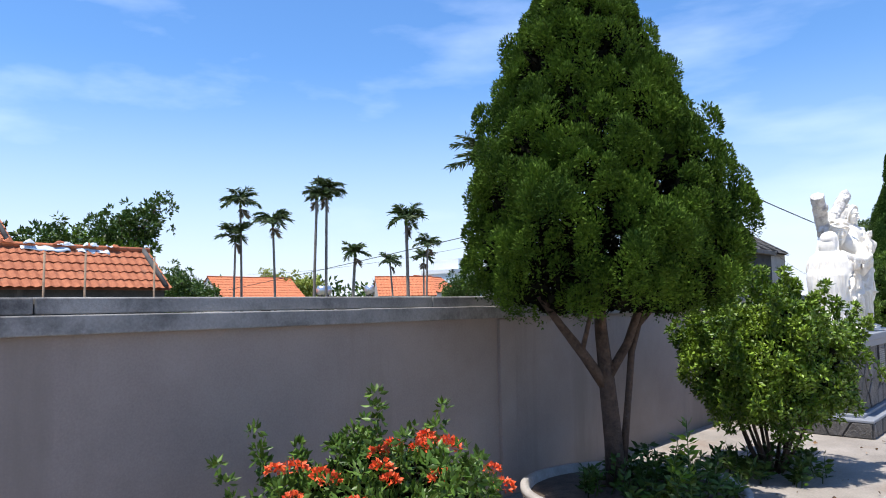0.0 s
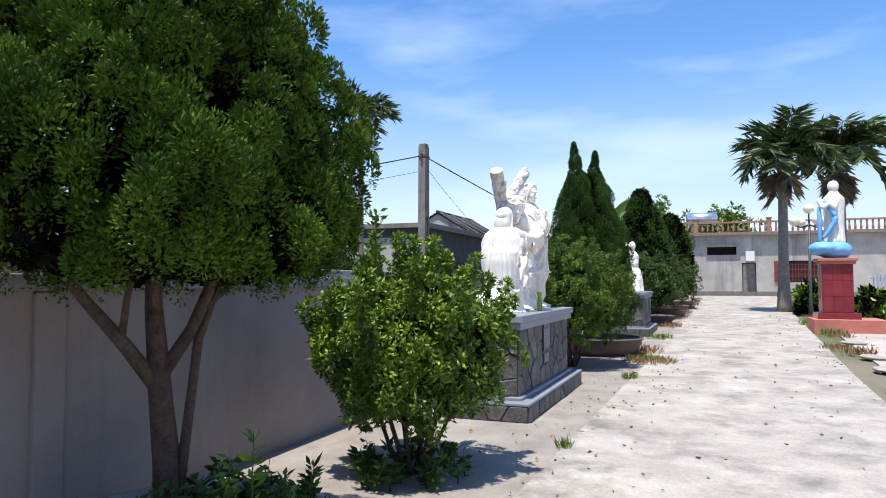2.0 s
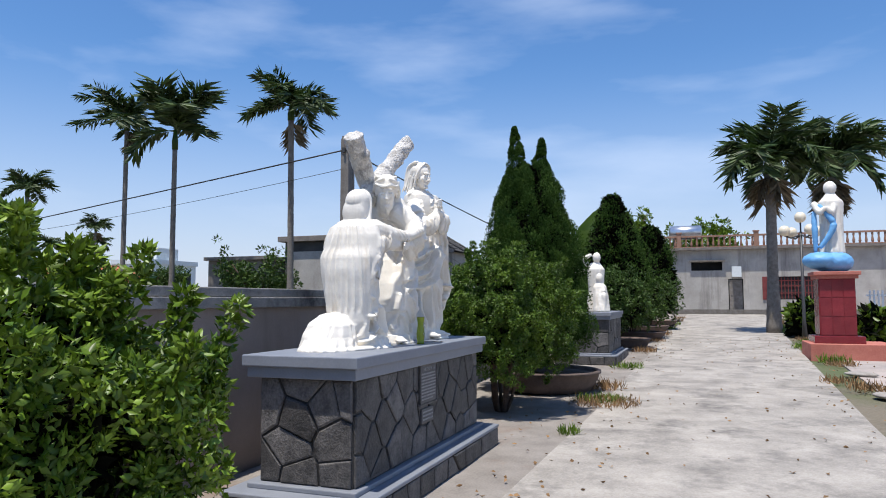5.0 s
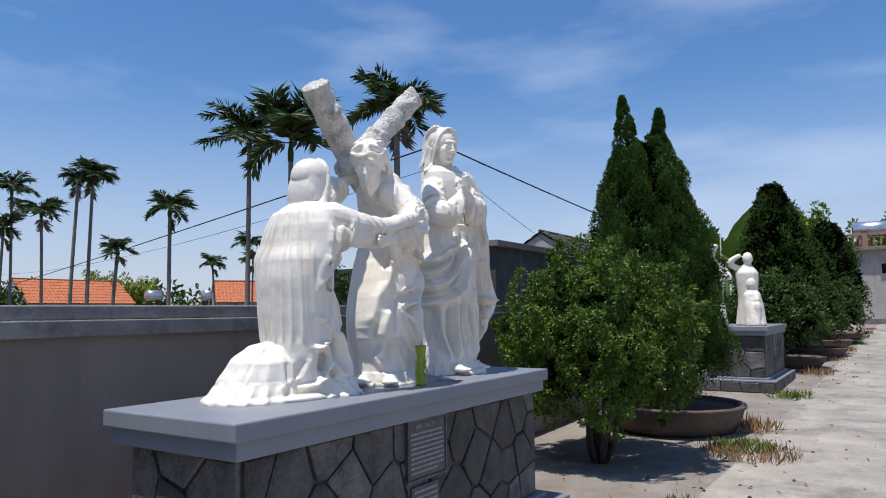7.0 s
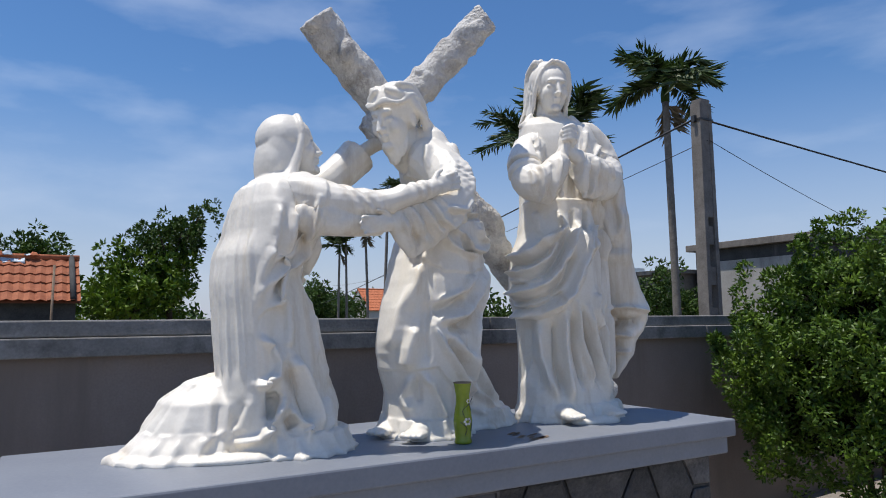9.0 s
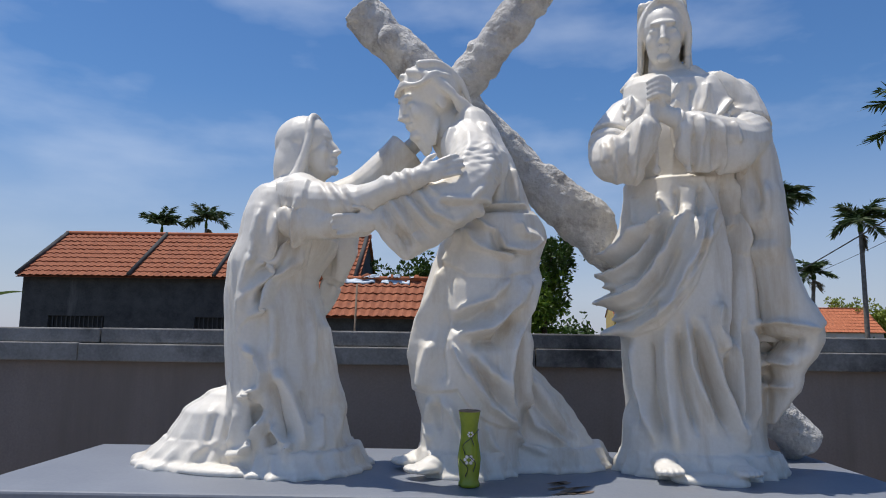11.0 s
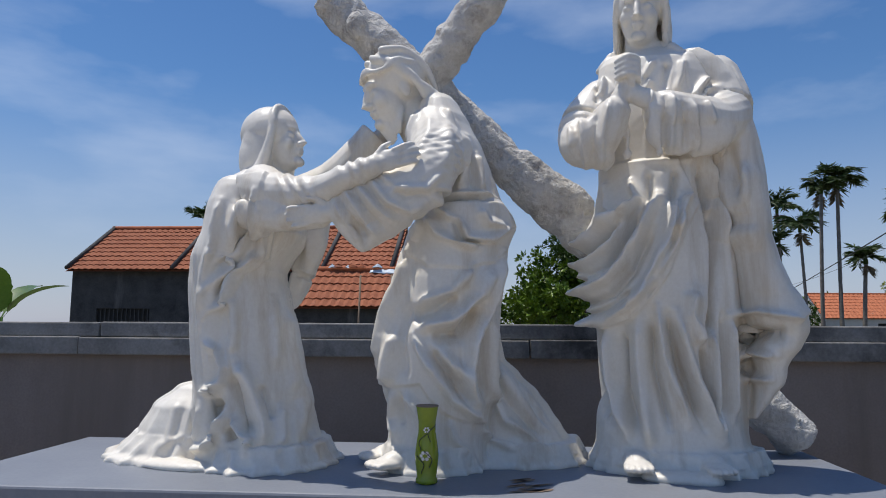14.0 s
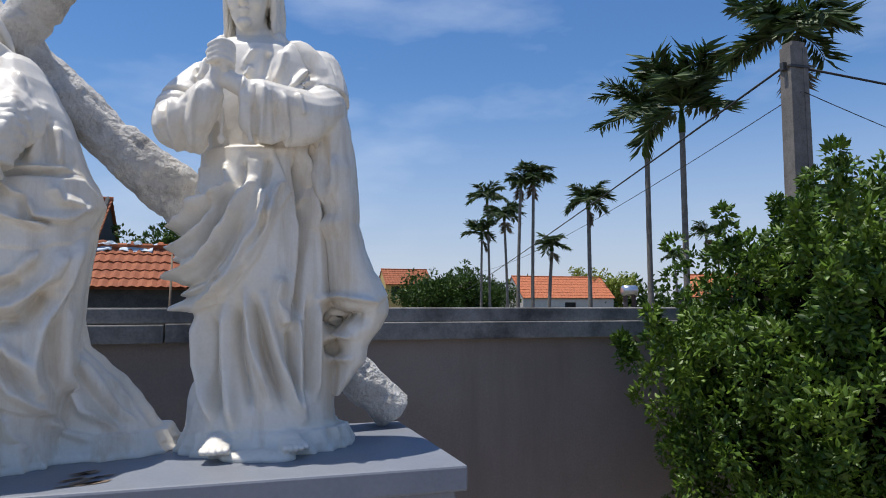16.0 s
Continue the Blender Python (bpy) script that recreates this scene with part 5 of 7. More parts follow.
def conifer(x, y, z, profile, n, per, leaf, label, seed, trunk, material, clump=0.10, group="", name="conifer_tree", lean=(0, 0), tips=()):
    """A clipped conifer: crown from (height, radius) pairs, built of many small upward clumps; trunk: tubes."""
    rng = np.random.default_rng(seed)
    ob = base(name, x, y, z, label, "tree", group)
    z0, z1 = profile[0][0], profile[-1][0]
    cs, ns = [], []
    while len(cs) < n:
        h = rng.uniform(z0, z1)
        r = profile_at(profile, h)
        if rng.uniform() > (r + 0.12) / (max(p[1] for p in profile) + 0.12):
            continue
        a = rng.uniform(0, 2 * math.pi)
        lump = 1 + 0.08 * math.sin(3 * a + h * 4 + seed) + 0.08 * math.sin(7 * a - h * 9) + 0.06 * math.sin(11 * a + h * 14 + seed)
        rr = r * lump * math.sqrt(rng.uniform(0.72, 1.0))
        cs.append((rr * math.cos(a) + lean[0] * (h - z0), rr * math.sin(a) + lean[1] * (h - z0), h))
        ns.append((math.cos(a) * 0.8, math.sin(a) * 0.8, 0.65))
    for tx, ty, tz, k in tips:
        for _ in range(k):
            h = rng.uniform(0, 1)
            a = rng.uniform(0, 6.28)
            cs.append((tx * (1 - .3 * (1 - h)) + 0.27 * (1 - h) * math.cos(a), ty * (1 - .3 * (1 - h)) + 0.27 * (1 - h) * math.sin(a), tz - 1.2 * (1 - h)))
            ns.append((math.cos(a) * 0.5, math.sin(a) * 0.5, 0.9))
    cs, ns = np.array(cs), np.array(ns)
    ns /= np.linalg.norm(ns, axis=1)[:, None]
    rad = clump * rng.uniform(0.6, 1.3, len(cs)) * np.clip((z1 + .35 - cs[:, 2]) / .9, .35, 1)
    p, d = clump_crown(cs, ns, rad, per, rng)
    p[:, 2] += (p[:, 2] - np.repeat(cs[:, 2], per)) * (1.5 if material is M_CYP else 0.5)
    tang = np.cross(d, rng.normal(0, 1, d.shape))
    leaves("crown", p, d * 0.8 + tang * 0.35 + np.array([0, 0, 0.45]), leaf, leaf * 0.45, material, ob, rng, 0.2, 0.2, face=d)
    # near-black leaves close the heart of the crown, their colour standing in for shade
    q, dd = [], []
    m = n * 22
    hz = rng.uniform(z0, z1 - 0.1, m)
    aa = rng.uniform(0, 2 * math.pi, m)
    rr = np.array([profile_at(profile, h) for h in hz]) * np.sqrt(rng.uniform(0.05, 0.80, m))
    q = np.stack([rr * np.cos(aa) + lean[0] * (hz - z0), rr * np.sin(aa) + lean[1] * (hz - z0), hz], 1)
    leaves("inner_foliage", q, np.stack([np.cos(aa), np.sin(aa), aa * 0 + 0.5], 1), leaf * 2.6, leaf * 1.5, M_CROWNSHADE, ob, rng, 0.6, 0.2)
    if trunk:
        tubes("trunk", trunk, M_BARK, ob, 12, True, 0.10, random.Random(seed))
    return ob


T1 = [([(0, 0, -.1), (-.03, .0, .25), (-.06, .02, .62), (-.10, .03, 1.0), (-.10, .05, 1.5), (-.08, .06, 2.4)], [0.076, 0.062, 0.054, 0.044, 0.032, 0.012]),
      ([(-.06, .02, .60), (-.20, .10, .82), (-.36, .2, 1.05), (-.55, .32, 1.35)], [0.040, 0.034, 0.027, 0.016]),
      ([(-.07, .02, .66), (.02, -.10, .9), (.10, -.18, 1.2), (.22, -.3, 1.5)], [0.036, 0.030, 0.026, 0.014]),
      ([(.0, -.04, .05), (.02, -.08, .45), (.04, -.12, .85), (.16, -.18, 1.2)], [0.028, 0.024, 0.022, 0.013]),
      ([(-.09, .03, .95), (-.2, -.05, 1.2), (-.3, -.18, 1.5)], [0.024, 0.020, 0.010]),
      ([(.06, -.14, 1.0), (.25, -.2, 1.15), (.45, -.35, 1.3)], [0.018, 0.014, 0.008]),
      ([(-.22, .11, .86), (-.28, .02, 1.05), (-.3, -.1, 1.4)], [0.019, 0.016, 0.008])]
conifer(5.20, 2.46, 0.33, [(1.12, .5), (1.22, .80), (1.40, .92), (1.72, .93), (2.1, .81), (2.5, .63), (2.9, .48), (3.2, .36), (3.45, .2), (3.62, .06)], 1050, 300, 0.027,
        "large teardrop thuja tree in a round cement planter", 41, T1, M_THUJA, 0.088, name="thuja_tree", lean=(-0.055, 0.06))


def planter(x, y, z, r, h, label, material, seed, group="round planters"):
    ob = base("planter", x, y, z, label, "planter", group)
    lathe("bowl", [(r * .72, 0), (r * .80, .02), (r * .93, h * .55), (r * .97, h * .86), (r * 1.0, h * .88), (r * 1.0, h), (r * .93, h), (r * .91, h * .8), (r * .3, h * .78)], material, ob, 56, True, "", 0.012)
    lathe("soil", [(r * .915, h * .70), (r * .915, h * .82), (r * .5, h * .88), (r * .1, h * .9)], M_SOIL, ob, 40, True, "dry brown soil", 0.01)
    return ob


planter(5.17, 2.33, 0, 0.74, 0.30, "round grey cement planter full of weeds", M_POTG, 1)


def weeds(name, x, y, z, rx, ry, h, n, leaf, label, seed, material, stems=40, group=""):
    """Low leafy weeds: stems with leaves up them."""
    rng = np.random.default_rng(seed)
    ob = base(name, x, y, z, label, "weeds", group)
    st, ps, ds = [], [], []
    for i in range(stems):
        a, q = rng.uniform(0, 6.28), math.sqrt(rng.uniform(0, 1))
        bx, by = rx * q * math.cos(a), ry * q * math.sin(a)
        hh = h * rng.uniform(0.35, 1.0)
        tip = Vector((bx + rng.normal(0, .3) * hh, by + rng.normal(0, .3) * hh, hh))
        b = Vector((bx, by, 0))
        st.append(([b, (b + tip) / 2 + Vector((0, 0, hh * .08)), tip], [.005, .004, .002]))
        for k in range(n):
            t = rng.uniform(0.15, 1)
            p = b + (tip - b) * t
            ps.append(p)
            an = rng.uniform(0, 6.28)
            ds.append((math.cos(an), math.sin(an), 0.45))
    tagged(tubes("stem_cluster", st, M_LEAFD, ob, 5), kind="stuff")
    leaves("foliage", np.array([tuple(p) for p in ps]), np.array(ds), leaf, leaf * .42, material, ob, rng, 0.3, 0.15)
    return ob


weeds("weed_plants", 5.25, 2.15, 0.26, .55, .5, .25, 16, .07, "tangled green weeds growing in the planter", 7, M_LEAFD, 75)
weeds("weed_plants", 4.98, 1.93, 0.26, .12, .10, .52, 34, .075, "tall pale weed shoot in the planter", 8, M_LEAF, 4)
weeds("weed_plants", 7.35, 2.1, 0, .55, .45, .22, 14, .09, "low dark weeds under the round shrub", 9, M_LEAFD, 45)


def shrub(name, x, y, z, centre, r, rz, n, per, leaf, label, seed, material, stems=14, stem_r=.022, clump=.085, sprouts=0, splay=0.62, group="", category="shrub", lower=-0.75, fork=.28, flowers=None):
    """A rounded leafy shrub on forked stems."""
    rng = np.random.default_rng(seed)
    rnd = random.Random(seed)
    ob = base(name, x, y, z, label, category, group)
    d = sphere_dirs(n * 3, rng)
    d = d[d[:, 2] > lower][:n]
    lump = 1 + 0.13 * np.sin(d[:, 0] * 5 + seed) * np.cos(d[:, 1] * 6) + 0.10 * np.sin(d[:, 2] * 9 + d[:, 0] * 7)
    rad = np.sqrt(rng.uniform(0.40, 1.0, len(d))) * lump
    c = d * rad[:, None] * np.array([r, r, rz]) + np.array(centre)
    nn = d + np.array([0, 0, .35])
    nn /= np.linalg.norm(nn, axis=1)[:, None]
    cr = clump * rng.uniform(.6, 1.25, len(c))
    if sprouts:
        k = rng.choice(len(c), sprouts)
        ex, en = [], []
        for i in k:
            if d[i][2] < -0.1:
                continue
            up = d[i] * .5 + np.array([0, 0, 1.0])
            up /= np.linalg.norm(up)
            hgt = rng.uniform(.10, .26)
            for q in np.linspace(0, 1, 4):
                ex.append(d[i] * np.array([r, r, rz]) * lump[i] + np.array(centre) + up * hgt * q)
                en.append(up)
        c, nn = np.concatenate([c, ex]), np.concatenate([nn, en])
        cr = np.concatenate([cr, np.full(len(ex), clump * .5)])
    p, dd = clump_crown(c, nn, cr, per, rng)
    tang = np.cross(dd, rng.normal(0, 1, dd.shape))
    leaves("crown", p, dd * .45 + tang * .6 + np.array([0, 0, .2]), leaf, leaf * .46, material, ob, rng, .25, .22, face=dd)
    # core leaves coloured near black to paint the shrub's inner shade
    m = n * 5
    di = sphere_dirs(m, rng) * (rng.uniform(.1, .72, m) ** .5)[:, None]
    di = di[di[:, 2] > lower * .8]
    leaves("inner_foliage", di * np.array([r, r, rz]) * .92 + np.array(centre), di, leaf * 1.7, leaf * 1.0, M_CROWNSHADE, ob, rng, .8, .2)
    ts = []
    for i in range(stems):
        a = 2 * math.pi * i / stems + rnd.uniform(-.3, .3)
        s = rnd.uniform(.35, 1.0)
        ex, ey = centre[0] + r * splay * s * math.cos(a), centre[1] + r * splay * s * math.sin(a)
        top = centre[2] + rz * rnd.uniform(-.1, .5)
        ts.append(([(.05 * math.cos(a), .05 * math.sin(a), -.03), (.06 * math.cos(a) + ex * .22, .06 * math.sin(a) + ey * .22, fork * .8), (ex * .65 + rnd.uniform(-.05, .05), ey * .65 + rnd.uniform(-.05, .05), fork + (top - fork) * .4), (ex, ey, top)], [stem_r, stem_r * .85, stem_r * .55, stem_r * .2]))
    for t in ts:
        tubes("stem", [t], M_BARK, ob, 8, True, .08, rnd)
    if flowers:
        for i in range(flowers):
            u = rng.normal(0, 1, 3)
            u[2] = abs(u[2]) * .9 + .25
            u[1] = -abs(u[1]) * .8 + rng.uniform(0, .5)
            u /= np.linalg.norm(u)
            u = u * np.array([1.15, 1, 1])
            o = np.array(centre) + u * np.array([r, r, rz]) * rng.uniform(.95, 1.12)
            f = sphere_dirs(70, rng)
            f[:, 2] = np.abs(f[:, 2]) * .8
            s = rng.uniform(.026, .042)
            leaves("flower_head", o + f * s, f, .024, .017, M_FLOWER, ob, rng, .3, .2)
    return ob


shrub("round_shrub", 7.42, 2.15, 0, (0, 0, .95), .69, .60, 560, 60, .050, "round glossy green shrub on forked bare stems", 51, M_LEAF, 11, .020, .10, 50, .75, lower=-.95, fork=.22)
shrub("round_shrub", 14.62, 2.28, 0, (0, 0, 1.18), .93, .93, 1150, 80, .040, "large round dark green shrub beside the plinth", 52, M_LEAFM, 9, .03, .085, 40, .5, fork=.2)
shrub("flowering_shrub", 2.98, 2.42, 0, (0, 0, .50), .56, .40, 640, 20, .044, "ixora shrub with orange-red flower heads", 53, M_IXORA, 14, .012, .06, 44, .8, flowers=24, lower=-.9)

SH = np.random.default_rng(5)
sh_t = SH.uniform(0, 1, 170)
sh_p = np.stack([-.34 + .02 * SH.normal(size=170), .14 + .02 * SH.normal(size=170), 1.4 + .58 * sh_t], 1)
sh_a = SH.uniform(0, 6.28, 170)
bush1 = [o for o in scene.objects if o.name == "round_shrub"][0]
leaves("shoot", sh_p, np.stack([np.cos(sh_a), np.sin(sh_a), sh_a * 0 + .7], 1), .06, .028, M_LEAF, bush1, SH, .2)
tubes("shoot_stem", [([(-.3, .13, 1.1), (-.34, .14, 1.5), (-.34, .14, 1.98)], [.01, .007, .003])], M_LEAF, bush1, 6)

# tall potted cypress and those further along
planter(16.8, 2.12, rise(16.8), .86, .33, "wide round brown planter under the cypress", M_POT, 2)
C2T = [([(0, 0, -.1), (0, 0, .6), (0, 0, 1.5)], [.09, .08, .04])]
conifer(16.75, 2.35, .3, [(.35, .55), (.6, .84), (1.0, .88), (1.6, .78), (2.2, .62), (2.8, .46), (3.2, .28), (3.4, .12)], 820, 210, .036, "dark pointed cypress with two tops in a round planter", 61, C2T, M_CYP, .115, "cypresses along the drive", "cypress_tree", tips=((-.16, .22, 3.98, 80), (.20, -.16, 3.80, 80)))
conifer(26.9, 2.2, rise(27) + .25, [(.5, .5), (.8, .9), (1.3, 1.0), (2.2, .85), (3.2, .5), (3.9, .2), (4.1, .06)], 420, 34, .075, "dark pointed cypress behind the far statue", 62, C2T, M_CYP, .15, "cypresses along the drive", "cypress_tree")
conifer(32.5, 2.1, rise(32.5) + .2, [(.5, .5), (.9, .9), (1.8, .85), (2.6, .55), (3.2, .1)], 300, 28, .09, "dark pointed cypress along the wall", 63, C2T, M_CYP, .16, "cypresses along the drive", "cypress_tree")
conifer(39.5, 1.9, rise(39.5) + .2, [(.4, .8), (1.0, 1.1), (2.0, 1.05), (3.0, .8), (3.9, .35), (4.2, .08)], 320, 28, .10, "dark cypress beside the far house", 64, C2T, M_CYP, .18, "cypresses along the drive", "cypress_tree")
shrub("round_shrub", 24.6, 2.0, rise(24.6), (0, 0, 1.15), 1.05, .95, 520, 22, .085, "round clipped shrub along the drive", 54, M_LEAFD, 6, .03, .13, 0, .5, "shrubs along the drive")
shrub("round_shrub", 28.8, 1.9, rise(28.8), (0, 0, 1.15), 1.1, .95, 420, 22, .095, "round clipped shrub along the drive", 55, M_LEAFD, 6, .03, .14, 0, .5, "shrubs along the drive")
shrub("round_shrub", 33.6, 1.7, rise(33.6), (0, 0, 1.1), 1.2, .95, 360, 20, .11, "round clipped shrub along the drive", 56, M_LEAFD, 6, .03, .15, 0, .5, "shrubs along the drive")
for px, py, pr in ((25.3, 1.75, .7), (28.4, 1.6, .8), (31.8, 1.55, .7), (36, 1.4, .7)):
    planter(px, py, rise(px), pr, .24, "low round planter beside the drive", M_POT, int(px))

# second statue group further along
plinth(20.75, 1.62, rise(20.8), 2.2, .95, "smaller stone plinth with a grey slab and white statues", 12, 18, 9, False)
z2 = 1.10 + rise(20.8)
g2 = [robe([(20.98, 2.45, z2, .22, .22), (20.98, 2.45, z2 + .5, .17, .17), (20.98, 2.45, z2 + .9, .18, .2), (20.98, 2.45, z2 + 1.12, .1, .12), (20.98, 2.45, z2 + 1.25, .05, .05)], 7, .09, 41, 40), ell((20.97, 2.45, z2 + 1.36), (.09, .09, .12)), ell((20.97, 2.45, z2 + 1.43), (.12, .12, .05))]
g2 += [limb([(20.95, 2.3, z2 + 1.05), (20.85, 2.15, z2 + .85), (20.82, 2.25, z2 + .95)], [.07, .06, .04]), tube_data([(20.83, 2.28, z2), (20.83, 2.26, z2 + 1.62)], [.018, .018], 8)]
fused("far_statue", g2, .02, M_WHITE, "white statue of a standing figure with a staff", "statue", .004, 11, (20.98, 2.45, z2), 1)
g3 = [robe([(21.6, 1.98, z2, .2, .22), (21.6, 1.98, z2 + .5, .16, .17), (21.6, 1.98, z2 + .95, .17, .2), (21.6, 1.98, z2 + 1.1, .08, .1)], 7, .09, 42, 40), ell((21.57, 1.95, z2 + 1.22), (.09, .09, .12)), limb([(21.55, 2.13, z2 + 1.05), (21.45, 2.25, z2 + 1.15), (21.5, 2.08, z2 + 1.28)], [.06, .055, .04])]
fused("far_statue", g3, .02, M_WHITE, "white statue of a figure with a raised arm", "statue", .004, 12, (21.6, 1.98, z2), 1)
g4 = [robe([(21.12, 1.80, z2, .24, .18), (21.15, 1.82, z2 + .3, .2, .17), (21.15, 1.84, z2 + .55, .13, .15), (21.15, 1.84, z2 + .66, .06, .07)], 6, .1, 43, 40), ell((21.13, 1.84, z2 + .74), (.085, .085, .11)), limb([(21.1, 1.77, z2 + .55), (21.0, 1.73, z2 + .35), (21.0, 1.72, z2 + .1)], [.06, .055, .04])]
fused("far_statue", g4, .02, M_WHITE, "white statue of a crouching figure", "statue", .004, 13, (21.12, 1.80, z2), 1)


# ---- palms ----
def palm(x, y, z, h, crown, n, label, seed, trunk_r=.10, dry=2, group="areca palms", name="palm_tree", lean=0.0, leaf=1.0, upright=0.0, wind=0.0):
    """A feather palm: ringed trunk, crownshaft, arched fronds with many leaflets."""
    rng = np.random.default_rng(seed)
    rnd = random.Random(seed)
    ob = base(name, x, y, z, label, "palm tree", group)
    bx, by = lean * rnd.uniform(-1, 1), lean * rnd.uniform(-1, 1)
    pts = [(bx * (t ** 1.6), by * (t ** 1.6), h * t) for t in np.linspace(0, 1, 24)]
    rr = [trunk_r * (1.25 - .35 * min(1, t * 3) - .15 * t) * (1 + .05 * (i % 2)) for i, t in enumerate(np.linspace(0, 1, 24))]
    tubes("trunk", [(pts, rr)], M_PTRUNK, ob, 10)
    top = Vector(pts[-1])
    tubes("crownshaft", [([top, top + Vector((0, 0, crown * .14)), top + Vector((0, 0, crown * .34))], [trunk_r * .95, trunk_r * 1.0, trunk_r * .45])], M_LEAFD, ob, 10)
    hub = top + Vector((0, 0, crown * .30))
    for kind, count in (("frond", n), ("dry_frond", dry)):
        for i in range(count):
            a = 2 * math.pi * (i + rnd.uniform(-.3, .3)) / max(count, 1)
            e0 = rnd.uniform(-.1 if trunk_r > .15 else .15, 1.4) if kind == "frond" else rnd.uniform(-1.1, -.6)
            L = crown * rnd.uniform(.70, .95) * (1 if kind == "frond" else .55)
            droop = rnd.uniform(.8, 1.5) if kind == "frond" else .7
            if kind == "frond" and upright and i % 4:
                e0, droop = rnd.uniform(1.0, 1.45), rnd.uniform(.3, .9)
            P = []
            p, e = Vector(hub) if kind == "frond" else Vector(top), e0
            m = 16
            for k in range(m + 1):
                P.append(p.copy())
                p = p + Vector((math.cos(a) * math.cos(e), math.sin(a) * math.cos(e), math.sin(e))) * (L / m) + Vector((-.8, .6, 0)) * (wind * L / m * k / m)
                e -= droop / m
            pos, dr, sz = [], [], []
            side = Vector((-math.sin(a), math.cos(a), 0))
            for k in range(2, m):
                d = (P[k + 1] - P[k - 1]).normalized()
                for q in range(3):
                    b = P[k] + (P[k + 1] - P[k]) * (q / 3)
                    for s in (-1, 1):
                        v = (d * .75 + side * s * 1.0 + Vector((0, 0, rnd.uniform(-.55, .15)))).normalized()
                        pos.append(b)
                        dr.append(v)
            pos, dr = np.array([tuple(v) for v in pos]), np.array([tuple(v) for v in dr])
            wl = crown * .38 * leaf
            f = leaves(kind, pos, dr, wl, wl * .15, M_FROND if kind == "frond" else M_DRYF, ob, rng, .10, .3)
            tubes("rachis", [(P, [trunk_r * .16 * (1 - .8 * k / m) + .004 for k in range(m + 1)])], M_FROND if kind == "frond" else M_DRYF, f, 5)
    return ob


PALMS = ((30.0, 47.0, 9.0, 1.7, 9), (29.3, 47.0, 6.4, 1.6, 8), (28.9, 41.0, 7.0, 1.5, 9), (26.2, 33.2, 7.7, 1.05, 8), (26.95, 33.0, 8.0, 1.25, 10),
         (26.4, 30.0, 4.2, .95, 9), (25.85, 25.0, 5.5, 1.15, 10), (24.32, 18.5, 7.2, 1.4, 10), (23.6, 15.74, 6.2, 2.0, 10), (22.2, 10.4, 6.3, 1.35, 12), (43.0, 40.0, 6.2, 1.3, 8), (-8.3, 45.0, 8.0, 1.6, 8), (-5.3, 45.0, 8.4, 1.6, 8), (46, 47, 5.2, 1.3, 8), (49, 46, 5.6, 1.3, 8))
for i, (px, py, ph, pc, pn) in enumerate(PALMS):
    palm(px, py, 0, ph * 1.03, pc, pn + 3, "slender areca palm with a grey ringed trunk beyond the wall", 100 + i, .10, 0 if i == 8 else 1, lean=.25 if i not in (7, 8) else 0, upright=i == 8, wind=.9 if i == 7 else 0)
palm(32.3, -2.6, rise(32), 5.55, 2.15, 19, "royal palm with a thick grey trunk beside the drive", 130, .21, 3, "royal palms", "royal_palm", .1)
palm(38.5, -5.6, rise(38), 6.2, 2.5, 18, "royal palm with dry hanging fronds in the yard", 131, .21, 5, "royal palms", "royal_palm", .1)

# ---- utility pole and cables ----
pole = base("utility_pole", 18.65, 6.75, 0, "old tapered concrete utility pole with slots behind the wall", "utility pole")
bm = bmesh.new()
for s in (-1, 1):
    vs = [bm.verts.new(v) for v in ((s * .165, -.10, 0), (s * .165, .10, 0), (s * .085, .10, 0), (s * .085, -.10, 0), (s * .135, -.09, 4.9), (s * .135, .09, 4.9), (s * .06, .09, 4.9), (s * .06, -.09, 4.9))]
    for f in ((0, 1, 2, 3), (4, 5, 6, 7), (0, 1, 5, 4), (1, 2, 6, 5), (2, 3, 7, 6), (3, 0, 4, 7)):
        bm.faces.new([vs[i] for i in f])
part("post", bm, M_POLE, pole)
for zz in np.arange(0.2, 3.0, .62):
    part("web", boxes((-.10, .10, -.07, .07, zz, zz + .28)), M_POLE, pole)
part("head", boxes((-.10, .10, -.085, .085, 3.1, 4.96)), M_POLE, pole)
part("clamp", boxes((-.15, .15, -.105, .105, 4.62, 4.65), (-.20, -.14, -.03, .03, 4.59, 4.69), (.14, .20, -.03, .03, 4.59, 4.69)), M_IRON, pole, "rusty iron clamp")


def cable(a, b, sag, r, label):
    a, b = Vector(a), Vector(b)
    P = [a + (b - a) * t - Vector((0, 0, sag * 4 * t * (1 - t))) for t in np.linspace(0, 1, 30)]
    ob = tubes("cable", [(P, [r] * 30)], M_CABLE, None, 6)
    return tagged(ob, label, "cable", "overhead cables")


cable((18.48, 6.72, 4.64), (27.5, 45, 2.9), .08, .016, "thick black overhead cable running to the village")
cable((18.82, 6.72, 4.64), (42, 5.2, 3.1), .15, .016, "thick black overhead cable along the wall")
cable((18.65, 6.65, 4.3), (26, 40, 3.8), .5, .006, "thin black overhead wire")
cable((18.7, 6.65, 4.3), (34, 8.6, 2.6), .3, .006, "thin black overhead wire")


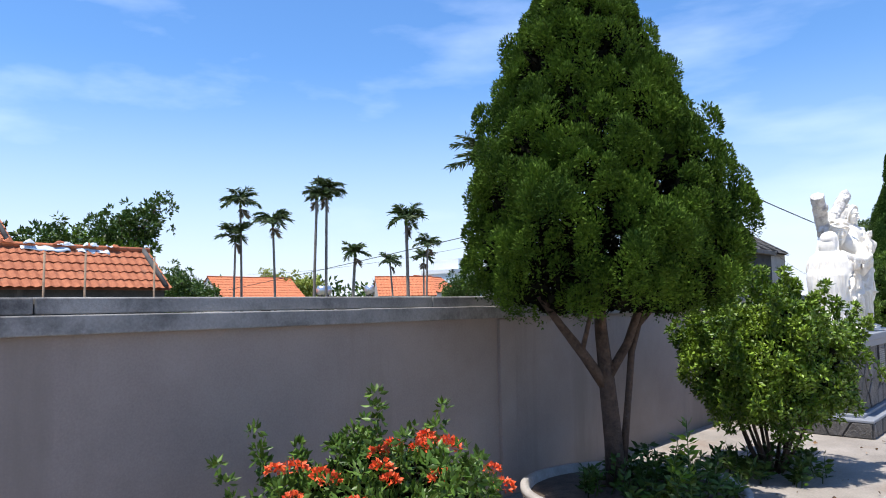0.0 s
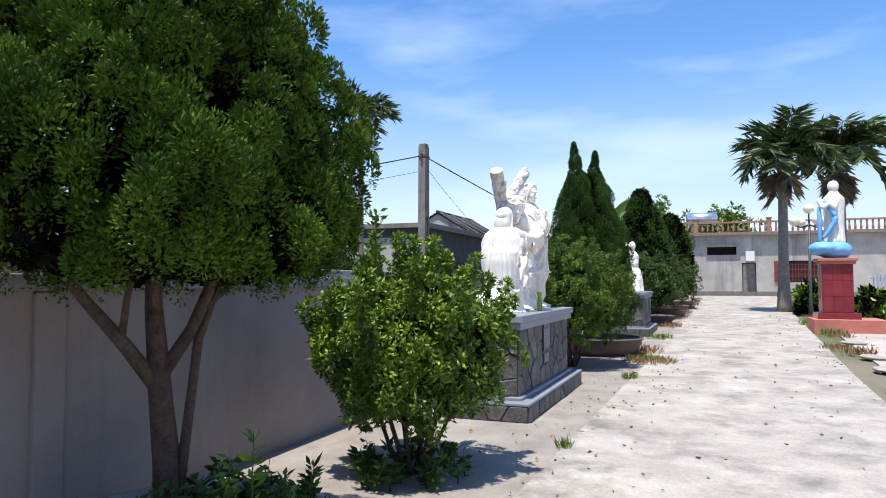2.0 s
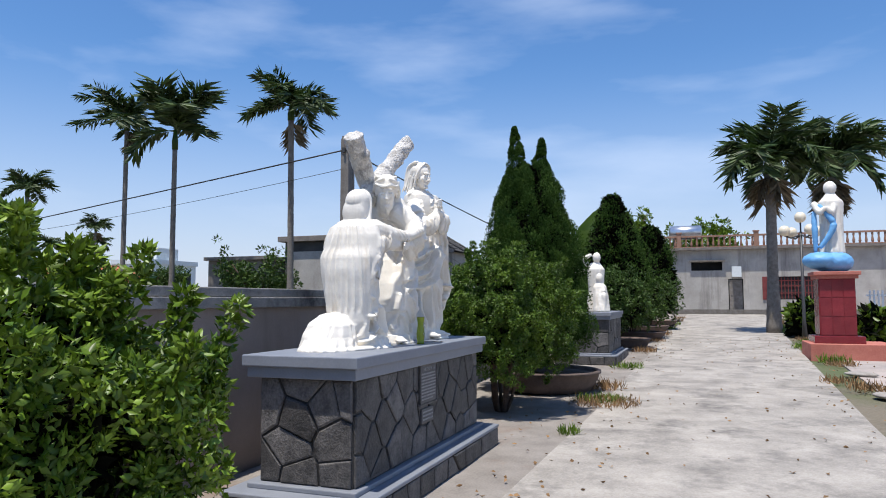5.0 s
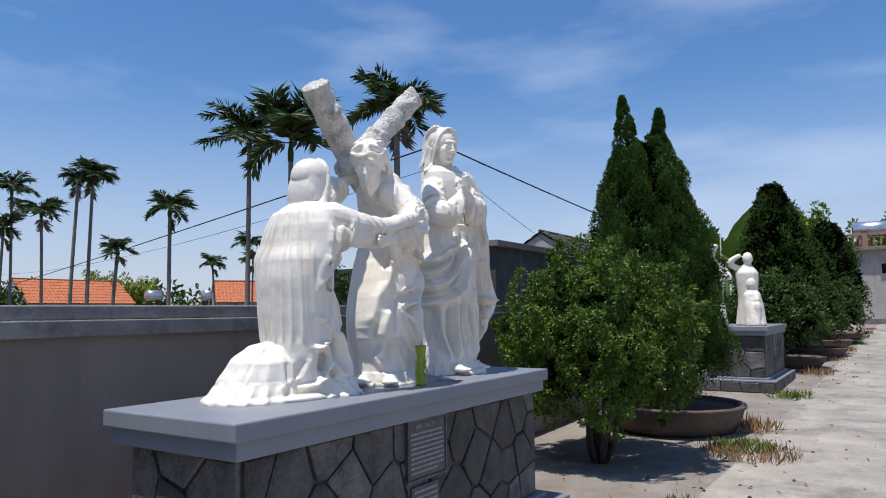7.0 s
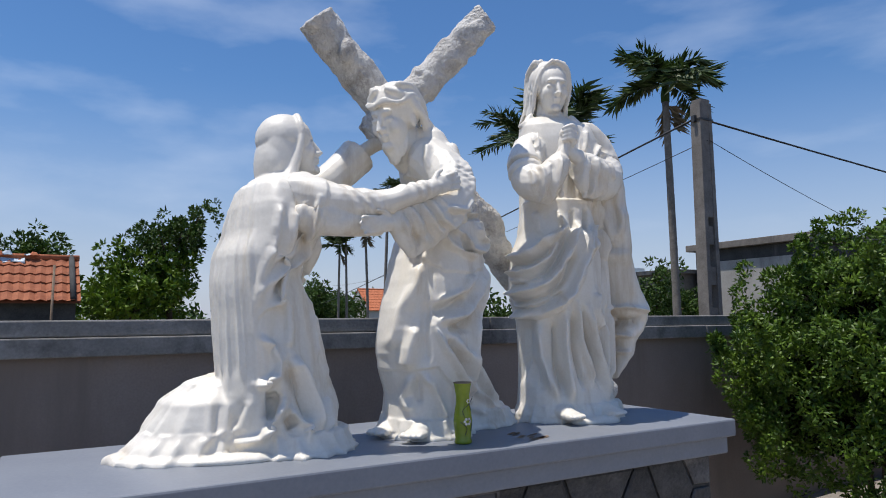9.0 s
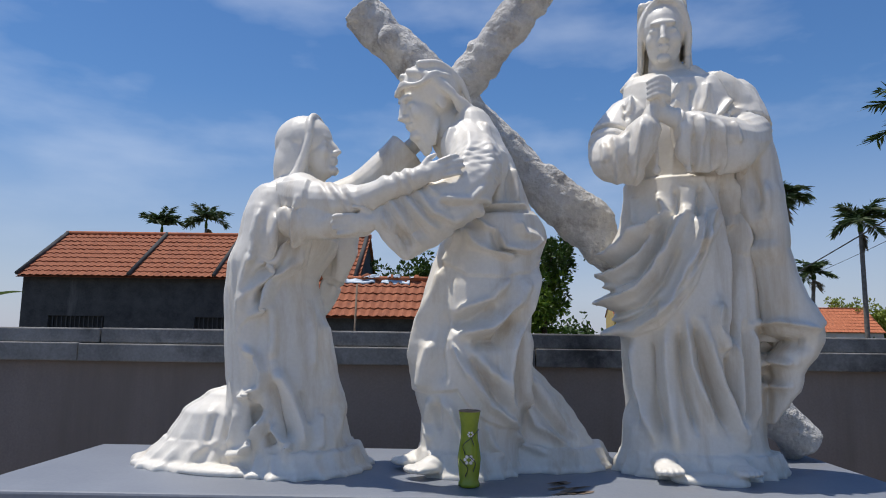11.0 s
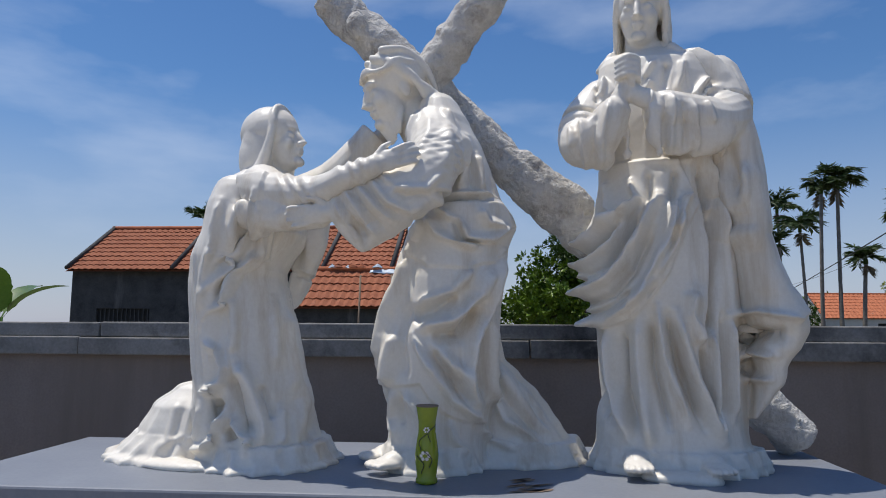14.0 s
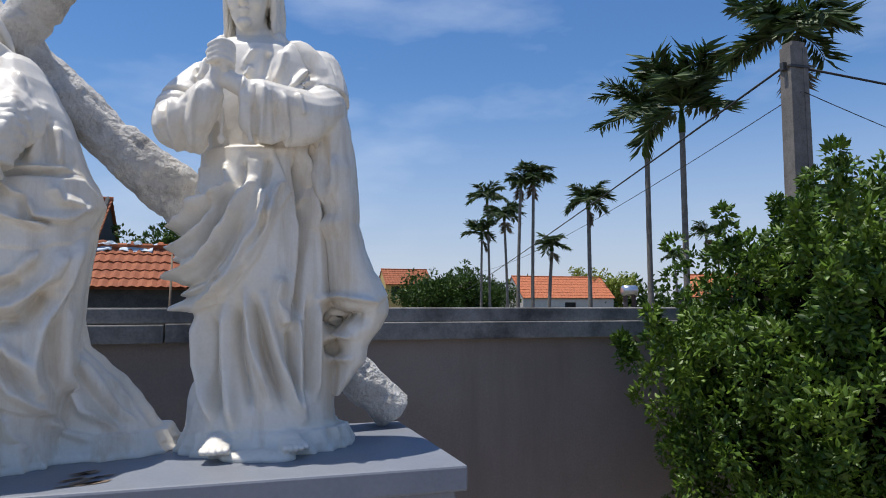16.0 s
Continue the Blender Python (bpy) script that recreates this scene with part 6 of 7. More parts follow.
# ---- buildings beyond the wall ----
def tiled_roof(name, w, run, rise_, material, parent, tile=.24, course=.34, lip=.035, label=""):
    """A pitched roof plane from the eave (0,0,0) along x and up towards +y, with stepped, rounded tiles."""
    nx, ny = int(w / tile) * 4, max(2, int(math.hypot(run, rise_) / course))
    V, F = [], []
    nz = np.array([0, -rise_, run]) / math.hypot(run, rise_)
    rnd = random.Random(int(w * 10))
    for j in range(ny):
        jit = [rnd.uniform(-.006, .006) for _ in range(nx // 4 + 2)]
        for t, up in ((j / ny, lip), ((j + 1) / ny, 0.0)):
            for i in range(nx + 1):
                wave = .022 * math.sin(2 * math.pi * i / 4)
                p = np.array([w * i / nx, run * t, rise_ * t]) + nz * (up + wave + jit[i // 4])
                V.append(p)
    for j in range(ny):
        a, b = (2 * j) * (nx + 1), (2 * j + 1) * (nx + 1)
        for i in range(nx):
            F.append((a + i, a + i + 1, b + i + 1, b + i))
            if j < ny - 1:
                c = (2 * j + 2) * (nx + 1)
                F.append((b + i, b + i + 1, c + i + 1, c + i))
    o = len(V)
    V += [np.array([x, y, z]) - nz * .07 for x, y, z in ((0, 0, 0), (w, 0, 0), (w, run, rise_), (0, run, rise_))]
    F.append((o, o + 3, o + 2, o + 1))
    ob = mesh_ob(name, np.array(V), [tuple(f) for f in F], material, parent)
    if label:
        ob["label"] = label
    return ob


def gable_house(x, y, z, w, depth, eave, ridge, label, wall_m, roof_m, over=.35, openings=(), ribs=(), group="village houses", rz=0.0, tile=.24, course=.34):
    """A long house, ridge along x; openings: (x0, x1, z0, z1) in the front."""
    ob = base("house", x, y, z, label, "house", group, rz=rz)
    bm = boxes((0, w, .12, depth, 0, eave))
    part("wall", bm, wall_m, ob)
    xs = sorted(openings)
    cuts, x0 = [], 0.0
    rows = []
    for a, b, c, d in xs:
        rows += [(x0, a, -.02, .12, 0, eave), (a, b, -.02, .12, 0, c), (a, b, -.02, .12, d, eave)]
        x0 = b
    rows.append((x0, w, -.02, .12, 0, eave))
    for r in rows:
        if r[1] - r[0] > .01 and r[5] - r[4] > .01:
            part("wall_panel", boxes(r), wall_m, ob)
    for a, b, c, d in xs:
        win = part("window", boxes((a, b, .10, .118, c, d)), M_DARK, ob)
        part("bars", boxes(*[(q, q + .03, .04, .07, c, d) for q in np.arange(a + .12, b - .05, .16)]), M_IRON, win)
    for s, gx in ((0, 0.0), (1, w - .15)):
        g = bmesh.new()
        vs = [g.verts.new(v) for v in ((gx, 0, eave), (gx, depth, eave), (gx, depth / 2, ridge - .03), (gx + .15, 0, eave), (gx + .15, depth, eave), (gx + .15, depth / 2, ridge - .03))]
        for f in ((0, 1, 2), (3, 5, 4), (0, 3, 4, 1), (1, 4, 5, 2), (2, 5, 3, 0)):
            g.faces.new([vs[i] for i in f])
        part("gable", g, wall_m, ob)
    sl = (ridge - eave) / (depth / 2)
    f = tiled_roof("roof", w + .2, depth / 2 + over, ridge - eave + over * sl, roof_m, ob, tile, course)
    f.location = (-.1, -over, eave - over * sl + .06)
    b = tiled_roof("roof", w + .2, depth / 2 + over, ridge - eave + over * sl, roof_m, ob, tile * 1.5, course * 1.5)
    b.matrix_basis = pose(w + .1, depth + over, eave - over * sl + .06, 0, 0, 180)
    tubes("ridge", [([(-.12, depth / 2, ridge + .09), (w / 2, depth / 2, ridge + .08), (w + .12, depth / 2, ridge + .09)], [.09, .09, .09])], roof_m, ob, 8)
    for q in ribs:
        n = math.hypot(depth / 2 + over, ridge - eave + over * sl)
        r = tubes("rib", [([(q, -over, eave - over * sl + .13), (q, depth / 2, ridge + .12)], [.075, .075])], M_DARKWALL, ob, 8)
    return ob


gable_house(-4.2, 24.3, 0, 11.9, 5.4, 3.75, 5.45, "long dark-walled house with an old orange tile roof", M_DARKWALL, M_TILE, .35, ((1.0, 3.0, 1.4, 2.2), (6.2, 8.2, 1.4, 2.2)), (-.05, 3.9, 6.9, 9.4, 11.85))
gable_house(5.2, 20.6, 0, 5.7, 2.6, 2.35, 3.35, "low shed with an uneven old orange tile roof", M_DARKWALL, M_TILE, .3, (), (5.62,))
rs = random.Random(8)
deb = base("roof_debris", 5.6, 21.9, 3.42, "blue and white plastic scraps and broken tiles on the shed ridge", "debris")
for i in range(16):
    V, F = [], []
    cx, n = rs.uniform(0, 5.0), 5
    sx, sy, sz = rs.uniform(.12, .4), rs.uniform(.1, .22), rs.uniform(.05, .14)
    for a in range(n):
        for b in range(n):
            V.append((cx + sx * (a / (n - 1) - .5) + rs.uniform(-.03, .03), sy * (b / (n - 1) - .5) - .1, sz * math.sin(math.pi * a / (n - 1)) * math.sin(math.pi * b / (n - 1)) + rs.uniform(-.02, .03) + .05))
    for a in range(n - 1):
        for b in range(n - 1):
            F.append((a * n + b, a * n + b + 1, (a + 1) * n + b + 1, (a + 1) * n + b))
    mesh_ob("scrap", V, F, M_CLOTH if i % 3 else M_TILE, deb)
for sx, sy in ((8.25, 19.7), (7.3, 19.9), (10.3, 20.0)):
    p = tubes("pole", [([(sx, sy, 0), (sx + .05, sy + .1, 3.1)], [.035, .028])], M_WOOD, None, 8)
    tagged(p, "thin weathered wooden pole leaning on the shed", "pole", "wooden poles")
gable_house(45.6, 76.5, 0, 12.2, 6.5, 3.1, 5.6, "single-storey pale house with a bright orange roof", M_PALEWALL, M_TILE, .3, ((5.5, 7.0, 1.2, 2.4),), (), tile=.4, course=.5)
gable_house(58, 62, 0, 7, 5.5, 3.0, 5.2, "village house with an orange roof among palms", M_GREYWALL, M_TILE, .3, (), (), rz=-35, tile=.4, course=.5)
gable_house(66, 60, 0, 9, 6, 3.4, 5.4, "village house with an orange roof among palms", M_PALEWALL, M_TILE, .3, (), (), rz=20, tile=.4, course=.5)
gable_house(42.0, 13.6, 0, 6.5, 4.0, 4.5, 5.7, "grey house with a weathered tiled roof behind the hut", M_GREYWALL, M_DARKWALL, .3, (), (.3, 2.2, 4.1, 6.0))
gable_house(32.3, 92, 0, 6.4, 5, 5.2, 7.1, "two-storey yellow house with an orange roof", M_YWALL, M_TILE, .4, ((.8, 2.0, 3.4, 4.7), (3.4, 4.8, 3.4, 4.7)), (), tile=.4, course=.5)
# flat-roofed white house in the distance
fh = base("house", 76, 66, 0, "white two-storey house with a flat roof in the distance", "house", "village houses")
part("wall", boxes((0, 9, 0, 6, 0, 6.2), (2, 6, .5, 5.5, 6.2, 8.4)), M_FENCE, fh)
part("parapet", boxes((-.2, 9.2, -.2, 0, 6.2, 6.8), (-.2, 0, -.2, 6, 6.2, 6.8)), M_FENCE, fh)
for k in range(3):
    wdw = part("window", boxes((1 + k * 2.8, 2.4 + k * 2.8, -.05, .02, 3.6, 5.2)), M_DARK, fh)

# flat-roofed hut just behind the wall
hut = base("hut", 27.0, 10.2, 0, "flat-roofed dark cement hut behind the boundary wall", "hut")
part("wall", boxes((0, 7.5, 0, 3.5, 0, 3.55)), M_DARKWALL, hut, "dark cement")
part("roof_slab", boxes((-.2, 7.7, -.2, 3.7, 3.55, 3.74), bev=.01), M_POLE, hut)
# the west face is much paler than the hut's other faces
part("pale_panel", boxes((-.025, -.003, .25, 3.4, .4, 3.2)), M_GREYWALL, hut, "pale render panel on the west face")
part("doorway", boxes((3.4, 4.3, -.02, -.002, .2, 2.3)), M_DARK, hut)
shed2 = base("lean_to", 26.2, 13.9, 0, "low cement lean-to beside the hut", "hut")
part("wall", boxes((0, 3, 0, 2.5, 0, 2.9)), M_POLE, shed2)
part("roof_slab", boxes((-.15, 3.1, -.15, 2.6, 2.9, 3.02)), M_POLE, shed2)

# ---- far house at the end of the drive ----
gz = rise(49)
fh2 = base("flat_roof_house", 49.3, 0, gz, "flat-roofed stained cement house closing the drive", "house")
def facade(rows, name, material, parent, label=""):
    return part(name, boxes(*rows), material, parent, label)
H = 3.75
ops = sorted([(-1.45, .25, 2.55, 3.05), (-2.55, -1.75, 0.05, 2.05), (-6.3, -4.2, .85, 2.15)])
rows, y0 = [], -10.4
for a, b, c, d in ops:
    rows += [(0, .22, y0, a, 0, H), (0, .22, a, b, d, H)]
    if c > 0.06:
        rows.append((0, .22, a, b, 0, c))
    y0 = b
rows.append((0, .22, y0, 4.5, 0, H))
for r in rows:
    facade([r], "wall_panel", M_GREYWALL, fh2, "grey render with black weather streaks")
facade([(.22, 7, -10.4, -10.2, 0, H), (.22, 7, 4.3, 4.5, 0, H), (.6, .7, -10.2, 4.3, 0, H)], "side_walls", M_DARK, fh2)
facade([(-.35, 7, -10.6, 4.7, H, H + .14)], "roof_slab", M_POLE, fh2)
facade([(-.06, .0, -10.4, 4.5, 0, .28)], "plinth_course", M_POLE, fh2)
facade([(-.25, 0, -1.6, .35, 3.08, 3.16)], "hood", M_POLE, fh2)
door = facade([(.05, .09, -2.5, -1.8, .05, 2.0)], "door", M_POLE, fh2, "plain grey door")
facade([(.04, .05, -1.95, -1.9, 1.0, 1.1)], "handle", M_IRON, door)
win = facade([(.10, .14, -6.2, -4.3, .9, 2.1)], "window", M_DARK, fh2)
facade([(.05, .08, q, q + .04, .9, 2.1) for q in np.arange(-6.1, -4.3, .17)] + [(.05, .08, -6.2, -4.3, z, z + .04) for z in (1.2, 1.6, 1.9)], "grille", M_RED, win)
facade([(-.06, -.01, -4.2, -3.55, .85, 2.15)], "shutter", M_RED, fh2, "dark red shutter")
facade([(-.06, -.01, -6.95, -6.3, .85, 2.15)], "shutter", M_RED, fh2, "dark red shutter")
facade([(-.5, -.06, -2.45, -1.95, 2.15, 2.75)], "air_box", M_FENCE, fh2, "small white box above the door")
bal = base("balustrade", 49.1, 0, gz + H + .14, "terracotta roof balustrade on the far house", "balustrade")
facade([(0, .16, -10.5, 4.6, .62, .72)], "rail", M_TERRA, bal)
facade([(0, .16, -10.5, 4.6, .0, .06)], "foot", M_TERRA, bal)
vb = [(.045, .06), (.075, .18), (.06, .3), (.04, .42), (.06, .55), (.05, .62)]
b0 = lathe("baluster", vb, M_TERRA, bal, 10)
b0.location = (.08, -10.3, 0)
k = -10.0
while k < 4.5:
    o = new("baluster", b0.data)
    o.parent, o.location = bal, (.08, k, 0)
    k += .30
for k in (-10.45, -6.9, -3.3, .9, 4.4):
    part("pier", boxes((-.03, .20, k - .13, k + .13, 0, .86), (-.06, .23, k - .17, k + .17, .86, .93)), M_TERRA, bal)
tank = base("water_tank", 50.6, .55, gz + H + .14, "horizontal steel water tank on the flat roof", "water tank")
tubes("cylinder", [([(0, -.95, 1.05), (0, -.85, 1.05), (0, .85, 1.05), (0, .95, 1.05)], [.22, .42, .42, .22])], M_STEEL, tank, 24)
part("stand", boxes((-.4, .4, -.7, -.6, 0, .65), (-.4, .4, .6, .7, 0, .65)), M_IRON, tank)

# ---- blue and white statue on its red pedestal ----
mz = rise(23.5)
ped = base("pedestal", 23.6, -3.1, mz, "dark red tiled pedestal on a faded red base", "pedestal")
part("base_step", boxes((-.72, .72, -1.05, .62, -.05, .34), bev=.012), M_REDPAINT, ped, "faded red painted cement")
part("second_step", boxes((-.5, .5, -.5, .5, .34, .5), bev=.01), M_REDTILE, ped)
part("shaft", boxes((-.36, .36, -.36, .36, .5, 1.78)), M_REDTILE, ped)
for zz in range(3):
    for yy in range(3):
        t = part("tile", boxes((-.372, -.355, -.345 + yy * .235, -.12 + yy * .235, .52 + zz * .42, .925 + zz * .42), bev=.006), M_REDTILE, ped)
        t2 = part("tile", boxes((-.345 + yy * .235, -.12 + yy * .235, .355, .372, .52 + zz * .42, .925 + zz * .42), bev=.006), M_REDTILE, ped)
part("cap", boxes((-.42, .42, -.42, .42, 1.78, 1.86), (-.47, .47, -.47, .47, 1.86, 1.94), bev=.01), M_REDPAINT, ped)
mb = [ell((23.6, -3.1, mz + 2.16), (.42, .42, .26)), ell((23.5, -2.83, mz + 2.2), (.4, .38, .2)), ell((23.7, -3.03, mz + 2.22), (.4, .36, .2))]
fused("cloud_base", mb, .03, M_BLUE, "rounded blue painted cloud base under the statue", "statue base", .01, 21, (23.6, -3.1, mz + 1.94), 1)
mr = [robe([(23.6, -3.1, mz + 2.36, .25, .27), (23.6, -3.1, mz + 2.8, .21, .24), (23.6, -3.1, mz + 3.2, .20, .24), (23.6, -3.1, mz + 3.55, .19, .25), (23.6, -3.1, mz + 3.7, .11, .13), (23.6, -3.1, mz + 3.8, .06, .06)], 7, .09, 51, 48), ell((23.57, -3.1, mz + 3.86), (.1, .1, .14)), ell((23.62, -3.1, mz + 3.88), (.13, .14, .16))]
mr += [limb([(23.5, -2.75, mz + 3.5), (23.35, -2.83, mz + 3.3), (23.32, -2.93, mz + 3.4)], [.08, .07, .04]), limb([(23.5, -3.15, mz + 3.5), (23.35, -3.07, mz + 3.3), (23.32, -2.97, mz + 3.4)], [.08, .07, .04])]
fused("robed_statue", mr, .02, M_WHITE, "white robed statue with a blue mantle on a blue cloud", "statue", .004, 22, (23.6, -3.1, mz + 2.36), 1)
sash = [limb([(23.42, -2.83, mz + 3.45), (23.34, -3.1, mz + 3.0), (23.34, -2.83, mz + 2.5)], [.056, .08, .048], 10), limb([(23.48, -2.73, mz + 3.3), (23.42, -2.73, mz + 2.9), (23.40, -2.73, mz + 2.42)], [.049, .07, .042], 10)]
fused("mantle", sash, .02, M_BLUE, "blue painted mantle of the robed statue", "statue", .004, 23, (23.42, -2.83, mz + 2.4), 1)
# lantern post with cream globes
lp = base("street_lamp", 29.6, -3.2, rise(29.6), "dark iron lamp post with five cream globes", "lamp")
tubes("post", [([(0, 0, 0), (0, 0, .6), (0, 0, 3.3)], [.09, .05, .04])], M_IRON, lp, 10)
for i in range(5):
    a = 2 * math.pi * i / 4
    q = (0, 0, 3.75) if i == 4 else (.52 * math.cos(a + .4), .52 * math.sin(a + .4), 3.32)
    tubes("arm", [([(0, 0, 3.2), ((q[0]) * .6, q[1] * .6, 3.1 if i < 4 else 3.4), (q[0], q[1], q[2] - .15)], [.025, .025, .025])], M_IRON, lp, 6)
    v, f = ell(q, (.17, .17, .17))
    mesh_ob("globe", [tuple(p) for p in v], f, M_GLOBE, lp, True)

# stone urn, low round bed, fence and plants at the far right
urn = base("urn", 24.4, -4.6, rise(24.6), "small pale stone urn on a square foot", "urn")
lathe("bowl", [(.08, .06), (.04, .12), (.035, .2), (.10, .32), (.12, .40), (.10, .42), (.05, .56), (.02, .62)], M_PALEWALL, urn, 20)
part("foot", boxes((-.11, .11, -.11, .11, 0, .06), bev=.01), M_POLE, urn)
planter(33.0, -8.2, rise(33), 1.6, .32, "wide low cement bed with dark plants", M_POTG, 5)
weeds("bedding_plants", 33, -8.2, rise(33) + .3, 1.3, 1.3, .5, 16, .2, "dark bedding plants in the low cement bed", 31, M_LEAFD, 60)
fence = base("fence", 40, -14.5, rise(40), "white picket fence at the far side of the yard", "fence")
part("rail", boxes((0, .06, 0, 7.6, .35, .42), (0, .06, 0, 7.6, 1.15, 1.22)), M_FENCE, fence)
b0 = part("picket", boxes((-.03, -.005, 0, .075, 0, 1.4), bev=.006), M_FENCE, fence)
for i in range(1, 48):
    o = new("picket", b0.data)
    o.parent, o.location = fence, (0, i * .158, 0)
shrub("yellow_shrub", 31.5, -7.3, rise(31), (0, 0, 2.2), 1.0, .8, 300, 20, .12, "loose yellow-green shrub in the yard", 57, M_YLEAF, 8, .03, .2, 0, .6, fork=1.0)
shrub("spiky_shrub", 27.2, -4.6, rise(27), (0, 0, .5), .32, .4, 36, 12, .26, "spiky green shrub behind the red pedestal", 58, M_LEAF, 5, .02, .15, 0, .6)
for bx, by, bs in ((30.5, -3.4, 59),):
    shrub("spiky_shrub", bx, by, rise(bx), (0, 0, .5), .45, .5, 60, 14, .3, "spiky green plant by the lamp post", bs, M_LEAF, 5, .02, .15, 0, .6)
# broad-leaved tree at the edge of the yard
shrub("broadleaf_tree", 17.4, -5.0, 0, (0, 0, 3.1), 1.5, 1.2, 420, 18, .24, "broad-leaved tree with long drooping leaves in the yard", 60, M_LEAF, 6, .06, .25, 0, .6, category="tree", fork=1.6)


def broad_tree(x, y, z, h, r, label, seed, n=380, leaf=.22, material=M_LEAFD, gap=.55):
    """A garden tree: trunk, limbs and an uneven crown of leaf clumps with gaps."""
    rng = np.random.default_rng(seed)
    rnd = random.Random(seed)
    ob = base("tree", x, y, z, label, "tree", "trees beyond the wall")
    lim, cs = [], []
    lim.append(([(0, 0, 0), (.05, 0, h * .25), (0, .05, h * .5)], [r * .09, r * .075, r * .05]))
    for i in range(9):
        a = 2 * math.pi * i / 9 + rnd.uniform(-.3, .3)
        e = Vector((math.cos(a) * r * rnd.uniform(.35, .95), math.sin(a) * r * rnd.uniform(.35, .95), h * rnd.uniform(.55, .95)))
        s = Vector((0, .03, h * rnd.uniform(.3, .5)))
        lim.append(([s, s.lerp(e, .5) + Vector((0, 0, h * .06)), e], [r * .04, r * .028, r * .012]))
        for _ in range(n // 9):
            c = s.lerp(e, rnd.uniform(gap, 1.1)) + Vector((rnd.gauss(0, .2), rnd.gauss(0, .2), rnd.gauss(0, .14))) * r
            cs.append(tuple(c))
    tubes("trunk", lim, M_BARK, ob, 8, True, .08, rnd)
    cs = np.array(cs)
    nn = cs - np.array([0, 0, h * .6])
    nn /= np.linalg.norm(nn, axis=1)[:, None] + 1e-6
    p, d = clump_crown(cs, nn, r * .11 * rng.uniform(.6, 1.3, len(cs)), 26, rng)
    leaves("crown", p, d, leaf, leaf * .45, material, ob, rng, .6, .2, face=d)
    return ob


broad_tree(15.5, 34, 0, 7.2, 2.0, "airy broad-leaved tree behind the shed", 71, 260, .22, M_LEAFD)
broad_tree(9.2, 28, 0, 4.9, 2.2, "dense dark tree behind the shed", 72, 420, .22, M_LEAFD)
broad_tree(24.0, 12.6, 0, 3.0, 1.3, "dense dark tree just behind the wall", 73, 380, .12, M_LEAFD, .3)
broad_tree(60.5, 82, 0, 6.6, 4.0, "light green tree beside the orange-roofed house", 74, 300, .4, M_YLEAF)
broad_tree(33, 70, 0, 5.2, 5.0, "dark trees in front of the yellow house", 75, 420, .4, M_LEAFD)
broad_tree(39, 74, 0, 4.6, 4.0, "dark trees in front of the yellow house", 76, 380, .4, M_LEAFD)
broad_tree(51.5, 4.6, gz, 6.9, 2.2, "thin light green tree behind the flat-roofed house", 77, 200, .28, M_LEAF)
broad_tree(54.5, -.5, gz, 6.2, 2.0, "thin light green tree behind the flat-roofed house", 78, 180, .28, M_LEAF)
broad_tree(42, 6.5, 0, 5.6, 1.8, "dark tree beyond the boundary wall", 79, 260, .2, M_LEAFD)
broad_tree(60, 50, 0, 4.4, 3.2, "dark tree between the village houses", 80, 300, .3, M_LEAFD)
broad_tree(14.0, 34, 0, 4.6, 2.6, "low green thicket behind the shed", 81, 380, .3, M_LEAF)
# low scrub line beyond the wall
rng = np.random.default_rng(90)
m = 26000
sx = rng.uniform(-30, 120, m)
sy = 95 + 12 * np.sin(sx * .07) + rng.normal(0, 4, m)
sz = np.abs(rng.normal(0, 1, m)) * (1.4 + .8 * np.sin(sx * .31) + .5 * np.sin(sx * .9)) + .2
scr = leaves("scrub", np.stack([sx, sy, np.clip(sz, .1, 5.5)], 1), np.tile([0, 0, .4], (m, 1)), .9, .5, M_LEAFD, None, rng, .7)
tagged(scr, "low dark scrub and hedges behind the village", "scrub", kind="stuff")
# crumpled sheets thrown over the shed's ridge
def sheet_heap(x0, x1, y, z, material, label, seed):
    """A crumpled plastic sheet folded over a ridge."""
    V, F = [], []
    nx, ny = 26, 11
    for i in range(nx):
        for j in range(ny):
            t = j / (ny - 1) * 2 - 1
            x = x0 + (x1 - x0) * i / (nx - 1)
            q = noise.noise(Vector((x * 3.1, t * 2.3, seed))) + .5 * noise.noise(Vector((x * 7, t * 6, seed + 4)))
            V.append((x, y + t * (.24 + .10 * noise.noise(Vector((x * 2, seed, 0)))), z - .18 * abs(t) + .06 + .07 * q))
    for i in range(nx - 1):
        for j in range(ny - 1):
            F.append((i * ny + j, i * ny + j + 1, (i + 1) * ny + j + 1, (i + 1) * ny + j))
    ob = mesh_ob("plastic_sheet", V, F, material, None, True)
    md = ob.modifiers.new("thickness", 'SOLIDIFY')
    md.thickness = .012
    return tagged(ob, label, "plastic sheet", "sheets on the shed roof")


sheet_heap(7.3, 8.6, 21.9, 3.40, M_CLOTH, "crumpled pale blue plastic sheet on the shed ridge", 3)
sheet_heap(8.8, 9.7, 21.9, 3.38, M_CLOTH, "crumpled pale blue plastic sheet on the shed ridge", 8)
# two steel tanks among the roofs
for tx, ty in ((56, 70), (60.5, 66)):
    t = base("water_tank", tx, ty, 0, "round steel water tank on a frame among the roofs", "water tank", "village tanks")
    tubes("cylinder", [([(-.9, 0, 3.7), (-.8, 0, 3.7), (.8, 0, 3.7), (.9, 0, 3.7)], [.3, .6, .6, .3])], M_STEEL, t, 20)
    part("stand", boxes((-.6, -.5, -.4, .4, 0, 3.15), (.5, .6, -.4, .4, 0, 3.15)), M_IRON, t)


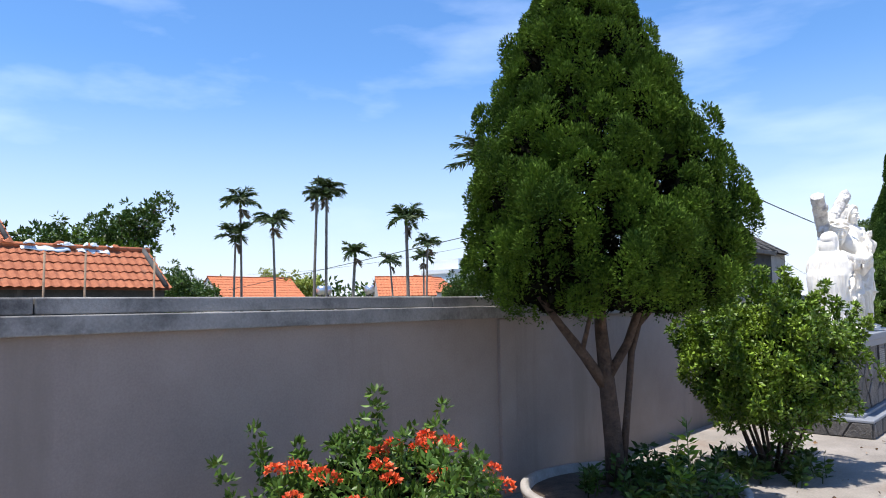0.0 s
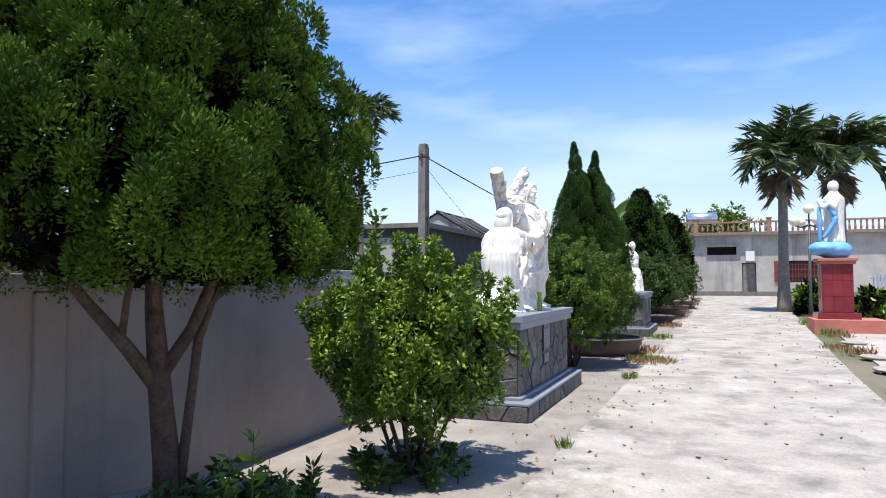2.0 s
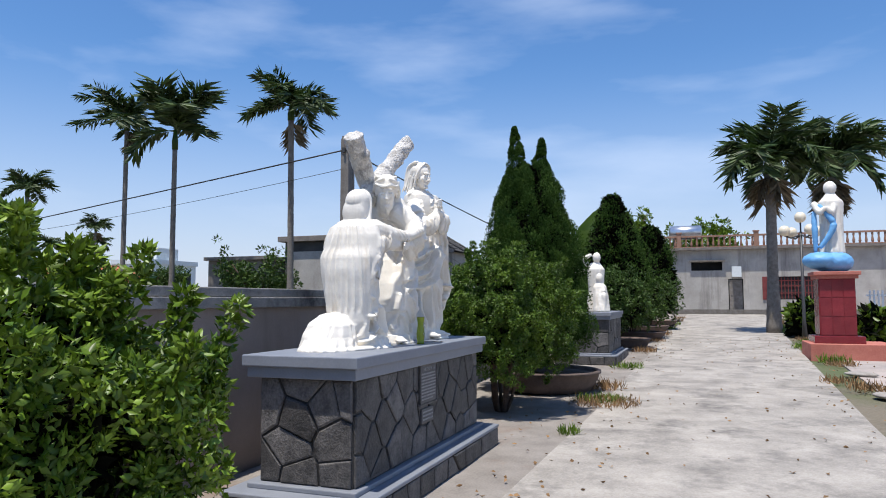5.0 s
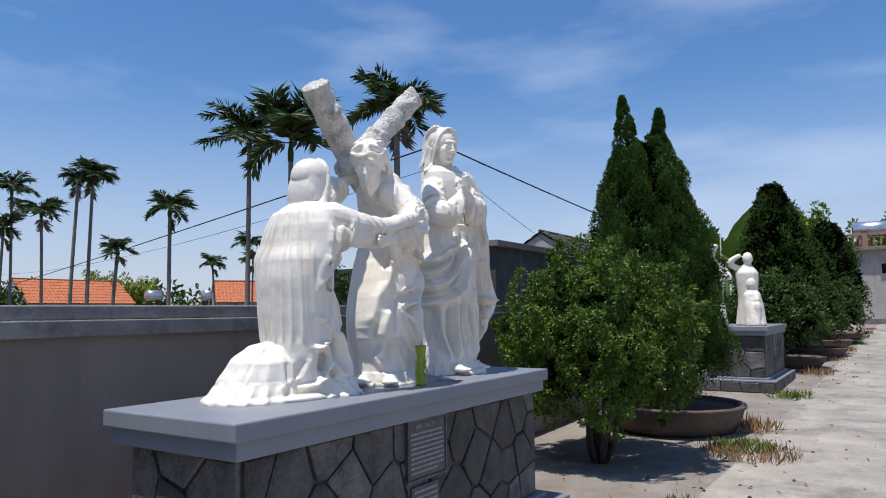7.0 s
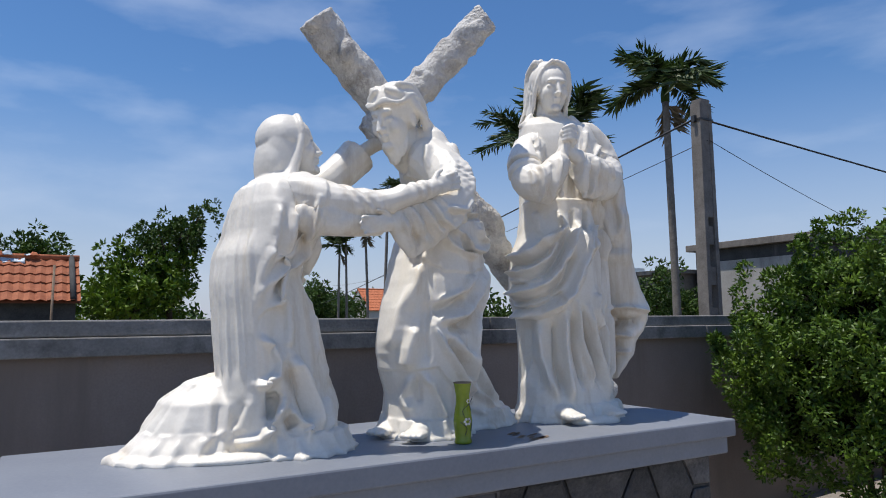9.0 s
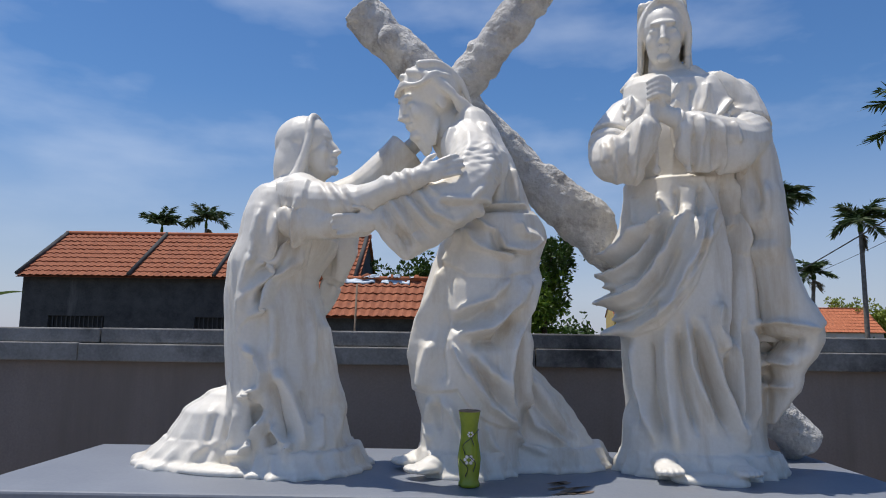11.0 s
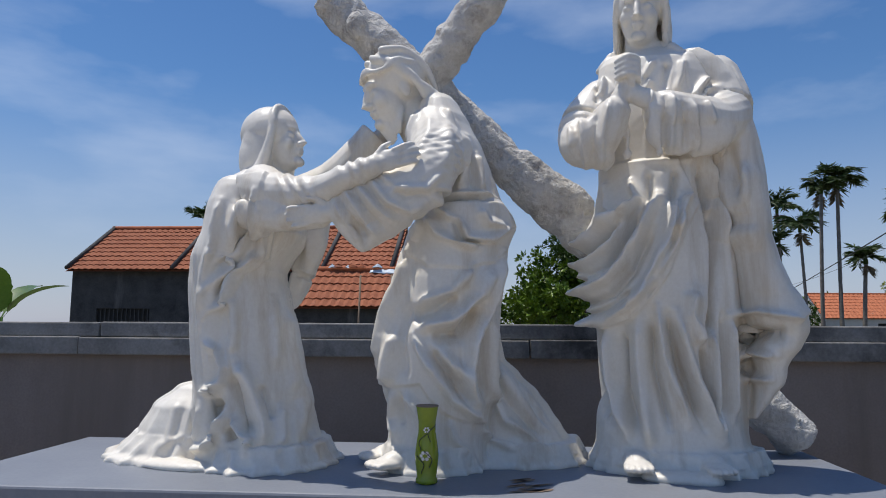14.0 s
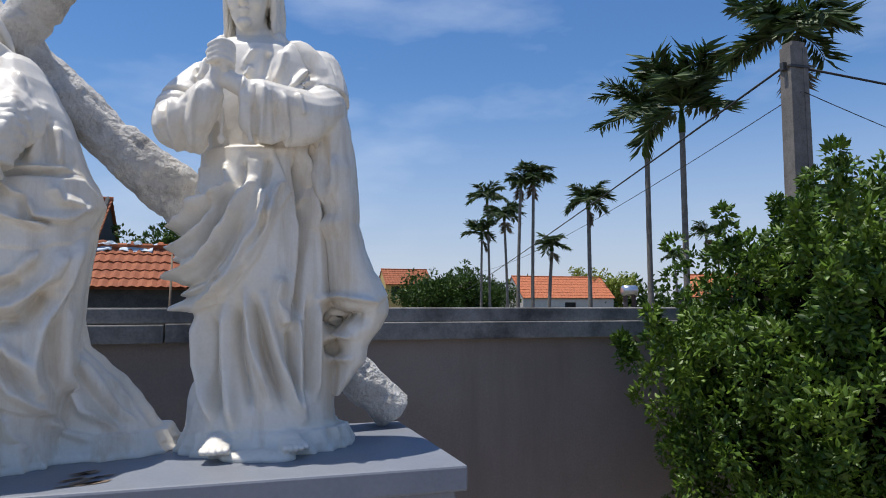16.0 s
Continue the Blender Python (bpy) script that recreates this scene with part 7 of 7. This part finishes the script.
def banana(x, y, z, h, n, label, seed):
    """A banana plant: a stem and broad arched blades with a midrib."""
    rnd = random.Random(seed)
    ob = base("banana_plant", x, y, z, label, "banana plant", "banana plants")
    tubes("stem", [([(0, 0, 0), (.03, 0, h * .3), (0, 0, h * .6)], [.13, .11, .07])], M_BANANA, ob, 10)
    for i in range(n):
        a, e = 2 * math.pi * i / n + rnd.uniform(-.4, .4), rnd.uniform(.75, 1.4)
        L, w = h * rnd.uniform(.5, .65), h * .085
        p, V, F = Vector((0, 0, h * .55)), [], []
        side = Vector((-math.sin(a), math.cos(a), 0))
        m = 18
        for k in range(m + 1):
            t = k / m
            ww = w * math.sin(math.pi * min(1, .06 + t * .94)) ** .55 * (1 if t > .18 else .12) * rnd.uniform(.88, 1.05)
            for s, dz in ((-1, .25), (0, 0), (1, .25)):
                V.append(tuple(p + side * s * ww + Vector((0, 0, dz * ww))))
            p = p + Vector((math.cos(a) * math.cos(e), math.sin(a) * math.cos(e), math.sin(e))) * (L / m)
            e -= 1.1 / m * rnd.uniform(.7, 1.3)
        for k in range(m):
            for s in range(2):
                F.append((k * 3 + s, k * 3 + s + 1, k * 3 + s + 4, k * 3 + s + 3))
        mesh_ob("blade", V, F, M_BANANA, ob, True)
    return ob


banana(31.8, 4.3, 0, 4.9, 7, "banana plant with torn leaves behind the wall", 91)
banana(33.6, 4.7, 0, 4.4, 6, "banana plant with torn leaves behind the wall", 92)
banana(.4, 14.5, 0, 2.9, 5, "banana plant beside the dark house", 93)

# grass tufts and litter on the drive's edges
def tuft(x, y, r, n, h, label, seed, material, kind=""):
    rng = np.random.default_rng(seed)
    ob = base("grass_tuft", x, y, rise(x), label, "grass", "tufts along the drive")
    a, q = rng.uniform(0, 6.28, n), r * np.sqrt(rng.uniform(0, 1, n))
    leaves("grass", np.stack([q * np.cos(a), q * np.sin(a), np.zeros(n)], 1), np.tile([0, 0, 1.0], (n, 1)), h, h * .12, material, ob, rng, .45, .2)
    return ob


rt = random.Random(17)
tuft(15.9, 1.15, .36, 360, .11, "green and brown grass tuft at the drive's edge", 1, M_LEAF)
tuft(15.6, 1.05, .5, 420, .12, "dry brown grass at the drive's edge", 2, M_LITTER)
tuft(13.3, 1.15, .12, 90, .12, "small grass tuft at the drive's edge", 3, M_LEAF)
tuft(8.6, 1.2, .08, 60, .1, "small grass tuft at the drive's edge", 4, M_LEAF)
for i in range(26):
    x = 17 + i * 1.1 + rt.uniform(-.4, .4)
    tuft(x, (road_l(x) + .15) if i % 3 == 0 else road_r(x) - rt.uniform(.1, .5), .3, 130, rt.uniform(.1, .22), "grass tuft at the drive's edge", 20 + i, M_LEAF if rt.random() < .6 else M_LITTER)
rng = np.random.default_rng(77)
m = 900
lx = rng.uniform(4, 30, m)
ly = np.where(rng.uniform(0, 1, m) < .5, rng.normal(1.3, .5, m), rng.normal(-2.6, .6, m))
ly = np.where(rng.uniform(0, 1, m) < .2, rng.uniform(-2, 1, m), ly)
keep = ~((lx > 9.4) & (lx < 12.8) & (ly > 1.6))
lx, ly = lx[keep], ly[keep]
lit = leaves("leaf_litter", np.stack([lx, ly, np.array([rise(v) for v in lx]) + .02], 1), np.tile([.2, .1, .05], (len(lx), 1)) + rng.normal(0, 1, (len(lx), 3)) * [1, 1, .05], .05, .03, M_LITTER, None, rng, .1)
tagged(lit, "scattered dry brown leaves on the cement", "leaf litter", kind="stuff")
# loose flat stones at the edge of the yard
for i, (sx, sy) in enumerate(((15.6, -2.6), (17.3, -2.75), (20.0, -2.9), (13.2, -2.5))):
    v, f = ell((0, 0, 0), (.28, .16, .05), (0, 0, 30 * i))
    s = mesh_ob("flat_stone", [(p.x * (1 + .1 * math.sin(7 * p.y * 9)), p.y, p.z) for p in v], f, M_POTG, None, True)
    s.location = (sx, sy, rise(sx) + .04)
    tagged(s, "loose flat grey stone at the yard's edge", "stone", "loose stones")

# scuffed bare patch on the painted slab
v, f = [], []
rq = random.Random(4)
for k in range(14):
    cx, cy, a = 11.42 + rq.uniform(-.05, .05), 2.0 + rq.uniform(-.09, .09), rq.uniform(.5, 1.2)
    o = len(v)
    for j in range(6):
        b = 2 * math.pi * j / 6
        v.append((cx + .04 * math.cos(b) * rq.uniform(.5, 1), cy + .012 * math.sin(b) + .02 * math.cos(b), 1.1025))
    f.append(tuple(o + j for j in range(6)))
tagged(mesh_ob("dried_residue", v, f, M_WOOD), "dried brown residue on the grey slab", "stain")
